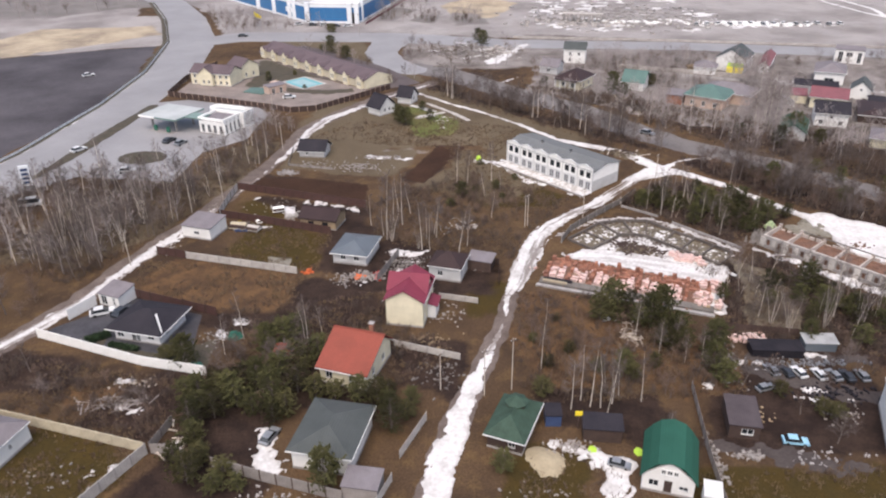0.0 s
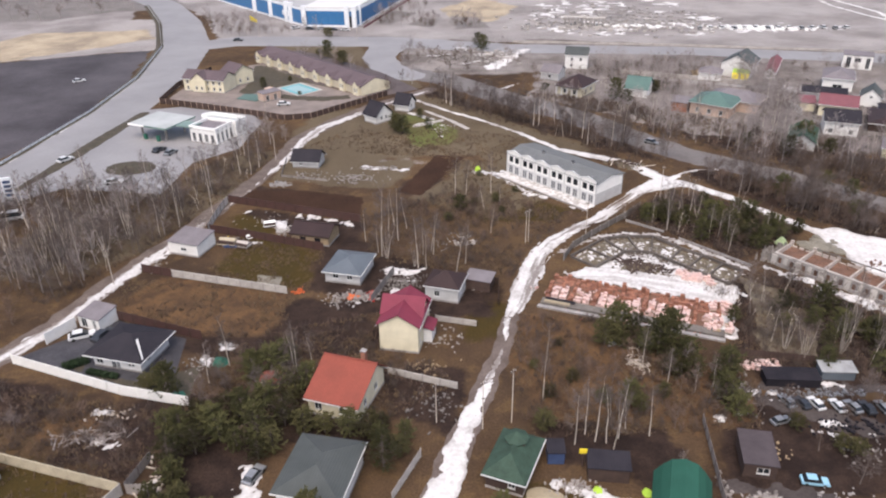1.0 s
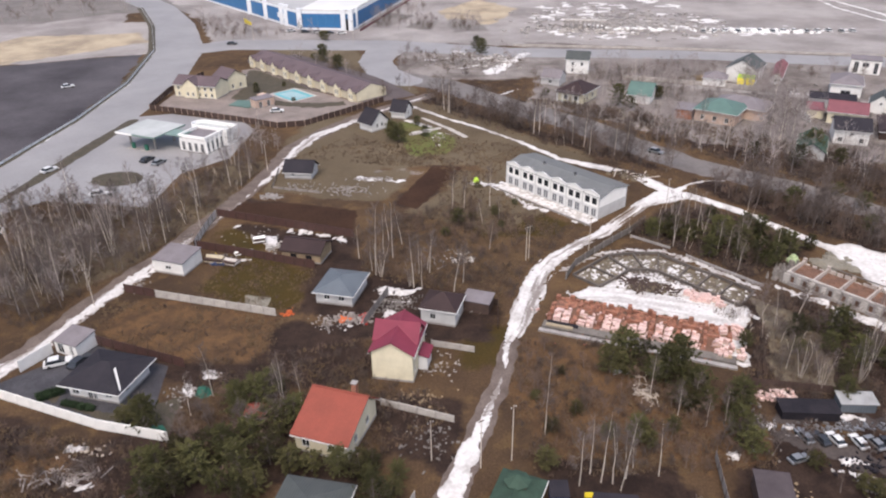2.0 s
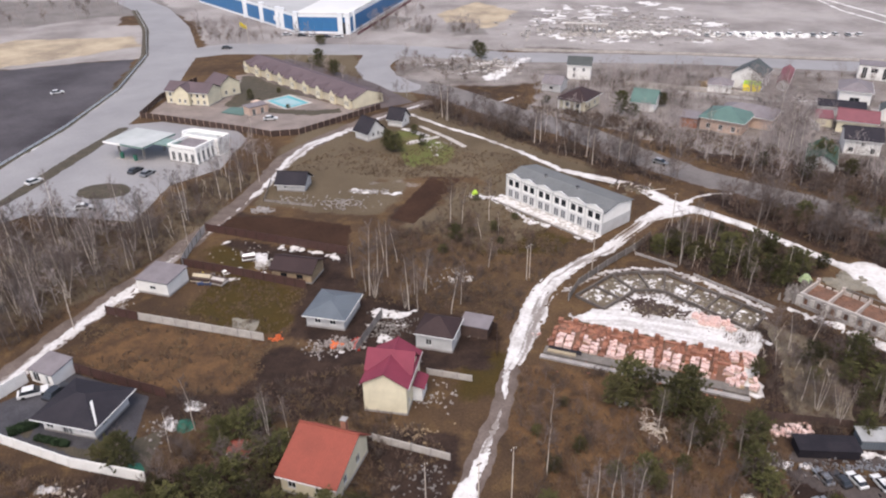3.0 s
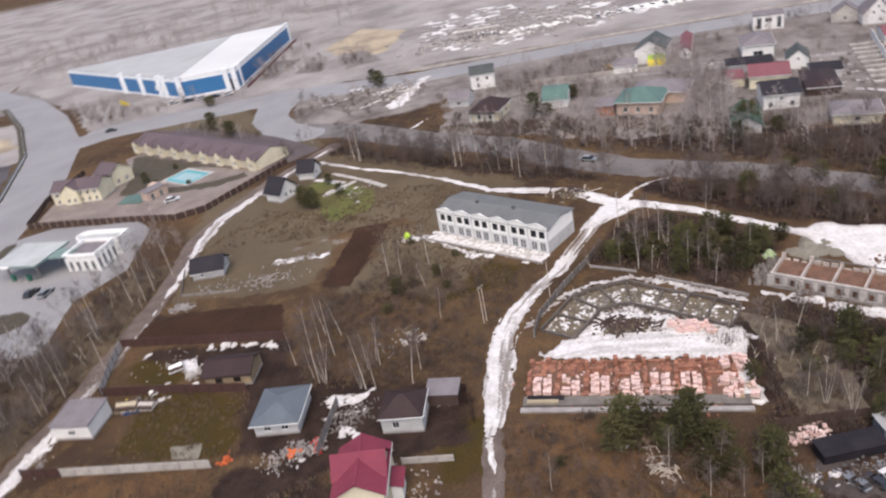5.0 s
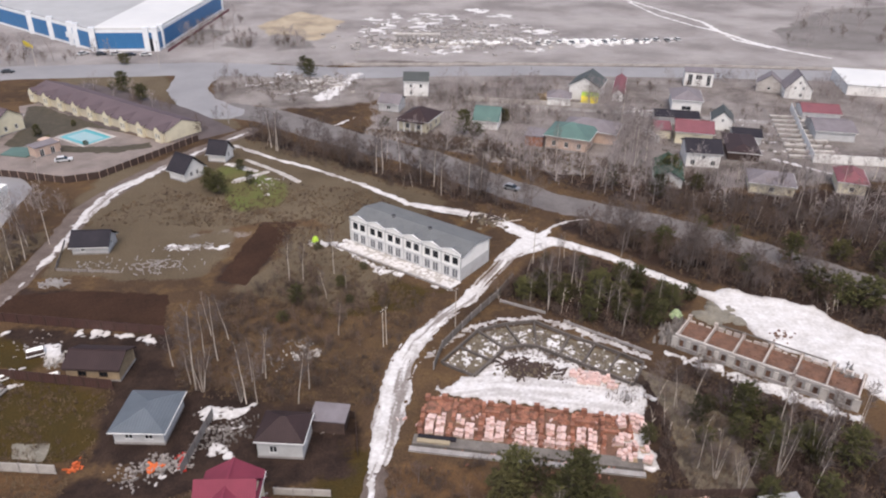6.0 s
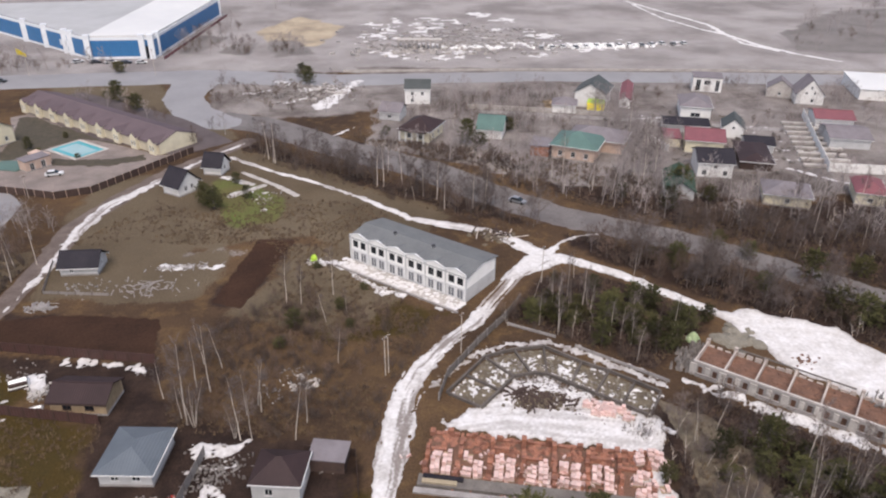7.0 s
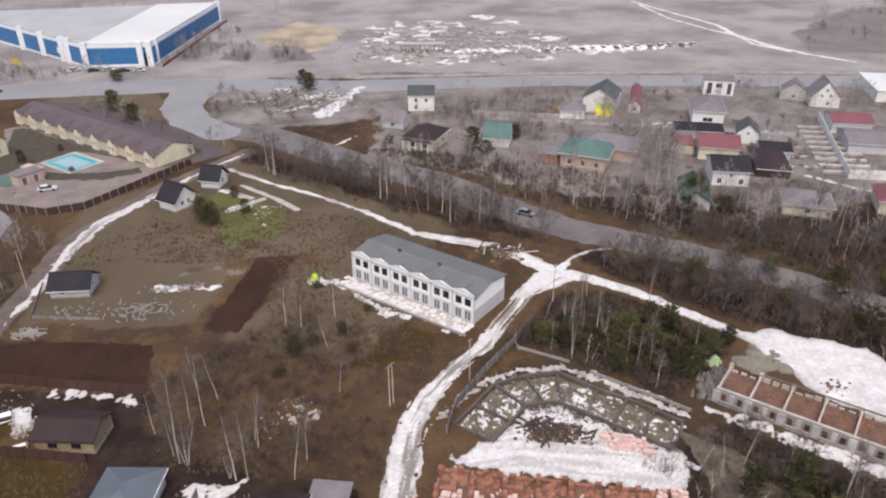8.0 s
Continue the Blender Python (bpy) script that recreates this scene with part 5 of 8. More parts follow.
tower = house("log_lodge", "wooden lodge with a faded green shingle roof", (4.0, 79.2), (8.6, 77.4), 8.2, 2.4, "hip", 2.0, "wood_dk", "roof_moss", 0.5, front=[(0.7, 0.9, 1.0, 1.0)], pane="pane")
ring = [(2.3 + 1.7 * math.cos(math.radians(45 * i + 22)), 5.6 + 1.7 * math.sin(math.radians(45 * i + 22))) for i in range(8)]
part("drum", Shape().prism([(2.3 + (x - 2.3) * 0.85, 5.6 + (y - 5.6) * 0.85) for x, y in ring], 2.6, 4.5), M["wood_dk"], tower)
part("turret_roof", Shape().add([(x, y, 4.45) for x, y in ring] + [(2.3, 5.6, 5.3)] + [(x, y, 4.3) for x, y in ring],
                                [(i, (i + 1) % 8, 8) for i in range(8)] + [(i, 9 + i, 9 + (i + 1) % 8, (i + 1) % 8) for i in range(8)] + [tuple(range(16, 8, -1))]), M["roof_moss"], tower)

strip = house("villa", "white villa under an anthracite hipped roof", (-58.3, 104.6), (-49.9, 102.6), 7.6, 2.5, "hip", 1.9, "plaster_w", "roof_dark", 1.0,
      front=[(0.12, 0.6, 1.3, 1.7), (0.42, 0.1, 0.9, 2.3), (0.52, 0.1, 0.7, 2.3), (0.8, 0.9, 1.3, 1.3)], right=[(0.3, 0.9, 1.0, 1.3)])
# white slab running up the right hip slope
part("rooflight", Shape().slab([(9.45, -0.25, 2.85), (9.3, 0.25, 2.9), (6.5, 3.3, 4.12), (6.5, 2.75, 4.12)], 0.2), M["roof_white"], strip)
house("garage", "grey-roofed garage with white plastered walls", (-66.0, 115.8), (-61.6, 114.1), 4.2, 2.2, "shed", 0.5, "plaster_w", "roof_lav", 0.15, front=[(0.25, 0.1, 1.4, 1.9), (0.75, 0.1, 0.7, 1.9)], category="garage", plinth=False)
fence("gate_wall", "white wall with dark openings along the paved yard", [(-69.2, 110.4), (-66.4, 115.5)], 2.2, "plaster_w", 2.0, "plaster_w")
house("blue_roofed_house", "pale bungalow with a blue-grey metal roof", (-25.2, 131.2), (-18.4, 129.7), 8.1, 2.3, "hip", 1.3, "plaster_g", "roof_blue", 0.5, front=[(0.3, 0.9, 1.2, 1.2), (0.7, 0.9, 1.2, 1.2)])
house("brown_roofed_house", "grey-white house with a brown hipped roof", (-5.7, 124.8), (0.3, 123.2), 5.8, 2.9, "hip", 1.9, "plaster_g", "roof_brown", 0.3, front=[(0.35, 0.9, 1.1, 1.2)], right=[(0.4, 0.9, 1.0, 1.2)])
house("outbuilding", "low dark outbuilding behind the brown-roofed house", (1.6, 128.5), (6.2, 127.0), 3.4, 2.1, "shed", 0.25, "wood_dk", "roof_lav", 0.2, category="shed", plinth=False)
house("barn", "dark brown barn with a maroon-brown metal roof", (-35.0, 147.5), (-26.9, 145.5), 5.6, 2.4, "gable_x", 1.3, "wood", "roof_brown", 0.4, front=[(0.3, 0.8, 1.4, 0.9), (0.7, 0.8, 1.4, 0.9)], category="barn", trim="wood_dk")
house("service_building", "pale block building with a flat grey roof", (-59.6, 142.8), (-53.0, 140.8), 6.2, 2.7, "shed", 0.4, "plaster_w", "roof_lav", 0.2, front=[(0.5, 1.0, 1.4, 0.8)], category="building")
house("black_shed", "white cabin under a dark gable roof", (-43.6, 190.4), (-36.6, 189.6), 5.6, 2.1, "gable_x", 1.9, "plaster_g", "roof_dark", 0.5, front=[(0.3, 0.7, 0.9, 1.0)], right=[(0.5, 0.9, 0.9, 1.0)], category="cabin")
house("gabled_house", "white house with a steep dark roof", (-29.0, 229.0), (-25.0, 225.4), 6.4, 2.8, "gable_x", 3.1, "plaster_w", "roof_dark", 0.6, right=[(0.35, 1.0, 0.9, 1.2), (0.65, 1.0, 0.9, 1.2)])
house("gabled_house", "small white house with a steep dark roof beside the lawn", (-20.4, 239.4), (-16.0, 237.6), 5.0, 2.6, "gable_x", 2.6, "plaster_w", "roof_dark", 0.5, right=[(0.5, 1.0, 1.0, 1.2)])
house("white_house", "white-plastered house at the scrap yard", (57.4, 77.0), (64.8, 74.2), 12.0, 4.6, "hip", 1.4, "plaster_w", "roof_white", 0.2, front=[(0.3, 1.0, 1.0, 1.2)], left=[(0.3, 2.4, 0.9, 1.2), (0.7, 2.4, 0.9, 1.2)])
house("brick_cottage", "white brick cottage corner behind the block wall", (-70.5, 75.8), (-61.8, 73.6), 6.8, 3.0, "hip", 1.8, "plaster_w", "roof_lav", 0.3, front=[(0.7, 1.0, 1.0, 1.2)], right=[(0.5, 1.2, 0.6, 0.9)])
house("carport", "lavender-grey flat carport roof by the fence", (-14.6, 69.5), (-10.1, 68.8), 3.4, 2.3, "shed", 0.15, "fence_gr", "roof_lav", 0.15, category="carport", plinth=False)
house("lav_shed", "dark shed with a grey slate-sheet roof", (37.5, 81.3), (41.5, 80.6), 6.0, 2.2, "shed", 0.3, "wood_dk", "roof_slate", 0.2, category="shed", plinth=False, front=[(0.6, 0.7, 1.6, 1.0)])
house("dark_canopy", "long dark canopy over stored goods", (17.3, 80.3), (22.5, 79.8), 2.9, 2.2, "shed", 0.3, "wood_dk", "roof_dark", 0.2, category="canopy", plinth=False)
house("long_shed", "low black membrane-covered shed of the scrap yard", (47.2, 99.7), (55.2, 99.3), 2.7, 1.3, "shed", 0.2, "black", "black", 0.15, category="shed", plinth=False)
house("sheet_shed", "pale grey sheet-metal shed in the scrap yard", (56.2, 101.3), (61.2, 101.1), 2.3, 1.5, "shed", 0.3, "roof_blue", "roof_tin", 0.2, category="shed", plinth=False)
house("tin_shed", "small dark tin shed behind the canopy", (12.4, 83.2), (14.6, 83.2), 2.4, 1.9, "shed", 0.15, "tarp_blue", "roof_dark", 0.15, category="shed", plinth=False)
house("glass_house", "small red-roofed hut among the pines", (-29.6, 98.2), (-26.8, 97.6), 2.6, 1.9, "gable_x", 0.6, "wood", "roof_red", 0.2, category="hut", plinth=False)

# ---- far village ----
house("white_villa", "tall white house with a pale stepped gable", (40.5, 290.6), (48.6, 288.8), 7.0, 5.6, "gable_x", 2.0, "plaster_w", "roof_grey", 0.3, front=[(0.3, 3.2, 1.0, 1.3), (0.7, 3.2, 1.0, 1.3), (0.3, 0.9, 1.0, 1.3)])
beige = house("beige_house", "beige villa with a brown hipped roof and white columns", (33.8, 256.6), (41.2, 251.6), 10.5, 3.6, "hip", 2.6, "plaster_c", "roof_brown", 0.7, front=[(0.3, 0.9, 1.2, 1.6), (0.7, 0.9, 1.2, 1.6)], right=[(0.3, 0.9, 1.2, 1.4), (0.7, 0.9, 1.2, 1.4)])
for k in range(5):
    part("column", Shape().tube((0, 0, 0), (0, 0, 3.4), 0.2, 0.17, 8), M["trim_w"], beige, at=pose(0.2 + k * 1.9, -1.3, 0))
part("porch_roof", Shape().slab([(-0.2, -1.7, 3.5), (8.6, -1.7, 3.5), (8.6, -0.5, 3.75), (-0.2, -0.5, 3.75)], 0.14), M["roof_brown"], beige)
house("teal_house", "house with a teal roof and a white gable", (56.0, 253.4), (62.6, 250.4), 9.0, 3.2, "gable_x", 2.8, "plaster_w", "roof_teal", 0.5, right=[(0.5, 1.0, 1.2, 1.4)])
house("green_roofed_villa", "brick villa with a broad teal roof", (72.4, 234.4), (82.2, 227.6), 11.5, 3.9, "hip", 2.6, "plaster_p", "roof_teal", 0.7, front=[(0.2, 0.9, 1.2, 1.6), (0.5, 0.9, 1.2, 1.6), (0.8, 0.9, 1.2, 1.6)], right=[(0.5, 0.9, 1.2, 1.6)])
house("rear_villa", "low villa under a broad grey-beige hipped roof", (79.5, 240.5), (92.0, 232.0), 10.0, 3.6, "hip", 2.2, "plaster_p", "roof_lav", 0.6, right=[(0.5, 0.9, 1.2, 1.4)])
house("brick_wing", "red brick wing beside the teal-roofed villa", (67.0, 236.4), (71.4, 234.2), 6.0, 3.2, "shed", 0.4, "brick_red", "roof_lav", 0.3, category="house wing")
yel = house("white_grey_house", "white house with a grey gable roof", (95.6, 278.4), (104.0, 272.8), 12.0, 5.2, "gable_y", 3.0, "plaster_w", "roof_grey", 0.4, front=[(0.7, 3.0, 0.8, 1.0)], right=[(0.25, 3.0, 0.9, 1.0), (0.6, 3.0, 0.9, 1.0)])
tarp = thing("play_sheet", "bright yellow and lime sheet leaning on the white house", "sheet", pose(98.4, 274.6, 0, 0, 0, -28))
part("yellow_panel", Shape().slab([(0.6, -2.6, 0.5), (5.6, -2.6, 0.5), (6.2, -0.9, 2.6), (0.2, -0.9, 2.6)], 0.3), M["yellow"], tarp)
part("lime_panel", Shape().slab([(0.2, -0.9, 2.65), (6.2, -0.9, 2.65), (5.8, -0.2, 3.9), (0.4, -0.2, 3.9)], 0.3), M["lime"], tarp)
house("red_strip_house", "narrow white building with a red roof", (109.4, 273.4), (112.6, 271.8), 22.0, 3.0, "gable_y", 1.2, "plaster_w", "roof_rose", 0.3, front=[(0.5, 1.0, 1.0, 1.2)])
house("red_roofed_house", "large house under a rose-red sheet roof", (110.6, 231.0), (119.8, 226.6), 11.4, 4.0, "gable_x", 1.7, "plaster_c", "roof_rose", 0.5, right=[(0.4, 1.0, 1.0, 1.2)])
house("red_annex", "lower annex with a faded red roof", (106.8, 236.0), (111.0, 234.4), 7.0, 2.8, "shed", 0.5, "plaster_c", "roof_rose", 0.3, category="annex")
house("white_fronted_house", "white-fronted house with a dark roof", (104.8, 213.6), (113.0, 210.6), 10.0, 4.4, "gable_x", 2.0, "plaster_w", "roof_dark", 0.5, front=[(0.5, 2.6, 0.9, 1.0), (0.2, 0.8, 1.2, 1.4), (0.8, 0.8, 1.2, 1.4)])
house("green_shingle_house", "low house with a mossy green roof", (90.4, 202.6), (96.4, 199.8), 13.0, 2.6, "gable_y", 2.0, "plaster_g", "roof_moss", 0.5, front=[(0.5, 0.8, 1.2, 1.2)])
house("dark_block", "long dark sheet-roofed building", (112.4, 247.6), (124.4, 242.8), 7.6, 3.0, "gable_x", 1.0, "plaster_g", "roof_dark", 0.4)
house("grey_villa", "grey-roofed villa with a white front", (124.0, 259.4), (132.4, 255.6), 13.0, 4.2, "hip", 2.2, "plaster_w", "roof_lav", 0.5, front=[(0.5, 1.0, 3.0, 1.4)])
house("striped_house", "modern house with black and white bays", (143.4, 287.6), (152.4, 283.4), 7.0, 5.2, "shed", 0.3, "plaster_w", "roof_lav", 0.2, front=[(0.2, 0.6, 1.6, 4.0), (0.5, 2.8, 2.2, 1.6), (0.85, 0.6, 1.4, 4.0)])
house("white_gable_house", "small white gabled house with a dark roof", (127.4, 240.4), (132.8, 237.4), 8.0, 3.4, "gable_y", 2.6, "plaster_w", "roof_grey", 0.3, front=[(0.5, 3.0, 0.8, 0.9)])
house("dark_hangar", "dark maroon low storage building", (118.6, 216.0), (126.0, 212.6), 16.0, 2.6, "hip", 1.2, "wood_dk", "roof_brown", 0.4, category="storage")
house("dark_hangar", "dark-roofed low building behind the yard", (127.5, 228.0), (134.5, 225.0), 7.0, 2.6, "gable_x", 1.2, "plaster_g", "roof_dark", 0.4, category="storage")
house("white_cottage", "white house with a tall gable and small windows", (170.4, 267.0), (178.4, 263.4), 9.0, 3.6, "gable_y", 5.0, "plaster_w", "roof_lav", 0.3, front=[(0.35, 3.6, 0.8, 1.0), (0.65, 3.6, 0.8, 1.0), (0.5, 5.4, 0.8, 1.0), (0.6, 1.0, 1.0, 1.2)])
house("white_cottage", "half-built white house with bare gables", (166.0, 277.0), (173.0, 272.4), 7.0, 3.2, "gable_y", 3.0, "concrete_lt", "roof_lav", 0.2, front=[(0.5, 1.0, 1.0, 1.2)])
house("compound_hall", "grey-roofed hall inside the walled compound", (153.4, 226.6), (163.4, 222.4), 13.0, 3.2, "gable_x", 1.4, "plaster_g", "roof_lav", 0.5, category="hall")
house("compound_hall", "red-roofed hall inside the walled compound", (161.0, 243.4), (171.0, 239.2), 10.0, 3.2, "gable_x", 1.4, "plaster_w", "roof_rose", 0.5, category="hall")
house("warehouse", "large pale flat-roofed warehouse at the village edge", (196.0, 268.0), (228.0, 254.0), 22.0, 3.6, "shed", 0.6, "plaster_w", "roof_white", 0.3, category="warehouse", plinth=False)
house("pink_house", "house with a brick-red roof among bare trees", (133.6, 190.6), (139.0, 187.4), 10.0, 3.2, "hip", 2.0, "plaster_c", "roof_rose", 0.5, front=[(0.5, 0.9, 1.2, 1.2)])
house("pink_house", "low house with a dull brown roof among bare trees", (112.0, 195.0), (121.0, 190.0), 9.0, 2.8, "hip", 1.8, "plaster_c", "roof_lav", 0.5, front=[(0.5, 0.9, 1.2, 1.2)])
house("green_fence_house", "small grey house with a teal roof on the lane", (86.0, 272.8), (93.0, 270.0), 7.0, 2.8, "hip", 1.8, "plaster_w", "roof_lav", 0.4)
house("grey_cottage", "grey cottage near the white debris", (30.0, 276.0), (36.0, 273.0), 7.0, 3.0, "gable_x", 2.0, "plaster_g", "roof_lav", 0.4, front=[(0.5, 0.9, 1.2, 1.2)])
for x, y, w in ((51, 374, 18),):
    c = thing("colonnade", "row of grey concrete frames on the far plot", "frame building", pose(x, y, 0, 0, 0, -12))
    for k in range(10):
        part("frame_post", Shape().box(-0.4, 0.4, -1.5, 1.5, 0, 3.6), M["concrete"], c, at=pose(k * 2, 0, 0))
    part("frame_beam", Shape().box(-0.6, 18.8, -1.7, 1.7, 3.603, 4.1), M["concrete_lt"], c)
for k in range(14):
    car("white car parked in a far row", 112 + k * 5.1, 361.5 - 0.2 * k + (k % 3) * 0.8, 80 + 7 * (k % 4), "car_white" if k % 3 else "car_grey")
# ---- warehouse ----
def hangar():
    ob = thing("warehouse_hall", "blue and white clad warehouse hall with a snow-white roof", "warehouse", pose(-50, 374, 0))
    foot = [(0, 0), (-25.5, 3), (-71, 57), (-100, 92), (20, 91)]
    TAKEN.append([(x - 50, y + 374) for x, y in foot])
    part("roof", Shape().prism([(0, 0), (20, 91), (-9, 91.3), (-25.5, 3)], 8.6, 9.3), M["roof_white"], ob)
    part("low_roof", Shape().prism([(-25.6, 3), (-9.1, 91.3), (-100, 92), (-71, 57)], 8.6, 8.95), M["roof_pale"], ob)
    for (a, b), n in zip(zip(foot, foot[1:] + foot[:1]), (6, 10, 6, 12, 14)):
        run, turn = math.hypot(b[0] - a[0], b[1] - a[1]), math.degrees(math.atan2(b[1] - a[1], b[0] - a[0]))
        e = run / n
        at = pose(a[0], a[1], 0, 0, 0, turn)
        wall = Shape().box(0, e - 0.06, 0.2, 0.5, 0.9, 7.4).mesh("blue_panel", M["blue_panel"])
        base = Shape().box(0, e - 0.06, 0.15, 0.5, 0, 0.89).mesh("base_panel", M["white_panel"])
        top = Shape().box(0, e - 0.06, 0.12, 0.5, 7.41, 8.59).mesh("fascia_panel", M["white_panel"])
        for k in range(n):
            for name, me2 in (("blue_panel", wall), ("base_panel", base), ("fascia_panel", top)):
                part(name, me2, None, ob, at=at @ pose(k * e, 0, 0))
    tower = Shape().box(-1.1, 1.1, -1.1, 1.1, 0, 9.8).mesh("pillar", M["white_panel"])
    for x, y in ((-0.6, -0.6), (-4.2, -0.4), (1.0, 4.6), (-25.5, 2.2), (-34, 12.5), (-37, 16), (-48, 29), (-60, 43), (20, 91)):
        part("pillar", tower, None, ob, at=pose(x, y, 0))
    part("door", Shape().box(-3.4, -1.4, -0.3, 0.1, 0, 5), M["pane"], ob)
    for x, y in ((-36, 13), (-38.6, 16)):
        part("window", Shape().box(-1, 1, -0.1, 0.3, 3.4, 5.6), M["white_panel"], ob, at=pose(x, y - 0.4, 0, 0, 0, -50))


hangar()
fence("low_fence", "low red-brown fence along the warehouse", [(-46, 370), (-26, 462)], 1.2, "roof_rose", 4.0, "concrete", "sheet")

# ---- petrol station ----
st = house("station_building", "white petrol station shop with tall windows between piers", (-77.4, 211.0), (-69.0, 207.6), 8.0, 4.0, "shed", 0.0, "plaster_w", "roof_lav", 0.0,
           front=[(u, 0.4, 1.2, 2.6) for u in (0.14, 0.38, 0.62, 0.86)], right=[(u, 0.5, 1.0, 2.8) for u in (0.14, 0.38, 0.62, 0.86)], category="petrol station")
w_st = math.hypot(8.4, 3.4)
for a, b, c, d in ((-0.12, w_st + 0.12, -0.12, 0.3), (-0.12, 0.3, 0.31, 7.99), (w_st - 0.3, w_st + 0.12, 0.31, 7.99)):
    part("parapet", Shape().box(a, b, c, d, 4.21, 5.0), M["render_w"], st)
for k in range(5):
    part("pier", Shape().box(w_st + 0.004, w_st + 0.3, k * 1.9, k * 1.9 + 0.4, 0, 4.2), M["render_w"], st)
wing = thing("station_wing", "white rear wing of the petrol station with a rounded end", "petrol station", stand((-77.4, 211.0), (-69.0, 207.6))[0])
curve = [(-0.6 + 2.4 * math.cos(math.radians(t)) * 1.2, 10.5 + 2.4 * math.sin(math.radians(t))) for t in range(90, 271, 20)]
part("wall", Shape().prism([(w_st + 1.0, 8.1), (w_st + 1.0, 12.9)] + curve, 0, 4.0), M["plaster_w"], wing)
part("roof", Shape().prism([(w_st + 0.9, 8.2), (w_st + 0.9, 12.8)] + [(x + 0.1, y) for x, y in curve], 4.003, 4.1), M["canopy"], wing)
rim = [(w_st + 1.0, 8.1), (w_st + 1.0, 12.9)] + curve + [(w_st + 1.0, 8.1)]
for p, q in zip(rim, rim[1:]):
    part("parapet", Shape().beam((*p, 4.003), (*q, 4.003), 0.34, 1.0), M["render_w"], wing)
can = thing("fuel_canopy", "flat pale canopy with green edge over the fuel pumps", "canopy", stand((-96.6, 214.4), (-83.6, 209.0))[0])
part("canopy_deck", Shape().box(0, 14.1, 0, 12.5, 4.3, 4.62), M["canopy"], can)
part("fascia", Shape().box(-0.12, 6.0, -0.12, -0.004, 4.15, 4.66), M["render_w"], can)
part("fascia", Shape().box(6.003, 14.2, -0.12, -0.004, 4.15, 4.66).box(14.104, 14.2, -0.003, 12.5, 4.15, 4.66), M["green_trim"], can)
for x in (2.5, 11.5):
    for y in (2.5, 10):
        part("column", Shape().box(x - 0.25, x + 0.25, y - 0.25, y + 0.25, 0, 4.29), M["concrete"], can)
part("link_roof", Shape().box(14.21, 20.0, 4.0, 8.5, 4.2, 4.5), M["green_trim"], can)
for x, y in ((-91.5, 213), (-87, 211)):
    pump = thing("fuel_pump", "dark fuel pump on a low island", "fuel pump", pose(x, y, 0.05, 0, 0, -23), "fuel pumps")
    part("island", Shape().box(-1.8, 1.8, -0.6, 0.6, 0, 0.18), M["concrete"], pump)
    part("cabinet", Shape().box(-0.5, 0.5, -0.3, 0.3, 0.183, 1.8), M["tarp_green"], pump)
sign = thing("price_sign", "tall white price sign at the road", "sign", pose(-107, 168.5, 0, 0, 0, 20))
part("sign_board", Shape().box(-1.1, 1.1, -0.25, 0.25, 1.2, 6.5), M["white_panel"], sign)
for x in (-0.8, 0.8):
    part("leg", Shape().box(x - 0.15, x + 0.15, -0.15, 0.15, 0, 1.197), M["steel"], sign)
for k in range(4):
    part("price_bar", Shape().box(-0.8, 0.8, -0.29, -0.253, 1.8 + k * 1.1, 2.5 + k * 1.1), M["tarp_blue"], sign)
car("white van parked below the petrol station", -101.6, 158.9, 20, "car_white", "van", "van", lift=0.07)
car("white car on the forecourt", -87.1, 180.0, 15, "car_white", lift=0.07)
car("white car on the highway verge", -107.2, 195.8, 60, "car_white", lift=0.07)
car("white car on the dark field", -141.4, 277.3, 40, "car_white")
for x, y, t, p in ((-84, 203, 70, "car_dark"), (-80, 201, 70, "car_grey"), (-58, 246, 10, "car_white"), (-100, 345, 5, "car_dark"), (-66, 368, 10, "car_white"), (-60, 366, 15, "car_dark"), (-54, 365, 5, "car_white"), (-72, 369, 10, "car_dark"), (-79, 371, 40, "car_white"), (54.5, 207, -42, "car_grey")):
    car("car parked on grey asphalt", x, y, t, p, lift=0.06 if x < 0 else 0.04)

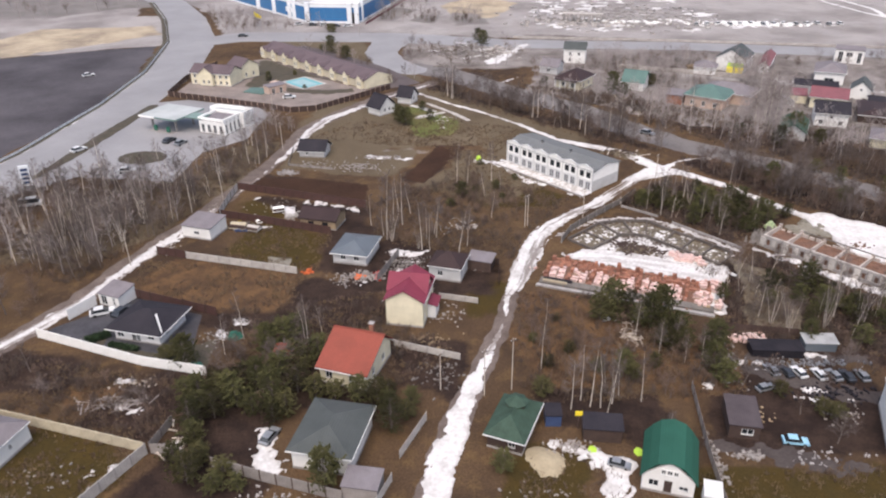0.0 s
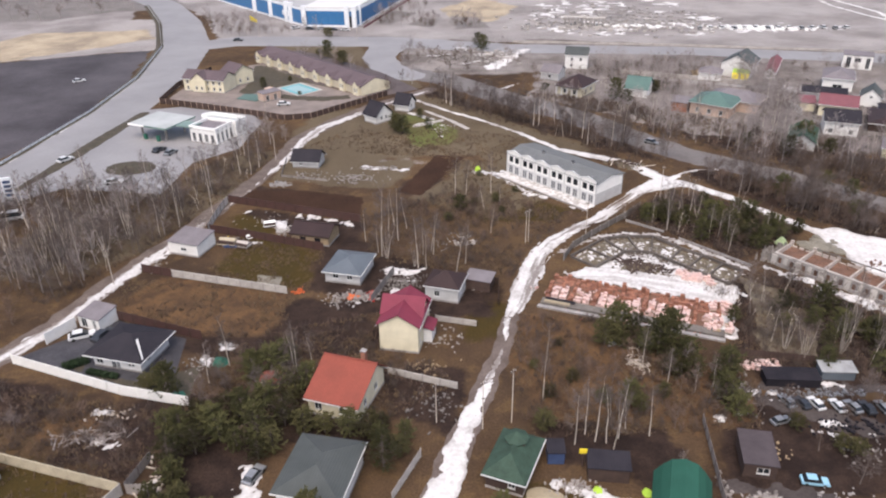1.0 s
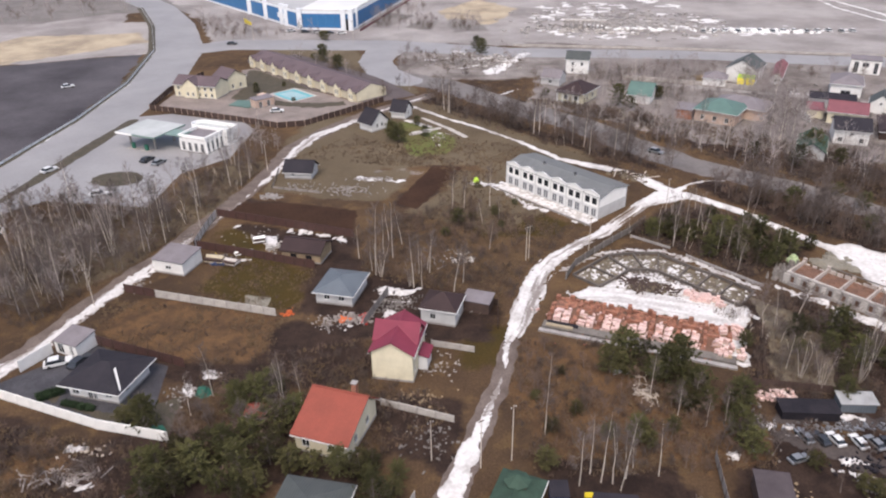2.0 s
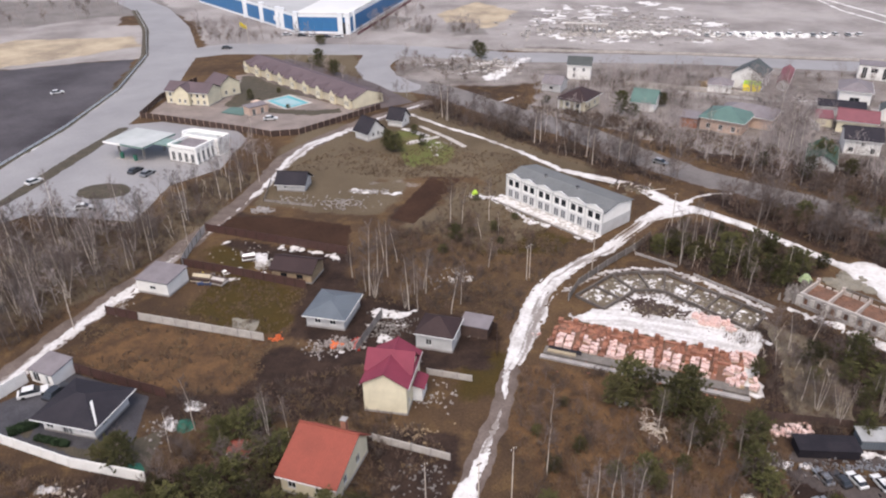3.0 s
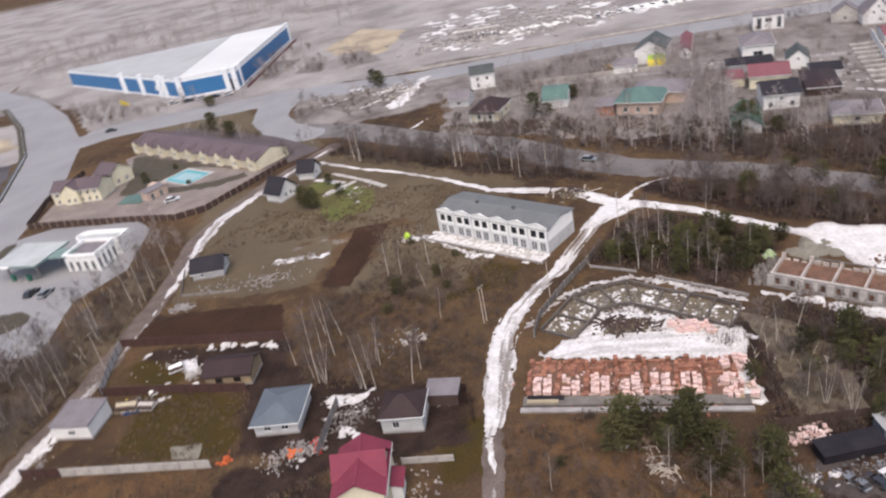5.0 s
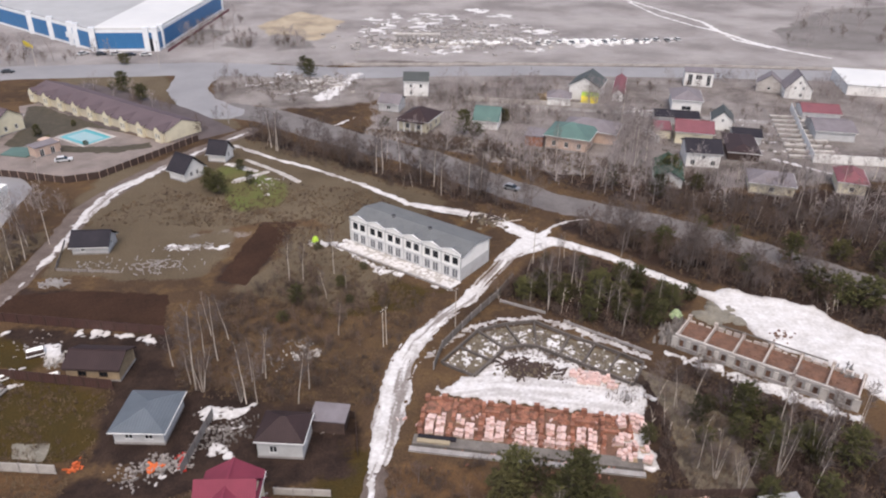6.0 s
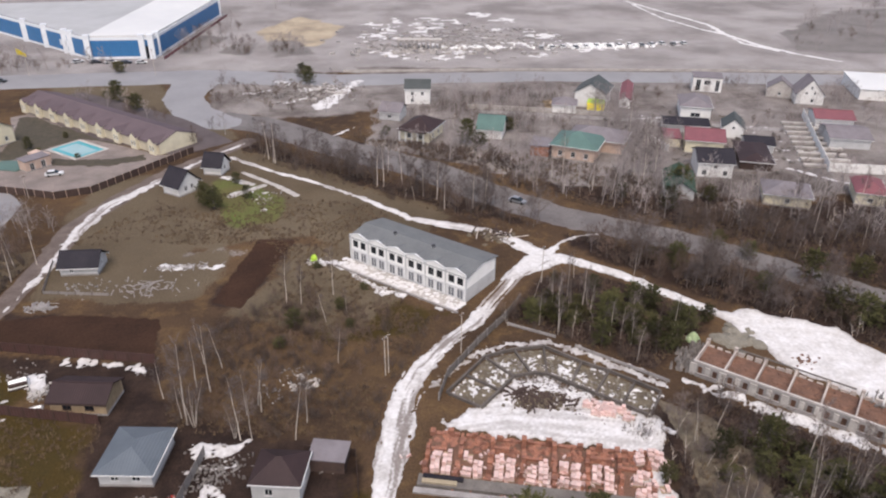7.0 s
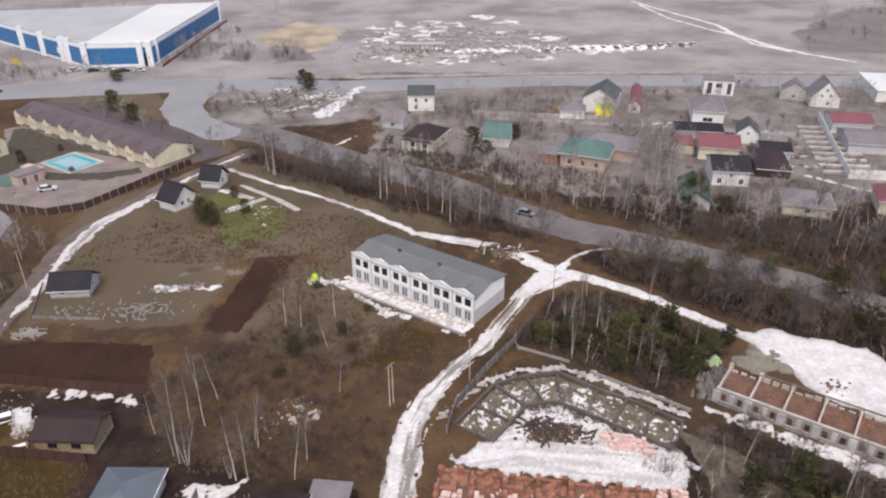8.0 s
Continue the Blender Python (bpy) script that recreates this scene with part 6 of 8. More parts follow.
# ---- motel with pool ----
def motel():
    p, q = (-82, 307), (-33.4, 256.4)
    m, w = stand(p, q)
    row = thing("motel_row", "long motel building with a plum roof and yellow gabled bays", "motel", m)
    footprint(m, 0, w, -1, 13)
    part("wall", wall_shape(w, 2.7), M["plaster_y"], row)
    part("wall", wall_shape(12.0, 2.9, (), 0.3, 2.2, 0.3), M["plaster_c"], row, at=pose(w, 0, 0, 0, 0, 90))
    part("wall", wall_shape(w, 2.7), M["plaster_y"], row, at=pose(w, 12.6, 0, 0, 0, 180))
    part("wall", wall_shape(12.0, 2.9, (), 0.3, 2.2, 0.3), M["plaster_y"], row, at=pose(0, 12.6, 0, 0, 0, 270))
    part("roof", profile([(-0.4, 3.0), (6.3, 5.3), (13.0, 3.0)], -0.3, w + 0.1, 0.16, "y"), M["roof_plum"], row)
    n = 9
    bay_wall = wall_shape(2.6, 3.6, [(0.3, 1.1, 0.9, 2.5), (1.5, 2.3, 0.9, 2.5)], 0.3, 1.1).mesh("bay_wall", M["plaster_c"])
    cheek = Shape().box(0, 0.25, 0.31, 1.3, 0, 3.6).mesh("bay_side", M["plaster_c"])
    cover = profile([(-0.15, 3.5), (1.3, 4.72), (2.75, 3.5)], -0.05, 5.4, 0.12).mesh("bay_roof", M["roof_plum"])
    for k in range(n):
        at = pose(1.2 + k * (w - 4.6) / (n - 1), -1.0, 0)
        part("bay_wall", bay_wall, None, row, at=at)
        for x in (0, 2.35):
            part("bay_side", cheek, None, row, at=at @ pose(x, 0, 0))
        part("bay_roof", cover, None, row, at=at)
        for x in (0.3, 1.5):
            window(row, at @ pose(x, 0.12, 0.9), 0.8, 1.6, M["trim_w"], M["pane"])
    house("motel_house", "yellow motel house with dark windows and a grey-plum roof", (-97.4, 264.6), (-82.0, 260.6), 8.0, 4.6, "gable_x", 2.0, "plaster_c", "roof_plum", 0.4,
          front=[(u, z, 1.0, 1.3) for u in (0.1, 0.24, 0.6, 0.75, 0.9) for z in (0.6, 2.7)], category="motel")
    house("motel_bay", "yellow gabled bay of the motel house", (-93.6, 262.4), (-88.6, 261.1), 4.0, 4.8, "gable_y", 2.0, "plaster_c", "roof_plum", 0.3, front=[(0.3, 1.0, 0.9, 1.3), (0.7, 1.0, 0.9, 1.3)], category="motel")
    house("motel_wing", "yellow rear wing of the motel", (-80.6, 269.4), (-75.4, 275.6), 8.0, 4.6, "gable_y", 2.4, "plaster_c", "roof_plum", 0.4, front=[(0.3, 1.0, 0.9, 1.4), (0.7, 1.0, 0.9, 1.4)], category="motel")
    house("pool_house", "pink stone pool house with arches", (-65.4, 249.2), (-60.6, 253.8), 3.6, 2.8, "shed", 0.2, "plaster_p", "roof_lav", 0.2, front=[(0.25, 0.2, 1.2, 2.0), (0.7, 0.2, 1.2, 2.0)], category="pool house")
    house("pool_house", "pink stone arcade beside the pool", (-67.2, 258.4), (-62.6, 254.6), 2.4, 2.2, "shed", 0.1, "plaster_p", "plaster_p", 0.1, front=[(0.2, 0.2, 1.0, 1.5), (0.5, 0.2, 1.0, 1.5), (0.8, 0.2, 1.0, 1.5)], category="arcade")
    pool = thing("swimming_pool", "turquoise swimming pool with a pale cover and paved rim", "swimming pool", pose(-56.6, 265.2, 0, 0, 0, -45) @ Matrix.Diagonal((0.74, 0.94, 1, 1)))
    sheet("pool_terrace", "grey-brown planted beds beside the pool", "garden", M["bed"], lambda x, y: depth_in(x, y, [(-66, 262), (-58, 258), (-47, 256), (-38, 258), (-36, 253), (-46, 250), (-58, 252), (-68, 256)]), (-70, -32, 246, 266), 0.6, 0.12, 0.8, 2.5, lumps=0.06, seed=47)
    for a, b, c, d in ((-9.3, 9.3, -5.6, -4.6), (-9.3, 9.3, 4.6, 5.6), (-9.3, -8.3, -4.59, 4.59), (8.3, 9.3, -4.59, 4.59)):
        part("rim", Shape().box(a, b, c, d, 0, 0.16), M["concrete_lt"], pool)
    for a, b, c, d in ((-8.28, 8.28, -4.58, -3.2), (-8.28, 8.28, 3.0, 4.58), (-8.28, -6.6, -3.19, 2.99), (6.6, 8.28, -3.19, 2.99)):
        part("pool_edge", Shape().box(a, b, c, d, 0, 0.11), M["pool_tile"], pool)
    part("pool_cover", Shape().box(-6.58, 6.58, -3.18, 2.98, 0, 0.09), M["pool_floor"], pool)
    t = thing("tarpaulin", "teal tarpaulin covered basin in the courtyard", "tarpaulin", pose(-71, 255, 0, 0, 0, -20))
    part("cover", Shape().prism([(-4, -3), (4, -3.4), (4.6, 2.4), (0, 3.4), (-4.4, 2.6)], 0, 0.35), M["roof_teal"], t)
    fence("motel_fence", "dark railing with stone pillars round the motel courtyard", [(-100.8, 249.4), (-88.7, 245), (-61.7, 233.8), (-54.3, 230.2), (-46.3, 232), (-24.4, 256.6)], 1.9, "wood_dk", 2.4, "plaster_p", "boards")
    fence("motel_fence", "dark railing on the highway side of the motel", [(-100.8, 249.4), (-101.5, 270), (-96, 292)], 1.9, "wood_dk", 2.4, "plaster_p", "boards")


motel()

# ---- brick site ----
def brick_site():
    m, w = stand((16.3, 124.2), (44.7, 113.9))
    ob = thing("unfinished_brick_row", "unfinished row of raw red brick walls with open bays", "building site", m)
    footprint(m, -1, w + 2, -3, 11)
    n = 7
    u = w / n
    for k in range(n + 1):
        cw = random.Random(k * 7 + 3)
        for j in range(9):
            if cw.random() < 0.86:
                t = cw.uniform(0.2, 0.42)
                part("cross_wall", Shape().box(-t, t, 0.6 + j * 0.95, 1.53 + j * 0.95, 0, cw.choice((0.25, 0.4, 0.6, 0.85, 1.1, 1.5)) * (1.3 if j > 5 else 0.9)), M["brick_red"], ob, at=pose(min(k * u, w - 0.3) + cw.uniform(-0.15, 0.15), 0, 0))
    for k in range(n):
        rw = random.Random(k + 40)
        for j in range(4):
            part("rear_wall", Shape().box(0.45 + j * (u - 0.9) / 4, 0.42 + (j + 1) * (u - 0.9) / 4, 8.4 + rw.uniform(0, 0.2), 8.95 + rw.uniform(0, 0.2), 0, rw.choice((0.3, 0.5, 0.8, 1.2))), M["brick_red"], ob, at=pose(k * u, 0, 0))
        humps = Shape()
        for _ in range(18):
            humps.lump(rw.uniform(0.6, u - 0.6), rw.gauss(7.2, 0.8), 0.1, rw.uniform(0.2, 0.7), rw.uniform(0.1, 0.6), rw, 6)
        tagged(part("brick_spoil", humps, M["brick_red"], ob, at=pose(k * u, 0, 0)), kind="stuff")
        if k % 3 != 1:
            part("mid_wall", Shape().box(0.27, u * (0.55 + 0.2 * (k % 2)), 5.2 + 0.5 * (k % 3), 5.7 + 0.5 * (k % 3), 0, 0.5 + 0.2 * (k % 3)), M["brick_red"], ob, at=pose(k * u, 0, 0))
        part("bay_floor", Shape().box(0.02, u - 0.02, 0.6, 8.39, -0.02, 0.12), M["soil"], ob, at=pose(k * u, 0, 0))
    part("front_plinth", Shape().box(-0.6, w + 0.8, -1.5, 0.4, 0, 0.5), M["concrete_dk"], ob)
    part("edge_strip", Shape().box(-0.9, w + 1.0, -2.7, -1.8, 0, 0.3), M["concrete"], ob)
    pipe = thing("plank_stack", "lime-yellow boards along the brick row", "boards", m)
    part("boards", Shape().box(0, 4.6, -1.2, -0.5, 0.5, 0.72), M["sandpile"], pipe)
    rnd = random.Random(5)
    stacks = []
    for v in range(3):
        stacks.append(([Shape().box(-0.29, 0.29, -0.29, 0.29, 0.15, top).mesh("brick_block", M["brick_pink"]) for top in (0.5, 0.75, 0.95)], Shape().box(-0.62, 0.62, -0.62, -0.4, 0, 0.14).box(-0.62, 0.62, 0.4, 0.62, 0, 0.14).box(-0.62, 0.62, -0.39, 0.39, 0.06, 0.14).mesh("pallet", M["wood"])))

    def stack(x, y, z, turn, at=m):
        o = thing("brick_pallet", "pallet of pinkish bricks dusted with snow", "brick pallet", at @ pose(x, y, z, 0, 0, turn), "brick pallets")
        a, b = rnd.choice(stacks)
        for x1 in (-0.31, 0.31):
            for y1 in (-0.31, 0.31):
                if rnd.random() < 0.9:
                    part("brick_block", rnd.choice(a), None, o, at=pose(x1 + rnd.uniform(-0.03, 0.03), y1 + rnd.uniform(-0.03, 0.03), 0, 0, 0, rnd.uniform(-4, 4)))
        part("pallet", b, None, o)

    for k in range(n):
        for a in range(2):
            for b in range(3):
                if rnd.random() < (0.95 if k < 5 else 0.6):
                    stack(k * u + 1.25 + a * 1.5 + rnd.uniform(-0.1, 0.1), 1.5 + b * 1.45 + rnd.uniform(-0.15, 0.15), 0.12, rnd.uniform(-12, 12))
    for _ in range(16):
        stack(rnd.uniform(w - 2.2, w + 1.6), rnd.uniform(-1.5, 9.5), 0.5 if rnd.random() < 0.3 else 0.1, rnd.uniform(-20, 20))
    for _ in range(18):
        a, b = rnd.uniform(0, 7.2), rnd.uniform(-1.2, 1.2)
        stack(42.6 + a * 0.85 + b * 0.4, 133.6 - a * 0.5 + b * 0.8, 0.02, -30 + rnd.uniform(-10, 10), pose(0, 0, 0))
    outer = [(23.0, 140.7), (26.8, 144.3), (31.0, 148.4), (36.3, 149.4), (41.5, 149.3), (46.2, 143.9), (49.6, 140.8), (52.6, 137.5), (55.4, 134.3)]
    inner = [(27.4, 136.2), (31.1, 139.6), (34.2, 142.4), (37.2, 142.6), (39.6, 142.0), (42.4, 138.9), (45.3, 135.9), (48.4, 132.9), (51.3, 129.4)]
    f = thing("strip_foundation", "grey concrete strip foundations of a curved terrace", "foundation", pose(0, 0, 0))
    for line in (outer, inner):
        for a, b in zip(line, line[1:]):
            part("footing", Shape().beam((*a, 0), (*b, 0), 0.34, 0.6), M["footing"], f)
    for a, b in zip(outer, inner):
        d = (Vector(b) - Vector(a)).normalized() * 0.3
        part("footing", Shape().beam((a[0] + d.x, a[1] + d.y, 0), (b[0] - d.x, b[1] - d.y, 0), 0.32, 0.5), M["footing"], f)
    rnd2 = random.Random(4)
    spots = []
    for k in range(8):
        quad = [Vector(outer[k]), Vector(outer[k + 1]), Vector(inner[k + 1]), Vector(inner[k])]
        for _ in range(34):
            s, t = rnd2.uniform(0.1, 0.9), rnd2.uniform(0.1, 0.9)
            pnt = quad[0].lerp(quad[1], s).lerp(quad[3].lerp(quad[2], s), t)
            spots.append((pnt.x, pnt.y, rnd2.uniform(0.15, 0.55), rnd2.uniform(0.08, 0.3), 0))
    heap("soil_fill", "brown soil heaps between the foundations", "soil", [(x, y, r * 0.7, h * 0.8, z) for x, y, r, h, z in spots[::2]], M["gravel"], 3, "stuff")
    scatter_blocks("site_rubble", "broken blocks and bricks strewn over the site", "rubble", 40.0, 139.5, 12.0, 5.6, 700, M["rubble"], 61, 0.1, 0.55, turn=-0.75, flat=0.3)
    scatter_blocks("site_bricks", "loose red bricks strewn over the site", "rubble", 31.0, 119.6, 14.0, 4.2, 420, M["brick_red"], 62, 0.15, 0.6, turn=-0.35, flat=0.35)
    scatter_blocks("site_bricks", "snowy pink bricks strewn along the row", "rubble", 32.0, 120.6, 14.0, 4.0, 260, M["brick_pink"], 63, 0.2, 0.8, turn=-0.35, flat=0.5)
    scatter_blocks("site_timber", "dark broken planks heaped on the snow of the site", "timber", 36.4, 136.8, 5.2, 2.4, 150, M["wood_dk"], 64, 0.6, 2.4, turn=-0.4, flat=0.5, thin=0.2)
    part("timber_edge", Shape().box(0, 5.4, -0.45, 0.3, 0.5, 0.75), M["black"], pipe)
    heap("slag_heap", "dark heap of slag and snow in the site yard", "heap", [(rnd2.gauss(36.4, 2.0), rnd2.gauss(136.2, 0.95), rnd2.uniform(0.12, 0.5), rnd2.uniform(0.1, 0.55), 0) for _ in range(260)], M["slush"], 6, "stuff")
    fence("site_kerb", "low concrete edge along the snowy road", [(21.5, 139.4), (24.0, 144.8), (30.8, 152.3), (37.5, 158.9), (42.2, 164.6)], 1.5, "concrete_dk", 3.0)
    fence("site_kerb", "low snowy concrete edge behind the foundations", [(46.8, 148.3), (58, 136.4)], 0.6, "concrete", 3.0)
    fence("site_kerb", "low dark edge behind the foundations", [(37.5, 157), (44.5, 151.5)], 0.6, "concrete", 3.0)


brick_site()


def unfinished_row():
    m, w = stand((62.6, 138.1), (81.7, 117.7))
    ob = thing("unfinished_block_row", "unfinished row of pale block walls with brown earth-filled bays", "building site", m)
    footprint(m, -3, w + 1, -3, 9)
    n, d = 6, 6.9
    u = w / n
    lit = random.Random(19)
    for k in range(n + 1):
        x = min(max(k * u, 0.12), w - 0.12)
        part("cross_wall", Shape().add([(x - 0.12, 0.31, 0), (x + 0.12, 0.31, 0), (x + 0.12, d, 0), (x - 0.12, d, 0), (x - 0.12, 0.31, 2.55), (x + 0.12, 0.31, 2.55), (x + 0.12, d, 2.25), (x - 0.12, d, 2.25)],
                                       [(0, 3, 2, 1), (4, 5, 6, 7), (0, 1, 5, 4), (1, 2, 6, 5), (2, 3, 7, 6), (3, 0, 4, 7)]), M["block_pale"], ob)
        part("rear_pier", Shape().box(x - 0.3, x + 0.3, d + 0.01, d + 0.5, 0, 2.4 + lit.uniform(-0.1, 0.35)), M["block_pale"], ob)
        part("pier", Shape().box(x - 0.55, x + 0.55, -0.25, -0.004, 0, 2.1), M["concrete_lt"], ob)
    for k in range(n):
        at = pose(k * u, 0, 0)
        part("floor_slab", Shape().box(0.13, u - 0.13, 0.31, d - 0.01, 0, 1.35), M["soil"], ob, at=at)
        part("front_wall", wall_shape(u - 0.02, 2.3, [(0.8, 1.5, 0.3, 1.7), (3.1, 3.8, 0.3, 1.7)], 0.3, 0, 0.01), M["concrete"], ob, at=at)
        part("pier", Shape().box(u / 2 - 0.35, u / 2 + 0.35, -0.2, -0.004, 0, 2.0), M["concrete_lt"], ob, at=at)
        part("ledge", Shape().box(0.6, u - 0.6, -0.5, -0.26, 0, 0.7), M["concrete"], ob, at=at)
        for j in range(3):
            part("rear_block", Shape().box(0.45 + j * 1.3, 0.45 + j * 1.3 + lit.uniform(0.7, 1.2), d + 0.02, d + 0.34, 0, lit.uniform(1.4, 2.1)), M["block_pale"], ob, at=at)
        litter = Shape()
        for _ in range(26):
            litter.lump(lit.uniform(0.5, u - 0.5), lit.uniform(0.9, d - 0.6), 1.34, lit.uniform(0.2, 0.8), lit.uniform(0.05, 0.3), lit, 6)
        tagged(part("litter", litter, M["soil"], ob, at=at), kind="stuff")
    part("ring_beam", Shape().box(-0.1, w + 0.1, 0.0, 0.3, 2.303, 2.56), M["concrete_lt"], ob)
    part("ring_beam", Shape().box(u, w * 0.8, d + 0.06, d + 0.28, 2.45, 2.62), M["concrete_dk"], ob)
    rnd = random.Random(12)
    heap("rubble_slope", "grey rubble slope at the end of the unfinished row", "rubble", [(rnd.gauss(62.4, 1.0) + t * 1.7, rnd.gauss(139.6, 0.8) + t * 1.7, rnd.uniform(0.15, 0.5), rnd.uniform(0.3, 1.5), 0) for t in (0, 0.7, 1.4, 2.0) for _ in range(46)], M["rubble"], 13, "stuff")
    heap("gravel_heap", "gravel heap behind the unfinished row", "gravel", [(rnd.gauss(74.6, 1.6), rnd.gauss(145.6, 1.8), rnd.uniform(0.8, 1.9), rnd.uniform(0.2, 0.7), 0) for _ in range(30)], M["gravel"], 14, "stuff")
    g = thing("mixer_bags", "pale green bags heaped by the unfinished row", "bags", pose(67.4, 146.2, 0, 0, 0, 30))
    for k, (x, y, z) in enumerate(((0, 0, 0), (1.0, 0.2, 0), (0.4, 0.9, 0), (-0.6, 0.6, 0), (0.3, 0.4, 0.7), (1.3, 1.0, 0))):
        part("bag", Shape().lump(x, y, z, 0.7, 0.8, random.Random(k)), M["pale_green"], g)
    heap("spoil_heap", "brown spoil and rubble lying on the snow bank", "spoil", [(rnd.gauss(82.4, 1.0), rnd.gauss(137.0, 0.8), rnd.uniform(0.2, 0.6), rnd.uniform(0.35, 0.8), 0) for _ in range(30)], M["soil"], 15, "stuff")
    for k in range(9):
        prop = thing("steel_prop", "upright grey steel prop at the row's far corner", "prop", pose(85.2 + rnd.gauss(0, 1.1), 124.4 + rnd.gauss(0, 0.9), 0, 0, 0, k * 40), "steel props")
        part("shaft", Shape().tube((0, 0, -0.1), (rnd.uniform(-0.2, 0.2), 0, rnd.uniform(1.8, 2.8)), 0.12, 0.1, 6), M["concrete"], prop)
        part("head_plate", Shape().box(-0.25, 0.25, -0.15, 0.15, 1.5, 1.62), M["concrete_dk"], prop)


unfinished_row()

# ---- fences and walls ----
fence("white_wall", "white-painted panel wall of the paved yard", [(-72.0, 105.0), (-51.0, 97.2), (-39.6, 94.6)], 1.9, "plaster_w", 2.6, "plaster_w")
fence("cream_wall", "cream block wall between the plots", [(-78, 87.5), (-60.5, 82.6), (-42.9, 77.6)], 1.9, "cream_block", 2.6, "cream_block")
fence("block_wall", "grey panel wall at the plot corner", [(-42.7, 77.4), (-47.2, 68.2), (-52, 58)], 1.9, "concrete_lt", 2.6)
fence("board_fence", "weathered grey board fence", [(-42.4, 77.8), (-41.2, 83.6)], 1.7, "fence_gr", 2.4, "wood_dk", "boards")
fence("board_fence", "short grey board fence at the pines", [(-42.2, 77.5), (-39.4, 77.6)], 1.8, "fence_gr", 2.4, "wood_dk", "boards")
fence("panel_fence", "grey panel fence before the white bungalow", [(-33, 75.0), (-25.8, 72.6), (-14.5, 69.2)], 1.9, "fence_gr", 2.2, "wood_dk")
fence("picket_fence", "pale picket fence beside the snowy road", [(-4.6, 84.4), (-7.9, 76.6)], 1.6, "concrete_lt", 2.0, "concrete_lt", "boards")
fence("picket_fence", "pale picket fence at the carport", [(-8.6, 72.6), (-10.2, 68.4)], 1.6, "concrete_lt", 2.0, "concrete_lt", "boards")
fence("long_wall", "long pale concrete wall along the brown plot", [(-55.6, 133.0), (-31.6, 126.6)], 1.6, "concrete_lt", 2.6)
fence("brown_fence", "dark brown sheet fence with a snowy top", [(-62.2, 134.8), (-55.8, 132.9)], 1.9, "fence_br", 2.2, "wood_dk", "sheet")
fence("low_wall", "pale low wall east of the orange-roofed cottage", [(-10.6, 102.6), (0.4, 98.8)], 1.3, "concrete_lt", 2.6)
fence("low_wall", "pale low wall behind the maroon-roofed house", [(-3.6, 117.6), (3.6, 115.8)], 1.2, "concrete_lt", 2.6)
fence("brown_fence", "long brown sheet fence behind the villa", [(-61.4, 118.4), (-43.0, 111.6)], 1.9, "fence_br", 2.5, "wood_dk", "sheet")
fence("brown_fence", "dark brown sheet fence north of the barn plot", [(-54.4, 168.2), (-32.4, 160.8), (-21.6, 157.2)], 1.9, "fence_br", 2.5, "wood_dk", "sheet")
fence("brown_fence", "dark brown sheet fence south of the barn plot", [(-54.0, 152.4), (-43, 149), (-27.6, 143.6)], 1.9, "fence_br", 2.5, "wood_dk", "sheet")
fence("brown_fence", "brown sheet fence along the street side of the barn plot", [(-54.6, 152.6), (-54.9, 160), (-54.6, 167.8)], 1.9, "concrete_lt", 2.5, "wood_dk", "sheet")
fence("yard_fence", "grey fence beside the blue-roofed bungalow", [(-12.3, 134.3), (-15.6, 123.4)], 1.7, "fence_gr", 2.4, "wood_dk", "boards")
fence("yard_fence", "dark fence east of the brown-roofed house", [(1.2, 132.0), (8.0, 130.0), (7.6, 122)], 1.5, "wood_dk", 2.4, "wood_dk", "boards")
fence("yard_fence", "tumbledown plank fence by the green-roofed house", [(33.2, 68.0), (33.8, 78.0), (35.4, 92.0)], 1.5, "fence_gr", 2.4, "wood_dk", "boards")
fence("yard_fence", "dark fence north of the scrap yard", [(44.5, 107.6), (54, 106.0), (64, 104)], 1.5, "wood_dk", 2.4, "wood_dk", "boards")
fence("yard_fence", "low fence at the cabin plot", [(-46.6, 196.6), (-45.4, 184), (-33, 180.8)], 0.7, "fence_gr", 3.0, "wood_dk", "boards")
fence("compound_wall", "white wall round the far compound", [(164.6, 254.6), (152.0, 231.0), (141.4, 210.6), (152.0, 206.6), (172, 200)], 2.6, "plaster_w", 4.0, "plaster_w")
fence("lane_wall", "pale wall along the village lane", [(60, 282.4), (87, 272.6), (108, 264)], 1.7, "concrete_lt", 4.0)
fence("lane_wall", "whitewashed wall at the red-roofed yard", [(105.0, 243.0), (106.4, 232.0)], 2.2, "plaster_w", 2.6)
fence("guard_rail", "pale guard rail along the far road", [(24, 337), (92, 327.4), (170, 312), (300, 278)], 0.9, "concrete_lt", 6.0, "concrete_lt", "sheet")
fence("guard_rail", "steel guard rail along the highway", [(-141, 122), (-131, 160), (-124, 195), (-120.6, 240), (-121.6, 282), (-131, 334), (-152, 388), (-178, 440)], 0.7, "white_panel", 4.0, "roof_tin", "sheet")

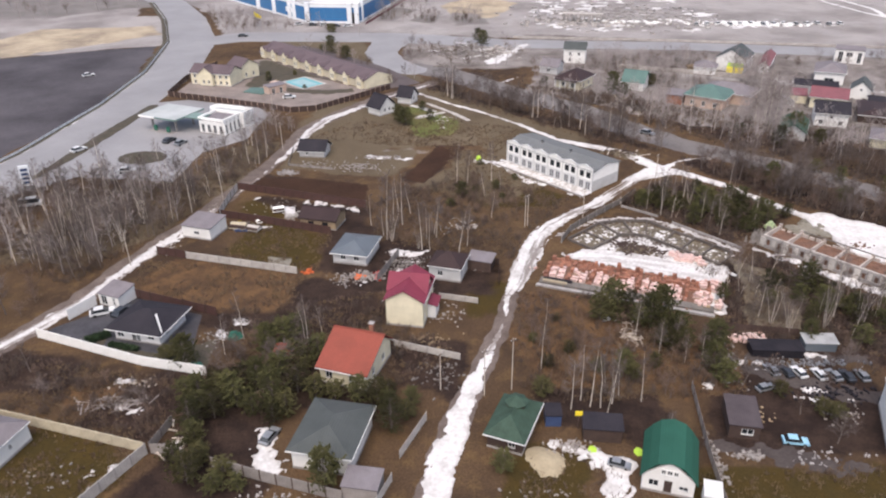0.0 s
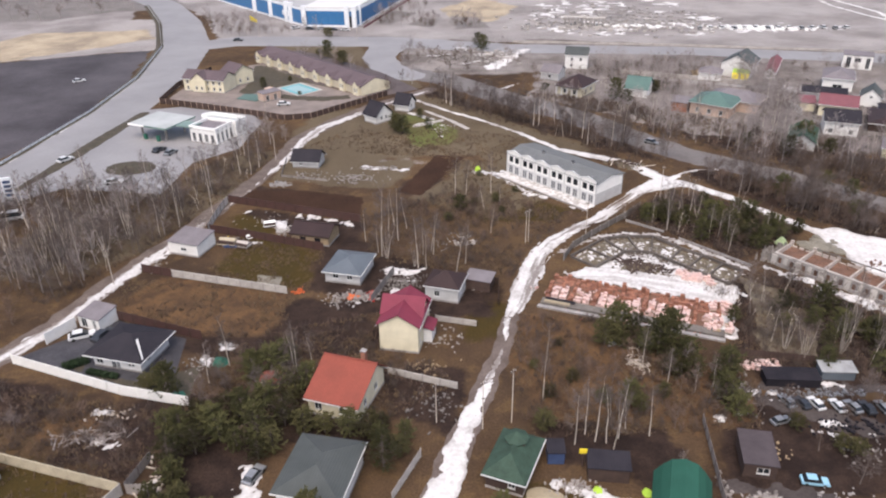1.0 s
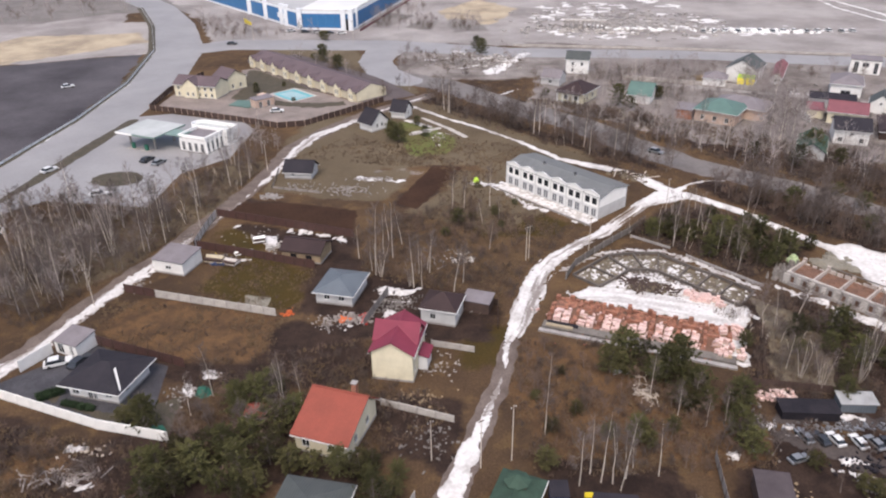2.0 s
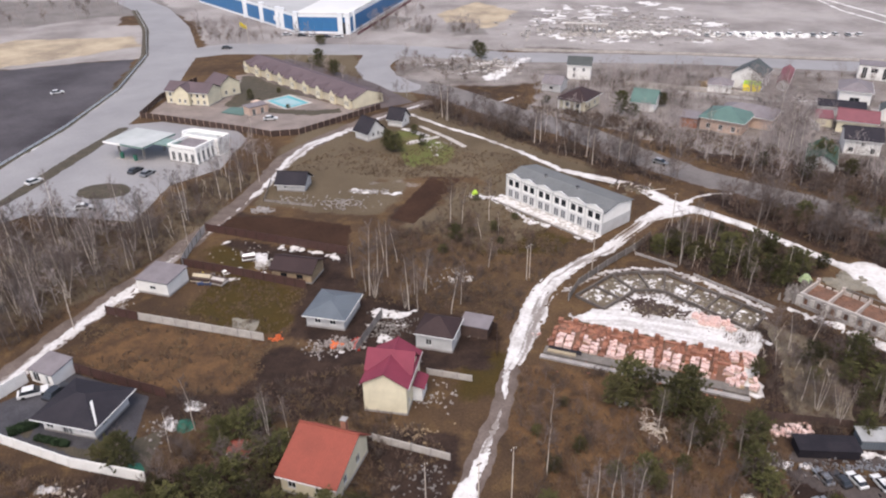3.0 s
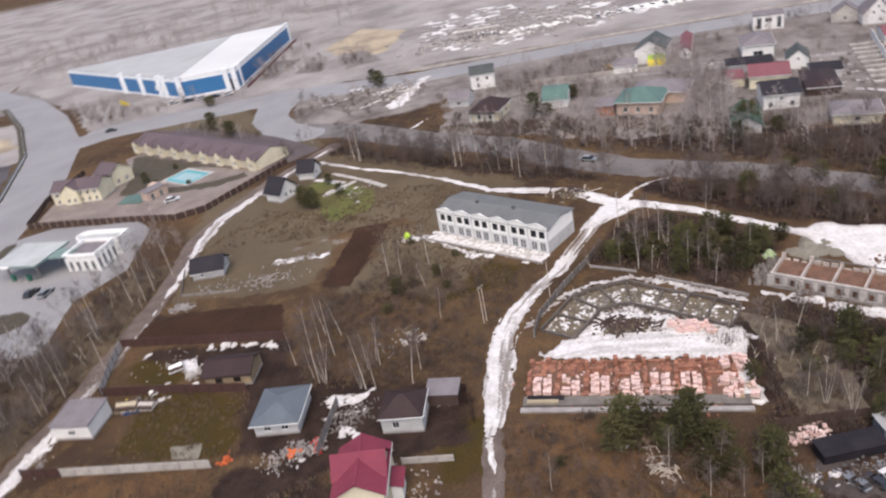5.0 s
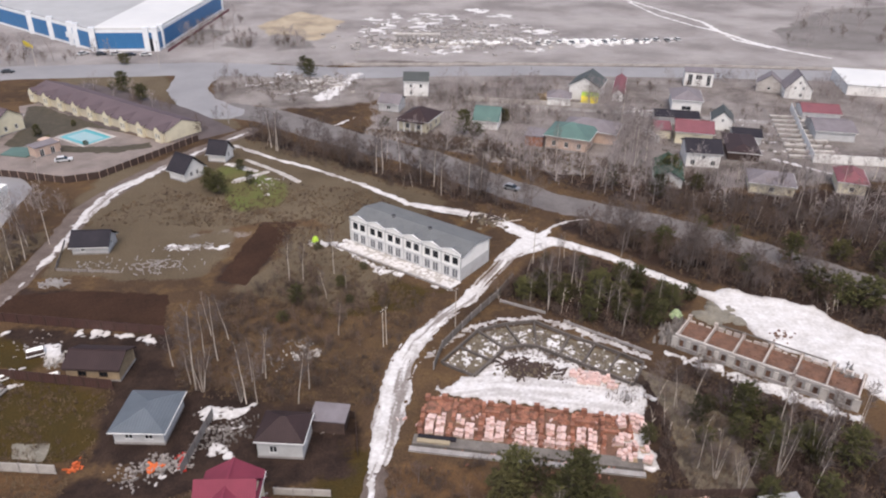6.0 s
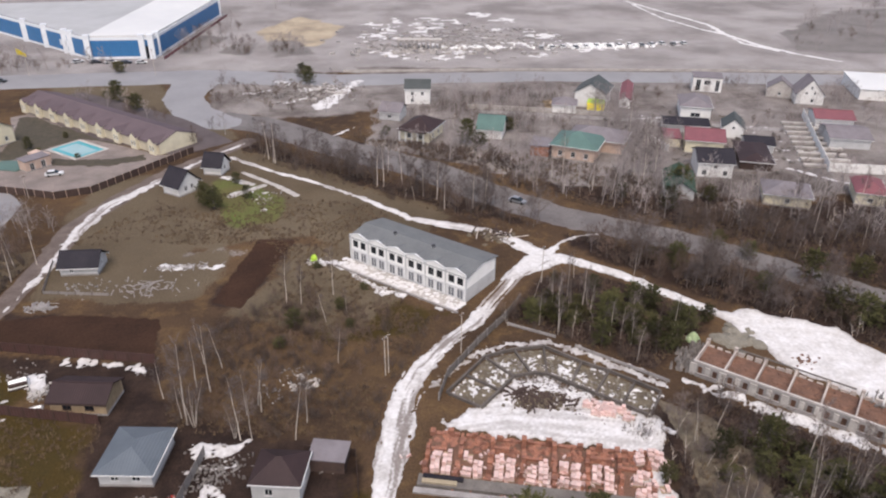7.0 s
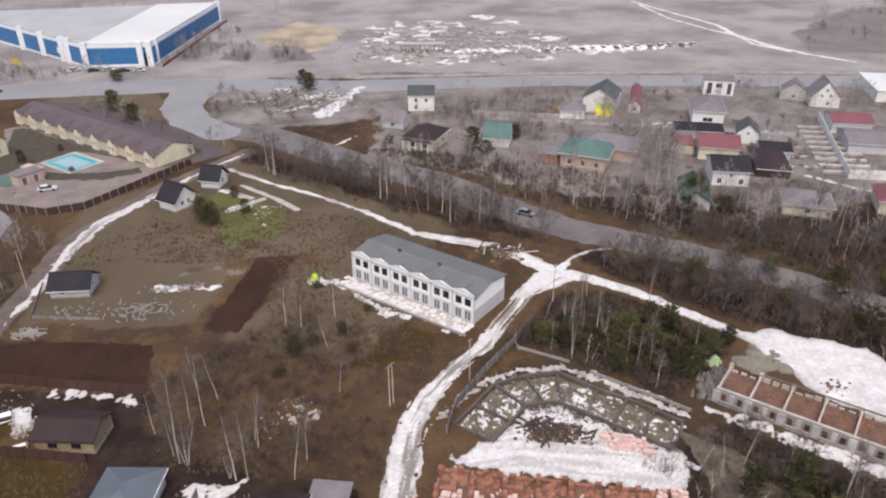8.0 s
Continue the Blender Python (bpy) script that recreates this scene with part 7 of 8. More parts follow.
# ---- yards ----
car("snow-dusted silver car beside the white bungalow", -26.4, 80.6, 70, "car_grey", size=0.85)
car("white car in the paved yard", -64.0, 112.4, 25, "car_white")
car("dark car in the paved yard", -60.4, 112.6, 70, "car_dark")
car("light blue car in the scrap yard", 46.3, 80.1, -8, "car_blue", size=0.78)
for x, y, t, p in ((48.9, 95.9, 105, "car_grey"), (50.9, 95.5, 108, "car_dark"), (52.9, 95.4, 104, "car_white"), (55.8, 94.9, 100, "car_white"), (57.9, 94.7, 106, "car_grey"), (59.9, 94.5, 100, "car_dark"), (62.2, 94.6, 95, "car_grey"), (46.4, 91.6, 20, "car_grey"), (21.4, 75.6, -20, "car_grey")):
    car("old car standing in the scrap yard row" if y > 80 else "grey car in the snowy yard", x, y, t, p, size=0.7)
sheet("sand_heap", "yellow sand heap in the yard", "sand", M["sandpile"], lambda x, y: 2.3 - np.hypot((x - 11.8) * 0.9, (y - 76.6) * 0.8 + (x - 11.8) * 0.25), (7, 17, 71, 83), 0.25, 0.55, 0.5, 1.6, lumps=0.04, seed=48, kind="stuff")
tarps = thing("lime_tarpaulins", "lime-green sheets and a yellow sign by the canopy", "tarpaulin", pose(18.3, 78.6, 0, 0, 0, -8))
for at, mat_name, name in ((pose(0, 0, 0.0), "lime", "sheet"), (pose(6.2, 0.6, 0.0), "lime", "sheet")):
    part(name, Shape().lump(0, 0, 0, 0.8, 0.3, random.Random(3)), M[mat_name], tarps, at=at)
post = thing("yellow_sign", "bright yellow sign on a post", "sign", pose(16.9, 82.8, 0))
part("sign_post", Shape().box(-0.06, 0.06, -0.06, 0.06, 0, 2.4), M["wood_dk"], post)
part("sign_board", Shape().box(-0.5, 0.5, -0.08, 0.08, 2.403, 3.1), M["yellow"], post)
scatter_blocks("yard_clutter", "white boards and blocks strewn in the yard", "clutter", 15.5, 79.0, 3.6, 1.8, 80, M["rubble"], 31, 0.1, 0.6)
scatter_blocks("yard_clutter", "grey rubble along the plank fence", "clutter", 34.6, 76.0, 0.7, 5.0, 46, M["rubble"], 32)
scatter_blocks("yard_clutter", "rubble and boards by the slate-roofed shed", "clutter", 39.0, 77.6, 2.6, 0.8, 50, M["rubble"], 33)
scatter_blocks("yard_clutter", "pale blocks strewn at the scrap yard", "clutter", 44.0, 99.6, 1.4, 5.0, 80, M["rubble"], 34, 0.1, 0.6)
scatter_blocks("yard_clutter", "pinkish bricks tipped beside the black shed", "clutter", 48.2, 104.6, 3.2, 1.8, 120, M["brick_pink"], 35)
scatter_blocks("scrap", "rows of scrap metal and car parts", "scrap", 55.0, 98.0, 9.0, 1.2, 130, M["steel"], 36, 0.1, 0.6)
scatter_blocks("scrap", "dark scrap parts in the yard", "scrap", 57.0, 90.6, 8.0, 2.0, 120, M["black"], 37, 0.1, 0.7)
scatter_blocks("yard_clutter", "orange and grey goods beside the blue-roofed bungalow", "clutter", -18.2, 125.8, 4.4, 2.2, 190, M["rubble"], 38, 0.1, 0.65)
scatter_blocks("yard_clutter", "orange plastic sheets in the yard", "clutter", -19.0, 125.4, 1.6, 0.7, 16, M["orange"], 39, 0.5, 1.3)
scatter_blocks("yard_clutter", "white boards north of the maroon-roofed house", "clutter", -10.5, 130.4, 4.6, 3.6, 170, M["rubble"], 40, 0.1, 0.6)
scatter_blocks("yard_clutter", "red tarpaulin scraps by the fence", "clutter", -15.8, 125.6, 0.8, 2.4, 18, M["red"], 41)
scatter_blocks("yard_clutter", "red garden goods at the wall's end", "clutter", -29.6, 127.4, 1.0, 1.2, 20, M["orange"], 42)
scatter_blocks("yard_clutter", "rubbish heap beside the block building", "clutter", -48.4, 147.4, 3.0, 1.6, 110, M["rubble"], 43, flat=0.9)
scatter_blocks("yard_clutter", "yellow sheets on the rubbish heap", "clutter", -48.8, 147.8, 1.8, 0.8, 26, M["yellow"], 44, 0.5, 1.2, flat=1.0)
scatter_blocks("yard_clutter", "blue plastic on the rubbish heap", "clutter", -47.4, 145.8, 1.8, 0.7, 24, M["tarp_blue"], 45, 0.5, 1.2, flat=0.8)
scatter_blocks("yard_clutter", "white sacks beside the barn", "clutter", -38.6, 152.4, 1.8, 2.0, 60, M["concrete_lt"], 46, 0.2, 0.8, flat=0.5)
scatter_blocks("timber", "grey timber strewn on the cabin plot", "timber", -26.0, 183.0, 7.0, 3.6, 80, M["fence_gr"], 47, 0.2, 2.2, flat=0.25, thin=0.16)
scatter_blocks("timber", "pale boards laid out on the cabin plot", "timber", -20.5, 189.6, 6.0, 1.0, 50, M["concrete"], 48, 0.4, 2.2, flat=0.25, thin=0.16)
scatter_blocks("timber", "planks by the dirt track", "timber", -44.6, 179.0, 2.4, 1.6, 50, M["concrete"], 49, 0.5, 2.0, thin=0.16)
scatter_blocks("branches", "pale felled branches on the brown plot", "branches", -52.0, 88.0, 6.0, 2.2, 60, M["bark_pale"], 50, 0.6, 2.4, flat=0.2, thin=0.16)
scatter_blocks("branches", "pale felled branches near the pines", "branches", -38.8, 80.0, 2.4, 3.0, 12, M["birch"], 51, 0.6, 2.6, flat=0.3, thin=0.16)
scatter_blocks("branches", "pale planks and branches in the field", "branches", 29.0, 106.0, 2.0, 4.4, 50, M["birch"], 52, 0.5, 2.0, flat=0.2, thin=0.16)
scatter_blocks("debris", "white building debris beyond the road", "debris", 16.0, 312.0, 12.0, 12.0, 70, M["concrete_lt"], 53, 0.5, 2.2, flat=0.7)
scatter_blocks("debris", "grey building material beyond the road", "debris", 4.0, 312.0, 16.0, 14.0, 260, M["rubble"], 54, 0.4, 2.0, flat=0.7)
scatter_blocks("debris", "stored building material on the far plots", "debris", 80.0, 385.0, 50.0, 34.0, 300, M["concrete"], 55, 1.0, 4.0, flat=1.2)
scatter_blocks("debris", "white goods stored on the far plots", "debris", 70.0, 366.0, 46.0, 12.0, 90, M["concrete_lt"], 56, 0.8, 3.0, flat=1.2)
scatter_blocks("debris", "white sheeted goods in a long far row", "debris", 138.0, 362.0, 30.0, 5.0, 150, M["render_w"], 58, 0.5, 2.6, turn=-0.12, flat=1.0)
scatter_blocks("debris", "white goods stored beside the concrete frames", "debris", 84.0, 368.0, 16.0, 3.0, 90, M["render_w"], 60, 0.5, 2.4, turn=-0.2, flat=1.0)
scatter_blocks("debris", "goods in the yards of the far village", "debris", 120.0, 240.0, 22.0, 26.0, 200, M["rubble"], 57, 0.5, 2.4, flat=1.2)
for k in range(9):
    rack = thing("timber_rack", "long pale timber stack in the far yard", "timber stack", pose(137.0 + k * 2.0, 215.0 + k * 4.2, 0, 0, 0, -18), "timber stacks")
    part("bearers", Shape().box(0.4, 0.7, -0.6, 0.6, 0, 0.2).box(12.3, 12.6, -0.6, 0.6, 0, 0.2), M["wood_dk"], rack)
    part("timber", Shape().box(0, 13, -0.7, 0.7, 0.203, 0.9), M["concrete_lt"], rack)
scatter_blocks("debris", "grey pallets stacked beside the white house", "debris", 92.0, 281.0, 5.0, 6.0, 80, M["wood"], 59, 0.8, 2.6, flat=1.0)
for k, (x, y, sx, sy, n, nm, col) in enumerate((
        (-3.0, 95.0, 4.0, 4.0, 70, "garden_litter", "rubble"), (-5.0, 104.5, 3.5, 2.0, 45, "garden_litter", "wood"), (-2.5, 112.0, 3.0, 3.0, 45, "garden_litter", "rubble"), (-8.0, 119.5, 3.0, 2.0, 45, "garden_litter", "concrete"),
        (3.6, 129.0, 2.0, 1.4, 30, "garden_litter", "rubble"), (-22.0, 124.0, 3.0, 2.0, 50, "garden_litter", "rubble"), (-41.5, 104.8, 2.0, 2.6, 40, "garden_litter", "rubble"), (-50.0, 92.6, 4.0, 1.2, 34, "garden_litter", "birch"),
        (-55.0, 72.0, 6.0, 3.0, 30, "garden_litter", "rubble"), (-24.0, 70.0, 5.0, 1.0, 30, "garden_litter", "concrete"), (10.5, 70.0, 4.0, 2.0, 30, "garden_litter", "rubble"), (42.0, 85.6, 3.0, 1.4, 40, "garden_litter", "wood"), (49.0, 77.6, 5.0, 1.6, 40, "garden_litter", "concrete"), (55.0, 86.0, 3.0, 2.0, 50, "garden_litter", "rubble"),
        (-44.0, 158.0, 5.0, 3.0, 36, "garden_litter", "rubble"), (-31.0, 151.5, 4.0, 1.6, 36, "garden_litter", "rubble"), (-60.5, 137.5, 1.6, 2.6, 36, "garden_litter", "rubble"), (-57.5, 156.0, 0.8, 5.0, 40, "garden_litter", "rubble"), (-4.6, 222.0, 4.0, 5.0, 40, "garden_litter", "rubble"), (-38.0, 185.0, 5.0, 2.6, 50, "garden_litter", "concrete"), (0.5, 150.5, 2.4, 1.6, 20, "garden_litter", "rubble"), (-3.0, 146.0, 2.0, 2.0, 20, "garden_litter", "concrete"))):
    scatter_blocks(nm, "boards, blocks and litter lying in the yard", "litter", x, y, sx * 1.25, sy * 1.25, n, M[col], 80 + k, 0.1, 0.6, flat=0.3)
ruin = thing("ruined_roof", "collapsed timber roof frame in the snow", "ruin", pose(44.6, 191.0, 0, 0, 0, -35))
rr = random.Random(71)
for k in range(26):
    a, ln = rr.uniform(-0.5, 0.5) + (1.57 if k % 3 else 0), rr.uniform(1.6, 4.6)
    x, y, z = rr.gauss(0, 2.0), rr.gauss(0, 1.2), rr.uniform(0.05, 0.9)
    part("rafter" if k % 3 else "plank", Shape().beam((x - math.cos(a) * ln / 2, y - math.sin(a) * ln / 2, max(0.02, z - 0.5)), (x + math.cos(a) * ln / 2, y + math.sin(a) * ln / 2, z + rr.uniform(-0.2, 0.9)), 0.2, 0.16), M["wood_dk" if k % 4 else "birch"], ruin)
mound = Shape()
for _ in range(60):
    mound.lump(rr.gauss(0, 2.2), rr.gauss(0, 1.3), -0.02, rr.uniform(0.2, 0.8), rr.uniform(0.2, 0.9), rr, 6)
tagged(part("debris", mound, M["slush"], ruin), kind="stuff")



def pole(x, y, h=8.5, label="grey wooden utility pole"):
    ob = thing("utility_pole", label, "pole", pose(x, y, 0, 0, 0, 35), "utility poles")
    part("shaft", Shape().tube((0, 0, -0.2), (0, 0, h), 0.085, 0.06, 6), M["birch"], ob)
    part("crossarm", Shape().box(-0.45, 0.45, -0.06, 0.06, h - 0.5, h - 0.38), M["wood_dk"], ob)
    for u in (-0.38, 0.38):
        part("insulator", Shape().tube((u, 0, h - 0.38), (u, 0, h - 0.2), 0.05, 0.04, 6), M["trim_w"], ob)


for x, y, h in ((8.1, 91.4, 9.5), (3.9, 90.0, 8.5), (-2.7, 91.3, 7), (14.4, 147, 7.5), (15.0, 147.6, 7.5), (27.5, 150.5, 8), (-56.5, 162, 8), (-49.4, 196, 8), (-66, 130, 8), (48, 170, 8), (-46, 345, 10), (-92, 352, 12), (-60.5, 232, 6)):
    pole(x, y, h)
lime_heap = thing("lime_sack", "lime-green sack lying beside the snowy terrace", "sack", pose(5.2, 187.6, 0))
part("sack", Shape().lump(0, 0, -0.02, 0.8, 1.3, random.Random(4), 8), M["lime"], lime_heap)
for x, y, t, w, d, h, cover in ((-41.6, 155.4, 15, 2.6, 2.0, 1.4, "render_w"), (-44.2, 149.9, 30, 2.4, 1.4, 0.9, "render_w"), (-48.4, 146.6, -12, 3.8, 2.4, 1.7, "cream_block"), (-45.0, 145.8, -20, 3.0, 2.2, 1.3, "concrete_lt"), (-37.4, 148.6, 10, 1.8, 1.2, 0.9, "render_w")):
    pile = thing("sheeted_stack", "pale sheet drawn over a stack of stored goods", "stack", pose(x, y, 0, 0, 0, t), "sheeted stacks")
    part("goods", Shape().box(-w / 2, w / 2, -d / 2, d / 2, 0, h * 0.7), M["wood_dk"], pile)
    part("cover_sheet", Shape().add([(-w / 2 - 0.1, -d / 2 - 0.1, h * 0.3), (w / 2 + 0.1, -d / 2 - 0.1, h * 0.35), (w / 2 + 0.1, d / 2 + 0.1, h * 0.3), (-w / 2 - 0.1, d / 2 + 0.1, h * 0.4), (-w / 2 + 0.1, 0, h * 0.95), (w / 2 - 0.15, 0.1, h)],
                                    [(0, 1, 5, 4), (1, 2, 5), (2, 3, 4, 5), (3, 0, 4), (3, 2, 1, 0)]), M[cover], pile)
tip = random.Random(83)
heap("debris_pile", "pale tipped debris in the brown scrub", "debris", [(tip.gauss(1.4, 1.5), tip.gauss(147.6, 1.2), tip.uniform(0.2, 0.7), tip.uniform(0.1, 0.5), 0) for _ in range(26)], M["concrete_lt"], 84, "stuff")
for x, y in ((-38.2, 105.4), (-42.2, 96.6)):
    green_sheet = thing("green_tarpaulin", "crumpled green tarpaulin over a garden heap", "tarpaulin", pose(x, y, 0))
    part("cover", Shape().lump(0, 0, -0.02, 1.5, 0.9, random.Random(int(x)), 9), M["tarp_green"], green_sheet)


def hedge(p, q, width, h, seed):
    """A clipped evergreen hedge: many small leaves on a low block of twigs."""
    rnd, s, core = random.Random(seed), Shape(), Shape()
    a, b = Vector((*p, 0)), Vector((*q, 0))
    side = Vector((-(b - a).y, (b - a).x, 0)).normalized()
    for _ in range(1500):
        c = a.lerp(b, rnd.random()) + side * rnd.uniform(-0.5, 0.5) * width + Vector((0, 0, h * rnd.uniform(0.1, 1.05)))
        d = Vector((rnd.gauss(0, 1), rnd.gauss(0, 1), rnd.gauss(0.4, 0.8))).normalized() * 0.28
        t = d.orthogonal().normalized() * 0.11
        s.add([c - t, c + t, c + d], [(0, 1, 2)])
    for k in range(12):
        core.tube(a.lerp(b, (k + 0.5) / 12), a.lerp(b, (k + 0.5) / 12) + Vector((0, 0, h * 0.8)), 0.04, 0.02, 4)
    ob = thing("hedge", "dark green clipped hedge along the paved yard", "hedge", pose(0, 0, 0))
    part("stems", core, M["bark"], ob)
    part("leaves", s, M["leaf"], ob)


hedge((-63.0, 103.4), (-59.9, 105.7), 1.7, 0.9, 41)
hedge((-58.6, 102.6), (-53.2, 101.2), 1.0, 0.7, 42)
flag = thing("banner", "yellow advertising banner by the warehouse", "banner", pose(-101, 372, 0, 0, 0, -30))
part("banner_post", Shape().box(-0.1, 0.1, -0.1, 0.1, 0, 4), M["steel"], flag)
part("banner_cloth", Shape().slab([(0, 0, 6.5), (4.5, 0, 4.8), (4.5, 0.15, 3.4), (0, 0.15, 4.0)], 0.1), M["yellow"], flag)
# ---- vegetation ----
def branch_cone(s, a, b, r):
    """A thin twig: a three-sided spike."""
    a, b = Vector(a), Vector(b)
    d = (b - a).normalized()
    u = d.orthogonal().normalized() * r
    v = d.cross(u)
    s.add([a + u, a - 0.5 * u + 0.87 * v, a - 0.5 * u - 0.87 * v, b], [(0, 1, 3), (1, 2, 3), (2, 0, 3)])


def spray(s, a, d, r):
    """The finest twig: one narrow blade."""
    t = d.orthogonal().normalized() * r
    s.add([a - t, a + t, a + d], [(0, 1, 2)])


def bare_tree(seed, h, spread, limbs, base=0.25, lean=0.06, thick=1.0, sprays=7, blade=0.02):
    """Trunk and crown of a leafless tree, as two shapes."""
    rnd = random.Random(seed)
    trunk, crown = Shape(), Shape()
    pts, p, d = [], Vector((0, 0, -0.2)), Vector((rnd.gauss(0, lean), rnd.gauss(0, lean), 1)).normalized()
    n = 7
    for k in range(n + 1):
        pts.append(p.copy())
        p = p + d * (h + 0.2) / n
        d = (d + Vector((rnd.gauss(0, 0.05), rnd.gauss(0, 0.05), 0.05))).normalized()
    r0 = (0.05 + h * 0.0085) * thick
    rad = [r0 * (1 - 0.9 * k / n) for k in range(n + 1)]
    for k in range(n):
        trunk.tube(pts[k], pts[k + 1], rad[k], rad[k + 1], 5)
    for i in range(limbs):
        f = base + (0.97 - base) * (i + rnd.random()) / limbs
        k = min(int(f * n), n - 1)
        o = pts[k].lerp(pts[k + 1], f * n - k)
        az = rnd.uniform(0, 6.283)
        up = rnd.uniform(0.55, 1.5)
        d = Vector((math.cos(az), math.sin(az), up)).normalized()
        ln = spread * (1.15 - f) * rnd.uniform(0.7, 1.2) + 0.7
        mid = o + d * ln * 0.5
        tip = mid + (d + Vector((rnd.gauss(0, 0.2), rnd.gauss(0, 0.2), 0.25))).normalized() * ln * 0.5
        r = max(0.02, rad[k] * 0.42)
        crown.tube(o, mid, r, r * 0.65, 3)
        crown.tube(mid, tip, r * 0.65, 0.012, 3)
        for j in range(6):
            g = 0.25 + 0.75 * (j + rnd.random()) / 6
            a = o.lerp(mid, g * 2) if g < 0.5 else mid.lerp(tip, g * 2 - 1)
            e = (d + Vector((rnd.gauss(0, 0.75), rnd.gauss(0, 0.75), rnd.gauss(0.15, 0.5)))).normalized()
            l2 = ln * rnd.uniform(0.25, 0.5)
            b = a + e * l2
            branch_cone(crown, a, b, 0.018)
            for _ in range(sprays):
                c = a.lerp(b, rnd.uniform(0.2, 0.95))
                e2 = (e + Vector((rnd.gauss(0, 0.8), rnd.gauss(0, 0.8), rnd.gauss(0, 0.6)))).normalized()
                spray(crown, c, e2 * l2 * rnd.uniform(0.4, 0.9), blade)
    return trunk, crown


def pine(seed, h, spread):
    rnd = random.Random(seed)
    trunk, crown = Shape(), Shape()
    trunk.tube((0, 0, -0.2), (0, 0, h * 0.55), 0.13, 0.08, 5).tube((0, 0, h * 0.55), (0, 0, h * 0.98), 0.08, 0.02, 5)
    whorls = int(h * 2.0)
    for w in range(whorls):
        f = 0.12 + 0.86 * w / whorls
        for i in range(6):
            az = 6.283 * (i + rnd.random()) / 6
            ln = spread * (math.sin(3.1416 * min(0.18 + 0.82 * f, 1.0)) ** 0.6) * rnd.uniform(0.55, 1.15) + 0.2
            o = Vector((0, 0, f * h))
            d = Vector((math.cos(az), math.sin(az), rnd.uniform(0.05, 0.5))).normalized()
            trunk.tube(o, o + d * ln * 0.9, 0.03, 0.01, 3)
            for j in range(5):
                c = o + d * ln * (0.3 + 0.7 * (j + rnd.random()) / 5) + Vector((rnd.gauss(0, 0.12), rnd.gauss(0, 0.12), rnd.gauss(0.05, 0.1)))
                for _ in range(7):
                    e = (d * 0.5 + Vector((rnd.gauss(0, 0.8), rnd.gauss(0, 0.8), rnd.gauss(0.35, 0.6)))).normalized()
                    t = e.orthogonal().normalized() * rnd.uniform(0.08, 0.15)
                    q = e * rnd.uniform(0.28, 0.55)
                    crown.add([c - t, c + t, c + q], [(0, 1, 2)])
    return trunk, crown


def bush(seed, h, stems):
    rnd, s = random.Random(seed), Shape()
    for _ in range(stems):
        az, out = rnd.uniform(0, 6.283), rnd.uniform(0.15, 0.75)
        d = Vector((math.cos(az) * out, math.sin(az) * out, 1)).normalized()
        o = Vector((rnd.gauss(0, 0.3), rnd.gauss(0, 0.3), -0.05))
        ln = h * rnd.uniform(0.6, 1.1)
        branch_cone(s, o, o + d * ln, 0.022)
        for _ in range(8):
            a = o + d * ln * rnd.uniform(0.25, 0.9)
            e = (d + Vector((rnd.gauss(0, 0.6), rnd.gauss(0, 0.6), rnd.gauss(0, 0.3)))).normalized()
            spray(s, a, e * ln * rnd.uniform(0.2, 0.5), 0.02)
    return s


KINDS = {}
for key, bark_m, twig_m, params in (("birch", "birch", "twig", [(9.5, 2.0, 15, 0.4), (11, 2.2, 17, 0.45), (8, 1.8, 14, 0.35), (12, 2.2, 17, 0.5), (7, 1.6, 12, 0.35)]),
                                    ("bare", "bark", "twig", [(8, 3.2, 20, 0.2), (6.5, 2.8, 18, 0.15), (9, 3.4, 22, 0.25), (5, 2.4, 16, 0.12), (7, 2.6, 18, 0.2)]),
                                    ("scrub", "bark", "twig_red", [(4.2, 1.9, 13, 0.1), (3.4, 1.6, 12, 0.08), (5, 2.0, 14, 0.12), (2.8, 1.4, 11, 0.05)])):
    KINDS[key] = []
    for k, (h, sp, li, ba) in enumerate(params):
        a, b = bare_tree(k * 13 + len(key) * 101, h, sp, li, ba, 0.045 if key == "birch" else 0.07, 0.8 if key == "birch" else 1.0)
        KINDS[key].append((a.mesh("trunk", M[bark_m]), b.mesh("crown", M[twig_m])))
KINDS["pine"] = []
for k, (h, sp, nm) in enumerate(((6.0, 2.7, "needle"), (4.6, 2.5, "needle"), (7.0, 3.0, "needle"), (3.6, 2.3, "needle_y"), (5.2, 2.6, "needle_y"))):
    a, b = pine(300 + k, h, sp)
    KINDS["pine"].append((a.mesh("trunk", M["bark"]), b.mesh("crown", M[nm])))
KINDS["clump"] = []
for k, (h, stems) in enumerate(((9.0, 5), (10.5, 6), (8.0, 4))):
    rnd = random.Random(700 + k)
    wood, twigs = Shape(), Shape()
    for j in range(stems):
        a, b = bare_tree(710 + 10 * k + j, h * rnd.uniform(0.8, 1.1), 1.5, 9, 0.45, 0.03, 0.6, 5)
        tilt = Matrix.Rotation(6.283 * (j + rnd.random() * 0.6) / stems, 4, "Z") @ Matrix.Translation((0.25, 0, 0)) @ Matrix.Rotation(rnd.uniform(0.1, 0.3), 4, "Y")
        wood.add([tilt @ Vector(p) for p in a.v], a.f)
        twigs.add([tilt @ Vector(p) for p in b.v], b.f)
    KINDS["clump"].append((wood.mesh("trunk", M["birch"]), twigs.mesh("crown", M["twig"])))
# Far trees: paler wood and twigs stand in for distance haze.
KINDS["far"] = []
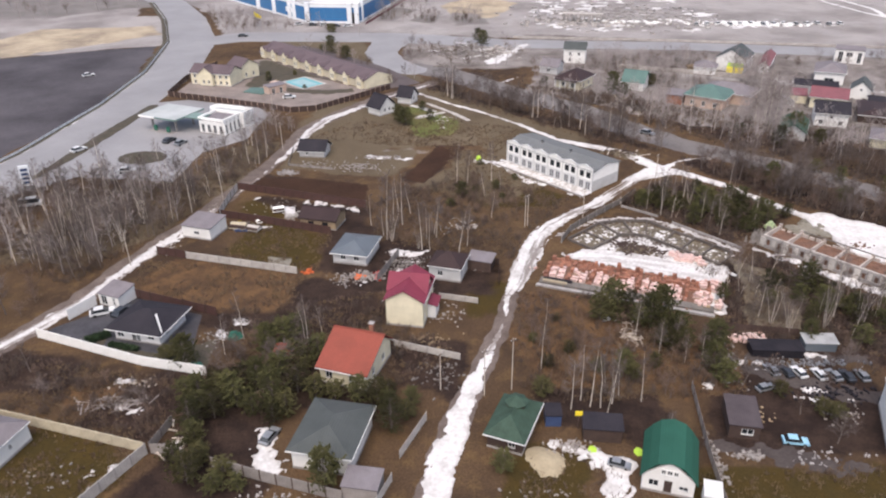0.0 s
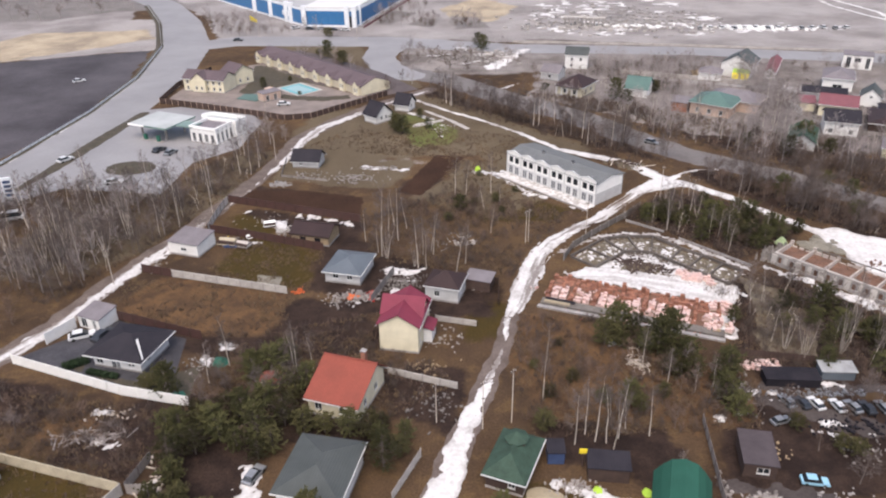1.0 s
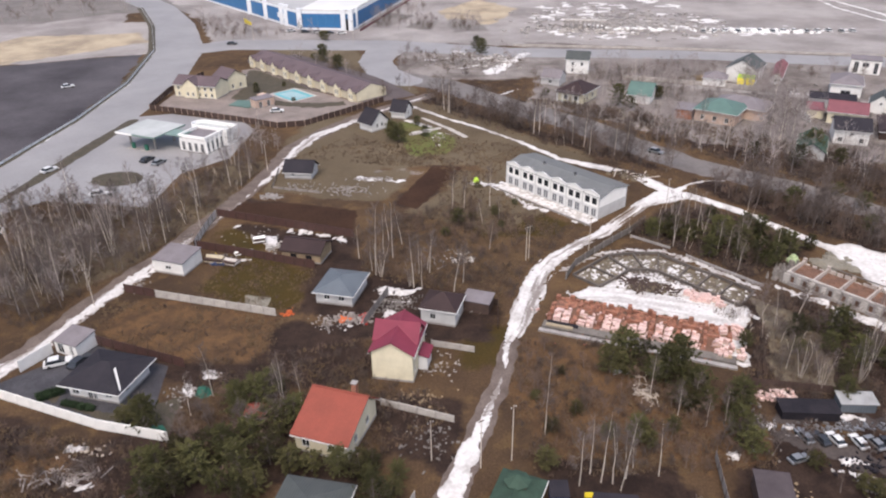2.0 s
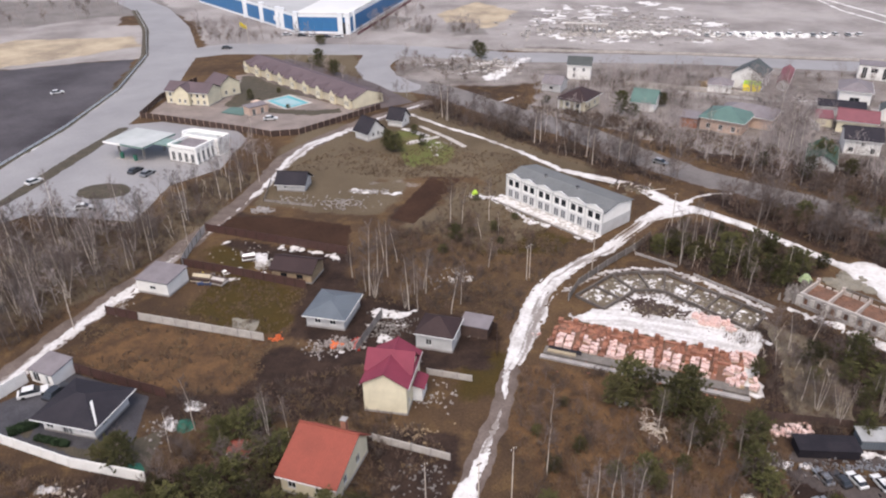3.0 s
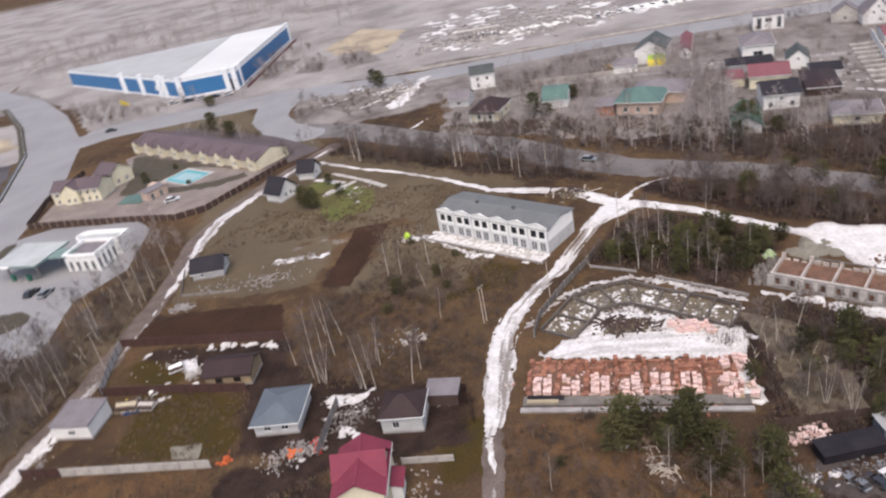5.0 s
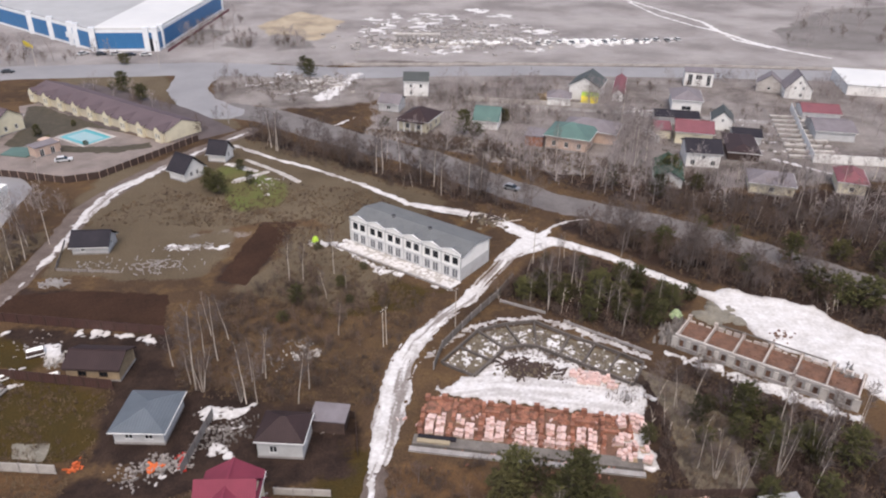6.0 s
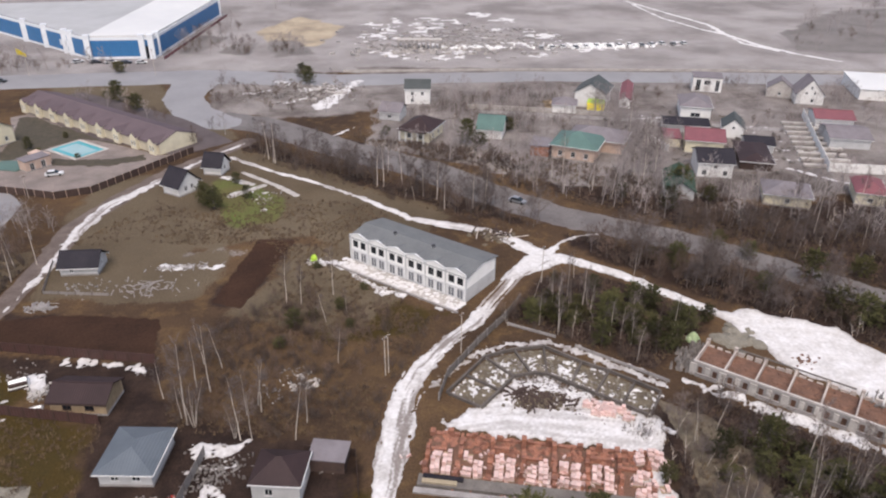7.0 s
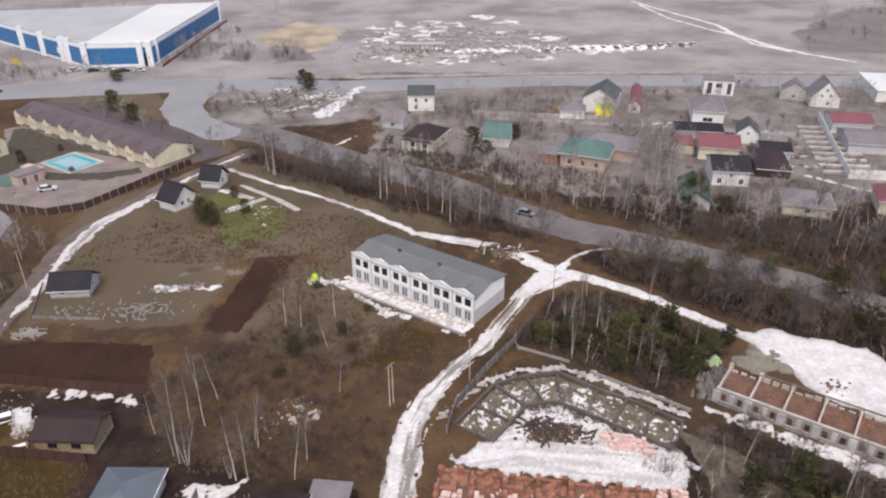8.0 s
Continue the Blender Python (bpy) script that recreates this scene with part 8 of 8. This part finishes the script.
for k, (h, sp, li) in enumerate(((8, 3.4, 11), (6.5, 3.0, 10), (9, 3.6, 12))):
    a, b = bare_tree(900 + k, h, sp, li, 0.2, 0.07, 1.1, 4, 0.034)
    KINDS["far"].append((a.mesh("trunk", M["bark_pale"]), b.mesh("crown", M["twig_haze"])))
LABELS = {"clump": ("birch_clump", "many-stemmed leafless birch fanning from one root", "birch", "birch clumps"), "far": ("bare_tree", "leafless grey-brown tree among dead grass", "tree", "leafless trees"), "birch": ("birch_tree", "slender leafless birch with a pale trunk", "birch", "leafless birches"),
          "bare": ("bare_tree", "leafless grey-brown tree among dead grass", "tree", "leafless trees"),
          "scrub": ("young_tree", "low leafless brown sapling in scrub", "sapling", "leafless saplings"),
          "pine": ("young_pine", "bushy young green pine", "pine", "young pines")}
REST = {}
COUNT = {k: 0 for k in KINDS}
tree_rnd = random.Random(77)


def clear(x, y, roads=True):
    a, b = np.array([x]), np.array([y])
    if any(inside(a, b, poly)[0] for poly in TAKEN):
        return False
    if roads and max(along(a, b, line)[0] for line in (MAIN, LEFT, HIGH, CROSS, LINK, LANE, STREET, SNOWROAD, BRANCH, BACK)) > -0.4:
        return False
    return not (depth_in(a, b, FORECOURT)[0] > -0.3 or depth_in(a, b, PLAZA)[0] > 0 or depth_in(a, b, FIELD)[0] > 0)


def tree(kind, x, y, size=1.0, pick=None):
    a, b = KINDS[kind][tree_rnd.randrange(len(KINDS[kind])) if pick is None else pick]
    name, label, cat, group = LABELS[kind]
    s = size * tree_rnd.uniform(0.85, 1.18)
    if COUNT[kind] >= 285 or y > 205 or x < -85:
        REST.setdefault((kind, b), []).append((x, y, s))
        REST.setdefault((kind, a), []).append((x, y, s))
        return
    ob = thing(name, label, cat, pose(x, y, 0, 0, 0, tree_rnd.uniform(0, 360)) @ Matrix.Diagonal((s, s, s * tree_rnd.uniform(0.92, 1.1), 1)), group)
    part("trunk", a, None, ob)
    part("crown", b, None, ob)
    COUNT[kind] += 1


def grove(poly, n, mix, size=1.0, roads=True):
    """n trees in an outline; mix: kinds with their shares."""
    xs, ys = [p[0] for p in poly], [p[1] for p in poly]
    kinds, left = [k for k, c in mix for _ in range(c)], 0
    for _ in range(n * 30):
        x, y = tree_rnd.uniform(min(xs), max(xs)), tree_rnd.uniform(min(ys), max(ys))
        if inside(np.array([x]), np.array([y]), poly)[0] and clear(x, y, roads):
            tree(tree_rnd.choice(kinds), x, y, size)
            left += 1
            if left >= n:
                break


for x, y, s in ((16.5, 86.9, 1.05), (19.4, 87.5, 1.1), (20.9, 87.3, 1.0), (21.7, 86.1, 1.1), (22.7, 88.2, 1.0), (24.1, 90.1, 1.0), (18.2, 89, 0.9), (-15.3, 141.2, 1.25), (-16.2, 142.7, 1.0), (-14.5, 148.9, 0.9), (-12.5, 148.2, 0.85),
                (7.3, 151.8, 0.75), (14.7, 106.4, 0.8), (67, 115.3, 0.9), (-7.6, 136.4, 1.0), (-6.0, 136.1, 0.9), (-5.3, 143.6, 0.85), (-4.8, 142.0, 0.9), (0.0, 135.0, 0.9),
                (1.7, 138.2, 0.8), (-19.4, 148.0, 0.8), (-14.0, 155.5, 0.7), (-11.1, 154.0, 0.75), (-6.9, 141.6, 0.8), (-0.6, 172, 0.9), (2, 171, 0.8), (8.1, 173.2, 0.8), (-44.5, 98.2, 0.8), (-38.4, 100.2, 0.9), (-24.6, 101, 0.9), (-22.5, 103, 0.85), (-25.6, 103.4, 0.9), (-36.4, 104.6, 0.9), (28.8, 79.8, 0.5), (29.6, 104.5, 0.7), (36.0, 104.0, 0.7)):
    tree("birch", x, y, s)
for x, y, s in ((24.7, 110.5, 1.0), (27, 112.4, 0.9), (29.6, 111, 1.05), (32.8, 108.1, 1.0), (35, 110.5, 0.9), (37.1, 106.4, 1.0), (33.5, 103.2, 0.8), (36.8, 101.6, 0.9), (40.5, 92.9, 0.9), (39.8, 96, 0.8), (52.6, 86.4, 0.75), (48.2, 90.6, 0.6), (54.2, 85.4, 0.6), (12.6, 90.1, 0.6),
                (5.9, 74.4, 0.6), (-17.1, 71.6, 0.8), (-10.5, 90.0, 0.6), (-12, 88.4, 0.7), (-10.3, 86.0, 0.75), (-14.8, 88.6, 0.7), (-18.5, 89.2, 0.7), (-21.4, 89.3, 0.75), (-24.4, 90.5, 0.9), (-38.1, 82.4, 0.85), (-35.5, 84.8, 0.95), (-32.9, 87.3, 0.85), (-30.5, 91.2, 0.85), (-28.2, 95.2, 0.8),
                (-27.4, 105.0, 0.9), (-31.2, 100.4, 0.8), (-35.3, 89.9, 0.9), (-35.1, 76.6, 0.6), (-47.5, 98.6, 0.6), (-45.6, 99.4, 0.8), (-43.6, 97.0, 0.7), (-7.4, 84.9, 0.7), (-9.4, 82.0, 0.8), (-6.9, 87.6, 0.5), (-30, 85.6, 0.85), (-27.4, 87.4, 0.8),
                (-38.4, 86.6, 0.8), (-33.6, 93.0, 0.8), (-36.6, 79.4, 0.7), (-25.0, 85.4, 0.7), (0.7, 163.6, 0.6), (10.1, 161.7, 0.4), (42.9, 158.6, 0.8), (46.1, 156.4, 0.9), (57.8, 150.4, 0.9), (60.3, 146.0, 0.9), (63.4, 118.9, 0.9), (67.2, 116.4, 0.9), (5.6, 184.2, 0.4), (50, 157, 0.8), (54, 153, 0.9),
                (58, 104, 0.7), (48, 117.5, 0.6), (-12, 232, 0.5), (-9, 222, 0.5), (69, 109, 0.9), (73, 108, 0.9), (57, 120, 0.7), (90, 178, 0.9), (93, 171, 0.8), (73, 174.5, 0.9), (76.5, 170.5, 0.8), (96, 148, 1.1), (99, 144.5, 1.0), (103, 142, 1.2), (100, 160.5, 0.9), (106, 137, 1.1), (111, 160, 1.2), (116, 153, 1.2), (120, 147, 1.1), (112, 131, 1.2), (88, 158, 0.8), (96, 206, 1.0), (88, 196, 0.9), (100, 199, 0.9), (80, 205, 0.8), (30, 262, 0.8), (52, 250, 1.0), (55, 246, 0.9), (67, 258, 0.9), (-66, 262, 0.5), (-70, 268, 0.5), (-62, 276, 0.4), (-55, 258, 0.4),
                (-31, 73.6, 0.7), (-31.4, 70.6, 0.7), (-38.2, 75.6, 0.7), (-35.2, 72, 0.8), (-28.4, 71.0, 0.6), (-40.6, 88.6, 0.7), (-28.6, 101.6, 0.9), (-26.0, 98.4, 0.9), (-24.2, 95.8, 0.7), (-22.6, 98.8, 0.7), (-18, 219, 0.9), (-16.4, 217, 0.8), (-19, 222, 0.8), (-58, 316, 0.8), (-60, 352, 1.2), (-46, 300, 1.0), (-54, 312, 0.9), (8, 330, 0.9), (10, 322, 0.9)):
    tree("pine", x, y, s)
for x, y, z in ((-82.6, 136.4, 1.0), (-78.6, 134.9, 1.0), (-77.8, 138.6, 0.9), (-72.2, 140.6, 1.1), (-70.8, 149.4, 0.9), (-66.9, 159.0, 0.8), (-84.2, 133.0, 0.9), (-76.9, 145.2, 0.9), (-83, 146, 0.9), (-74, 156, 0.8), (-92, 140, 1.0), (-88, 150, 0.9),
                (53.8, 109.3, 0.85), (55.4, 106.1, 0.8), (62.3, 108.1, 0.8), (69, 110, 0.8), (-14.2, 140.6, 0.9), (-8.4, 137.0, 0.6), (47.0, 160.0, 0.8), (53.0, 158.0, 0.8)):
    tree("clump", x, y, z)
# Haze-pale far trees lighten part of this nearer grove.
grove([(-96, 130), (-74, 124), (-63, 146), (-56, 172), (-50, 198), (-62, 204), (-73, 172), (-99, 176), (-112, 162), (-112, 135)], 240, [("far", 2), ("bare", 3), ("birch", 3), ("scrub", 3)], 0.92)
grove([(-130, 100), (-85, 90), (-76, 118), (-98, 130), (-135, 128)], 45, [("bare", 3), ("birch", 2), ("scrub", 3)], 0.9)
grove([(-10, 262), (10, 242), (36, 219), (48, 204), (56, 192), (46, 197), (20, 222), (-8, 247)], 60, [("scrub", 4), ("bare", 2), ("birch", 1)], 0.8)
grove([(60, 188), (78, 172), (100, 150), (112, 136), (98, 134), (80, 156), (62, 178)], 50, [("scrub", 4), ("bare", 2)], 0.8)
grove([(36, 160), (44, 166), (56, 174), (74, 152), (66, 147), (57, 140), (48, 150)], 58, [("pine", 3), ("birch", 3), ("scrub", 4)], 0.72)
grove([(50, 126), (60, 134), (80, 114), (86, 98), (66, 102), (50, 108)], 56, [("bare", 1), ("pine", 1), ("birch", 2), ("scrub", 5)], 0.7)
grove([(-18, 156), (2, 170), (14, 160), (6, 140), (-2, 134), (-18, 142)], 30, [("scrub", 1)], 0.6)
grove([(-12, 172), (6, 176), (20, 160), (14, 140), (4, 160)], 22, [("scrub", 4), ("birch", 1)], 0.6)
grove([(10, 118), (22, 116), (44, 106), (44, 94), (28, 86), (10, 94)], 46, [("scrub", 6), ("pine", 1), ("birch", 1)], 0.7)
grove([(-34, 106), (-22, 108), (-24, 94), (-40, 92), (-40, 98)], 26, [("bare", 2), ("scrub", 4)], 0.7)
grove([(-42, 96), (-24, 92), (-26, 76), (-36, 74), (-42, 84)], 16, [("pine", 2), ("scrub", 3)], 0.7)
grove([(-74, 98), (-46, 92), (-42, 80), (-70, 86)], 18, [("scrub", 4), ("bare", 1)], 0.7)
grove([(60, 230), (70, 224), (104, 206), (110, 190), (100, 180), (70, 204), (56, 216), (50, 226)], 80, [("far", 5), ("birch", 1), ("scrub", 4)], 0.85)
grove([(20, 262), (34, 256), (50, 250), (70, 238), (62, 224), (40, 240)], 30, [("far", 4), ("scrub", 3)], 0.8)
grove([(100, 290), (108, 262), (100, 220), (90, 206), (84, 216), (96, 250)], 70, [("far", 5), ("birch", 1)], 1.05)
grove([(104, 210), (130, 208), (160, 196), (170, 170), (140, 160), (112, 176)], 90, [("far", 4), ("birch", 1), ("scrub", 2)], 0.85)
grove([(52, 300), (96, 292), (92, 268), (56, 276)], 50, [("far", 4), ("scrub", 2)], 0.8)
grove([(-26, 330), (30, 330), (30, 286), (4, 286), (-22, 296)], 34, [("scrub", 4), ("far", 2)], 0.9)
grove([(-80, 322), (-40, 300), (-14, 268), (-26, 262), (-34, 268), (-74, 316)], 22, [("scrub", 4), ("far", 1)], 0.8)
grove([(-140, 400), (-80, 372), (-60, 364), (-100, 352), (-130, 372)], 44, [("far", 4), ("scrub", 2)], 1.0)
grove([(-70, 214), (-60, 204), (-49, 202), (-48, 216), (-56, 228), (-63, 230)], 26, [("far", 3), ("scrub", 3)], 0.7)
grove([(115, 300), (200, 290), (215, 262), (190, 240), (166, 262), (120, 280)], 40, [("far", 4), ("scrub", 2)], 0.8)
grove([(30, 90), (36, 100), (66, 106), (64, 76), (44, 80)], 18, [("scrub", 3), ("bare", 1)], 0.65)
grove([(-150, 470), (-60, 480), (20, 480), (20, 620), (-300, 640)], 90, [("far", 1)], 1.4)
grove([(-240, 380), (-170, 400), (-190, 480), (-300, 500), (-320, 420)], 60, [("far", 3), ("scrub", 2)], 1.2)

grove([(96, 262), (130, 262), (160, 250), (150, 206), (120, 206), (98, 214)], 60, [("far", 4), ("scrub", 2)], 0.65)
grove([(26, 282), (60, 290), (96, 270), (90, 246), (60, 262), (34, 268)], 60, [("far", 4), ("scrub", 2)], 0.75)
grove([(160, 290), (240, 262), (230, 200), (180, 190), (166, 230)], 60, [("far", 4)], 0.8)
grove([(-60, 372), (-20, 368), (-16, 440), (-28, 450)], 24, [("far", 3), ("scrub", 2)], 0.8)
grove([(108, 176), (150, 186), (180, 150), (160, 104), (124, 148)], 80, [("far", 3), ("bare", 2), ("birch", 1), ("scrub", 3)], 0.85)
grove([(24, 102), (28, 114), (44, 106), (42, 96), (34, 98)], 7, [("pine", 1)], 0.7)
for oval in SCRUBS[:3]:
    grove(oval, 26, [("far", 2), ("scrub", 2)], 0.7)
grove(SCRUBS[3], 90, [("far", 3), ("scrub", 2)], 1.0)
grove([(62, 186), (84, 172), (104, 150), (118, 134), (112, 128), (98, 140), (80, 158)], 70, [("scrub", 4), ("bare", 1)], 0.85)
grove([(-8, 260), (14, 243), (38, 221), (50, 206), (58, 194), (48, 198), (22, 223), (-6, 247)], 80, [("scrub", 5), ("bare", 4), ("birch", 1)], 1.0)
grove([(60, 190), (78, 174), (100, 152), (92, 148), (76, 162), (62, 180)], 40, [("scrub", 3), ("bare", 3)], 1.15)
grove([(32, 250), (50, 240), (68, 226), (64, 218), (48, 230), (32, 242)], 24, [("scrub", 3), ("far", 2)], 0.9)
grove([(84, 190), (104, 172), (124, 148), (136, 124), (142, 130), (130, 160), (104, 186)], 70, [("scrub", 3), ("bare", 2)], 0.85)


REST_LABELS = {"clump": "far stand of many-stemmed birches", "far": "far woods of leafless grey trees", "birch": "far stand of leafless birches", "bare": "far woods of leafless grey-brown trees", "scrub": "far leafless brown scrub", "pine": "far stand of green pines"}


def join_rest():
    """The trees too many to count, joined by kind and surface."""
    packs = {}
    for n, ((kind, src), spots) in enumerate(REST.items()):
        tri = [(p.vertices[0], p.vertices[i], p.vertices[i + 1]) for p in src.polygons for i in range(1, len(p.vertices) - 1)]
        co = np.array([v.co[:] for v in src.vertices])
        rng = np.random.default_rng(int(spots[0][0] * 100) % 9973)
        for x, y, s in spots:
            a = (x * 12.9 + y * 78.2) % 6.283
            c, e = math.cos(a), math.sin(a)
            pts = np.stack([(co[:, 0] * c - co[:, 1] * e) * s + x, (co[:, 0] * e + co[:, 1] * c) * s + y, co[:, 2] * s], 1)
            packs.setdefault((kind, src.name.split(".")[0], src.materials[0].name), []).append((pts, np.array(tri)))
    for (kind, which, mat_name), items in packs.items():
        off, vs, fs = 0, [], []
        for pts, tri in items:
            vs.append(pts)
            fs.append(tri + off)
            off += len(pts)
        name = {"trunk": "far_trunks", "crown": "far_crowns"}[which]
        me = fill_mesh(name, np.concatenate(vs), np.concatenate(fs))
        me.materials.append(bpy.data.materials[mat_name])
        tagged(new(name, me), REST_LABELS[kind], "trees", kind="stuff")


for x, y, s0 in ((14, 97, 0.6), (18, 101, 0.5), (22, 96, 0.6), (27, 94, 0.55), (31, 97, 0.6), (17, 110, 0.4), (40, 101, 0.6), (12.4, 104, 0.4), (-20.5, 96.5, 0.5), (-32, 104, 0.6), (4, 166, 0.45), (9, 168, 0.4), (14, 174, 0.35), (-2, 158, 0.45), (52, 161, 0.7), (57, 157, 0.7), (48, 161, 0.6), (62, 152, 0.7), (60, 122, 0.7), (66, 120, 0.8), (70, 113, 0.8), (56, 116, 0.6), (61, 110, 0.6)):
    tree("pine", x, y, s0, 3 + int(x) % 2)

# brush and weeds that nobody could count
def strew(name, label, template, spots, material, seed):
    rng = np.random.default_rng(seed)
    tv, tf = np.array(template.v), np.array(template.f)
    n = len(spots)
    a, s = rng.uniform(0, 6.283, n), rng.uniform(0.6, 1.3, n)
    c, e = np.cos(a)[:, None], np.sin(a)[:, None]
    x = (tv[None, :, 0] * c - tv[None, :, 1] * e) * s[:, None] + spots[:, :1]
    y = (tv[None, :, 0] * e + tv[None, :, 1] * c) * s[:, None] + spots[:, 1:2]
    z = tv[None, :, 2] * (s * rng.uniform(0.7, 1.2, n))[:, None]
    vs = np.stack([x, y, z], 2).reshape(-1, 3)
    fs = (tf[None] + (np.arange(n) * len(tv))[:, None, None]).reshape(-1, 3)
    me = fill_mesh(name, vs, fs)
    me.materials.append(material)
    return tagged(new(name, me), label, "undergrowth", kind="stuff")


def fill_mesh(name, vs, fs):
    me = bpy.data.meshes.new(name)
    me.vertices.add(len(vs))
    me.vertices.foreach_set("co", vs.ravel())
    me.loops.add(fs.size)
    me.loops.foreach_set("vertex_index", fs.ravel().astype(np.int32))
    me.polygons.add(len(fs))
    me.polygons.foreach_set("loop_start", np.arange(0, fs.size, 3, dtype=np.int32))
    me.update()
    return me


join_rest()


def spots_in(polys, n, seed, patch=7.0):
    """Random places in outlines, clumped, off the roads and buildings."""
    rng = np.random.default_rng(seed)
    areas = np.array([abs(sum(a[0] * b[1] - b[0] * a[1] for a, b in zip(p, p[1:] + p[:1]))) / 2 for p in polys])
    out = []
    for poly, k in zip(polys, (areas / areas.sum() * n).astype(int)):
        x = rng.uniform(min(p[0] for p in poly), max(p[0] for p in poly), k * 5)
        y = rng.uniform(min(p[1] for p in poly), max(p[1] for p in poly), k * 5)
        ok = inside(x, y, poly) & (ripple(x, y, patch, seed) > -0.15)
        for t in TAKEN:
            ok &= ~inside(x, y, t)
        for line in (MAIN, LEFT, HIGH, CROSS, LINK, LANE, STREET, SNOWROAD, BRANCH, BACK):
            ok &= along(x, y, line) < -0.2
        for t in (FORECOURT, PLAZA, FIELD, YARD):
            ok &= ~inside(x, y, t)
        out.append(np.stack([x[ok], y[ok]], 1)[:k])
    return np.concatenate(out)


WILD = [[(84, 200), (112, 190), (150, 150), (134, 118), (106, 160)], [(-96, 130), (-74, 122), (-56, 166), (-50, 200), (-62, 204), (-73, 172), (-99, 176), (-112, 162)], [(-14, 262), (10, 244), (48, 208), (54, 190), (44, 196), (-10, 250)], [(60, 190), (112, 138), (98, 132), (62, 178)], [(36, 160), (56, 174), (74, 152), (57, 140)],
        [(46, 128), (60, 134), (84, 112), (84, 96), (44, 104)], [(-20, 160), (4, 178), (26, 162), (12, 132), (-18, 140)], [(9, 120), (24, 118), (46, 106), (44, 90), (10, 88)], [(-40, 112), (-14, 120), (0, 100), (-10, 92), (-40, 92)], [(-76, 100), (-44, 94), (-42, 78), (-74, 86)], [(20, 262), (70, 236), (104, 206), (110, 188), (96, 178), (30, 240)]]
strew("brush", "tangled grey-brown leafless brush", bush(5, 1.5, 12), spots_in(WILD, 2700, 9), M["brush"], 1)
strew("brush", "reddish leafless brush", bush(6, 1.1, 10), spots_in(WILD, 1800, 10, 11.0), M["twig_red"], 2)
tuft = Shape()
tr = random.Random(2)
for _ in range(7):
    az, o = tr.uniform(0, 6.283), Vector((tr.gauss(0, 0.14), tr.gauss(0, 0.14), -0.02))
    d = Vector((math.cos(az) * 0.5, math.sin(az) * 0.5, 1)).normalized() * tr.uniform(0.25, 0.6)
    side = Vector((-math.sin(az), math.cos(az), 0)) * 0.07
    tuft.add([o - side, o + side, o + d], [(0, 1, 2)])
MEADOW = WILD + [[(-64, 132), (-30, 127), (-30, 110), (-64, 118)], [(-48, 152), (-27, 144), (-28, 127), (-50, 133)], [(-30, 224), (-4, 204), (-2, 196), (-45, 204)], [(-70, 84), (-42, 78), (-50, 60), (-74, 60)], [(10, 78), (34, 74), (60, 76), (60, 58), (4, 58)], [(-2, 200), (10, 190), (24, 164), (14, 156), (-4, 176)], [(-20, 228), (18, 214), (24, 204), (8, 192), (-14, 200)]]
strew("dry_grass", "tussocks of straw-brown dry grass", tuft, spots_in(MEADOW, 15000, 11, 5.0), M["dry"], 3)
strew("dead_weeds", "dark dead weeds over the fields", tuft, spots_in(MEADOW, 15000, 12, 4.0), M["weed"], 4)


def thicket(seed, stems, h, r):
    """A clump of thin upright stems with a few side twigs."""
    rnd, s = random.Random(seed), Shape()
    for _ in range(stems):
        o = Vector((rnd.gauss(0, 0.9), rnd.gauss(0, 0.9), -0.05))
        top = o + Vector((rnd.gauss(0, 0.6), rnd.gauss(0, 0.6), h * rnd.uniform(0.4, 1.15)))
        branch_cone(s, o, top, r)
        for _ in range(4):
            a = o.lerp(top, rnd.uniform(0.35, 0.9))
            e = Vector((rnd.gauss(0, 0.5), rnd.gauss(0, 0.5), rnd.uniform(0.5, 1.1)))
            spray(s, a, e * h * 0.16, r * 0.8)
    return s


WOODS = WILD[:6] + [WILD[10], [(104, 210), (130, 208), (170, 172), (140, 160), (112, 176)], [(52, 300), (96, 292), (92, 268), (56, 276)], [(26, 282), (60, 290), (96, 270), (90, 246), (60, 262), (34, 268)]]
strew("thicket", "dense grey-brown upright saplings", thicket(31, 6, 3.8, 0.03), spots_in(WOODS, 1500, 32, 9.0), M["brush"], 33)
strew("thicket", "pale slender birch saplings", thicket(34, 2, 5.0, 0.045), spots_in(WOODS, 150, 35, 14.0), M["birch"], 36)
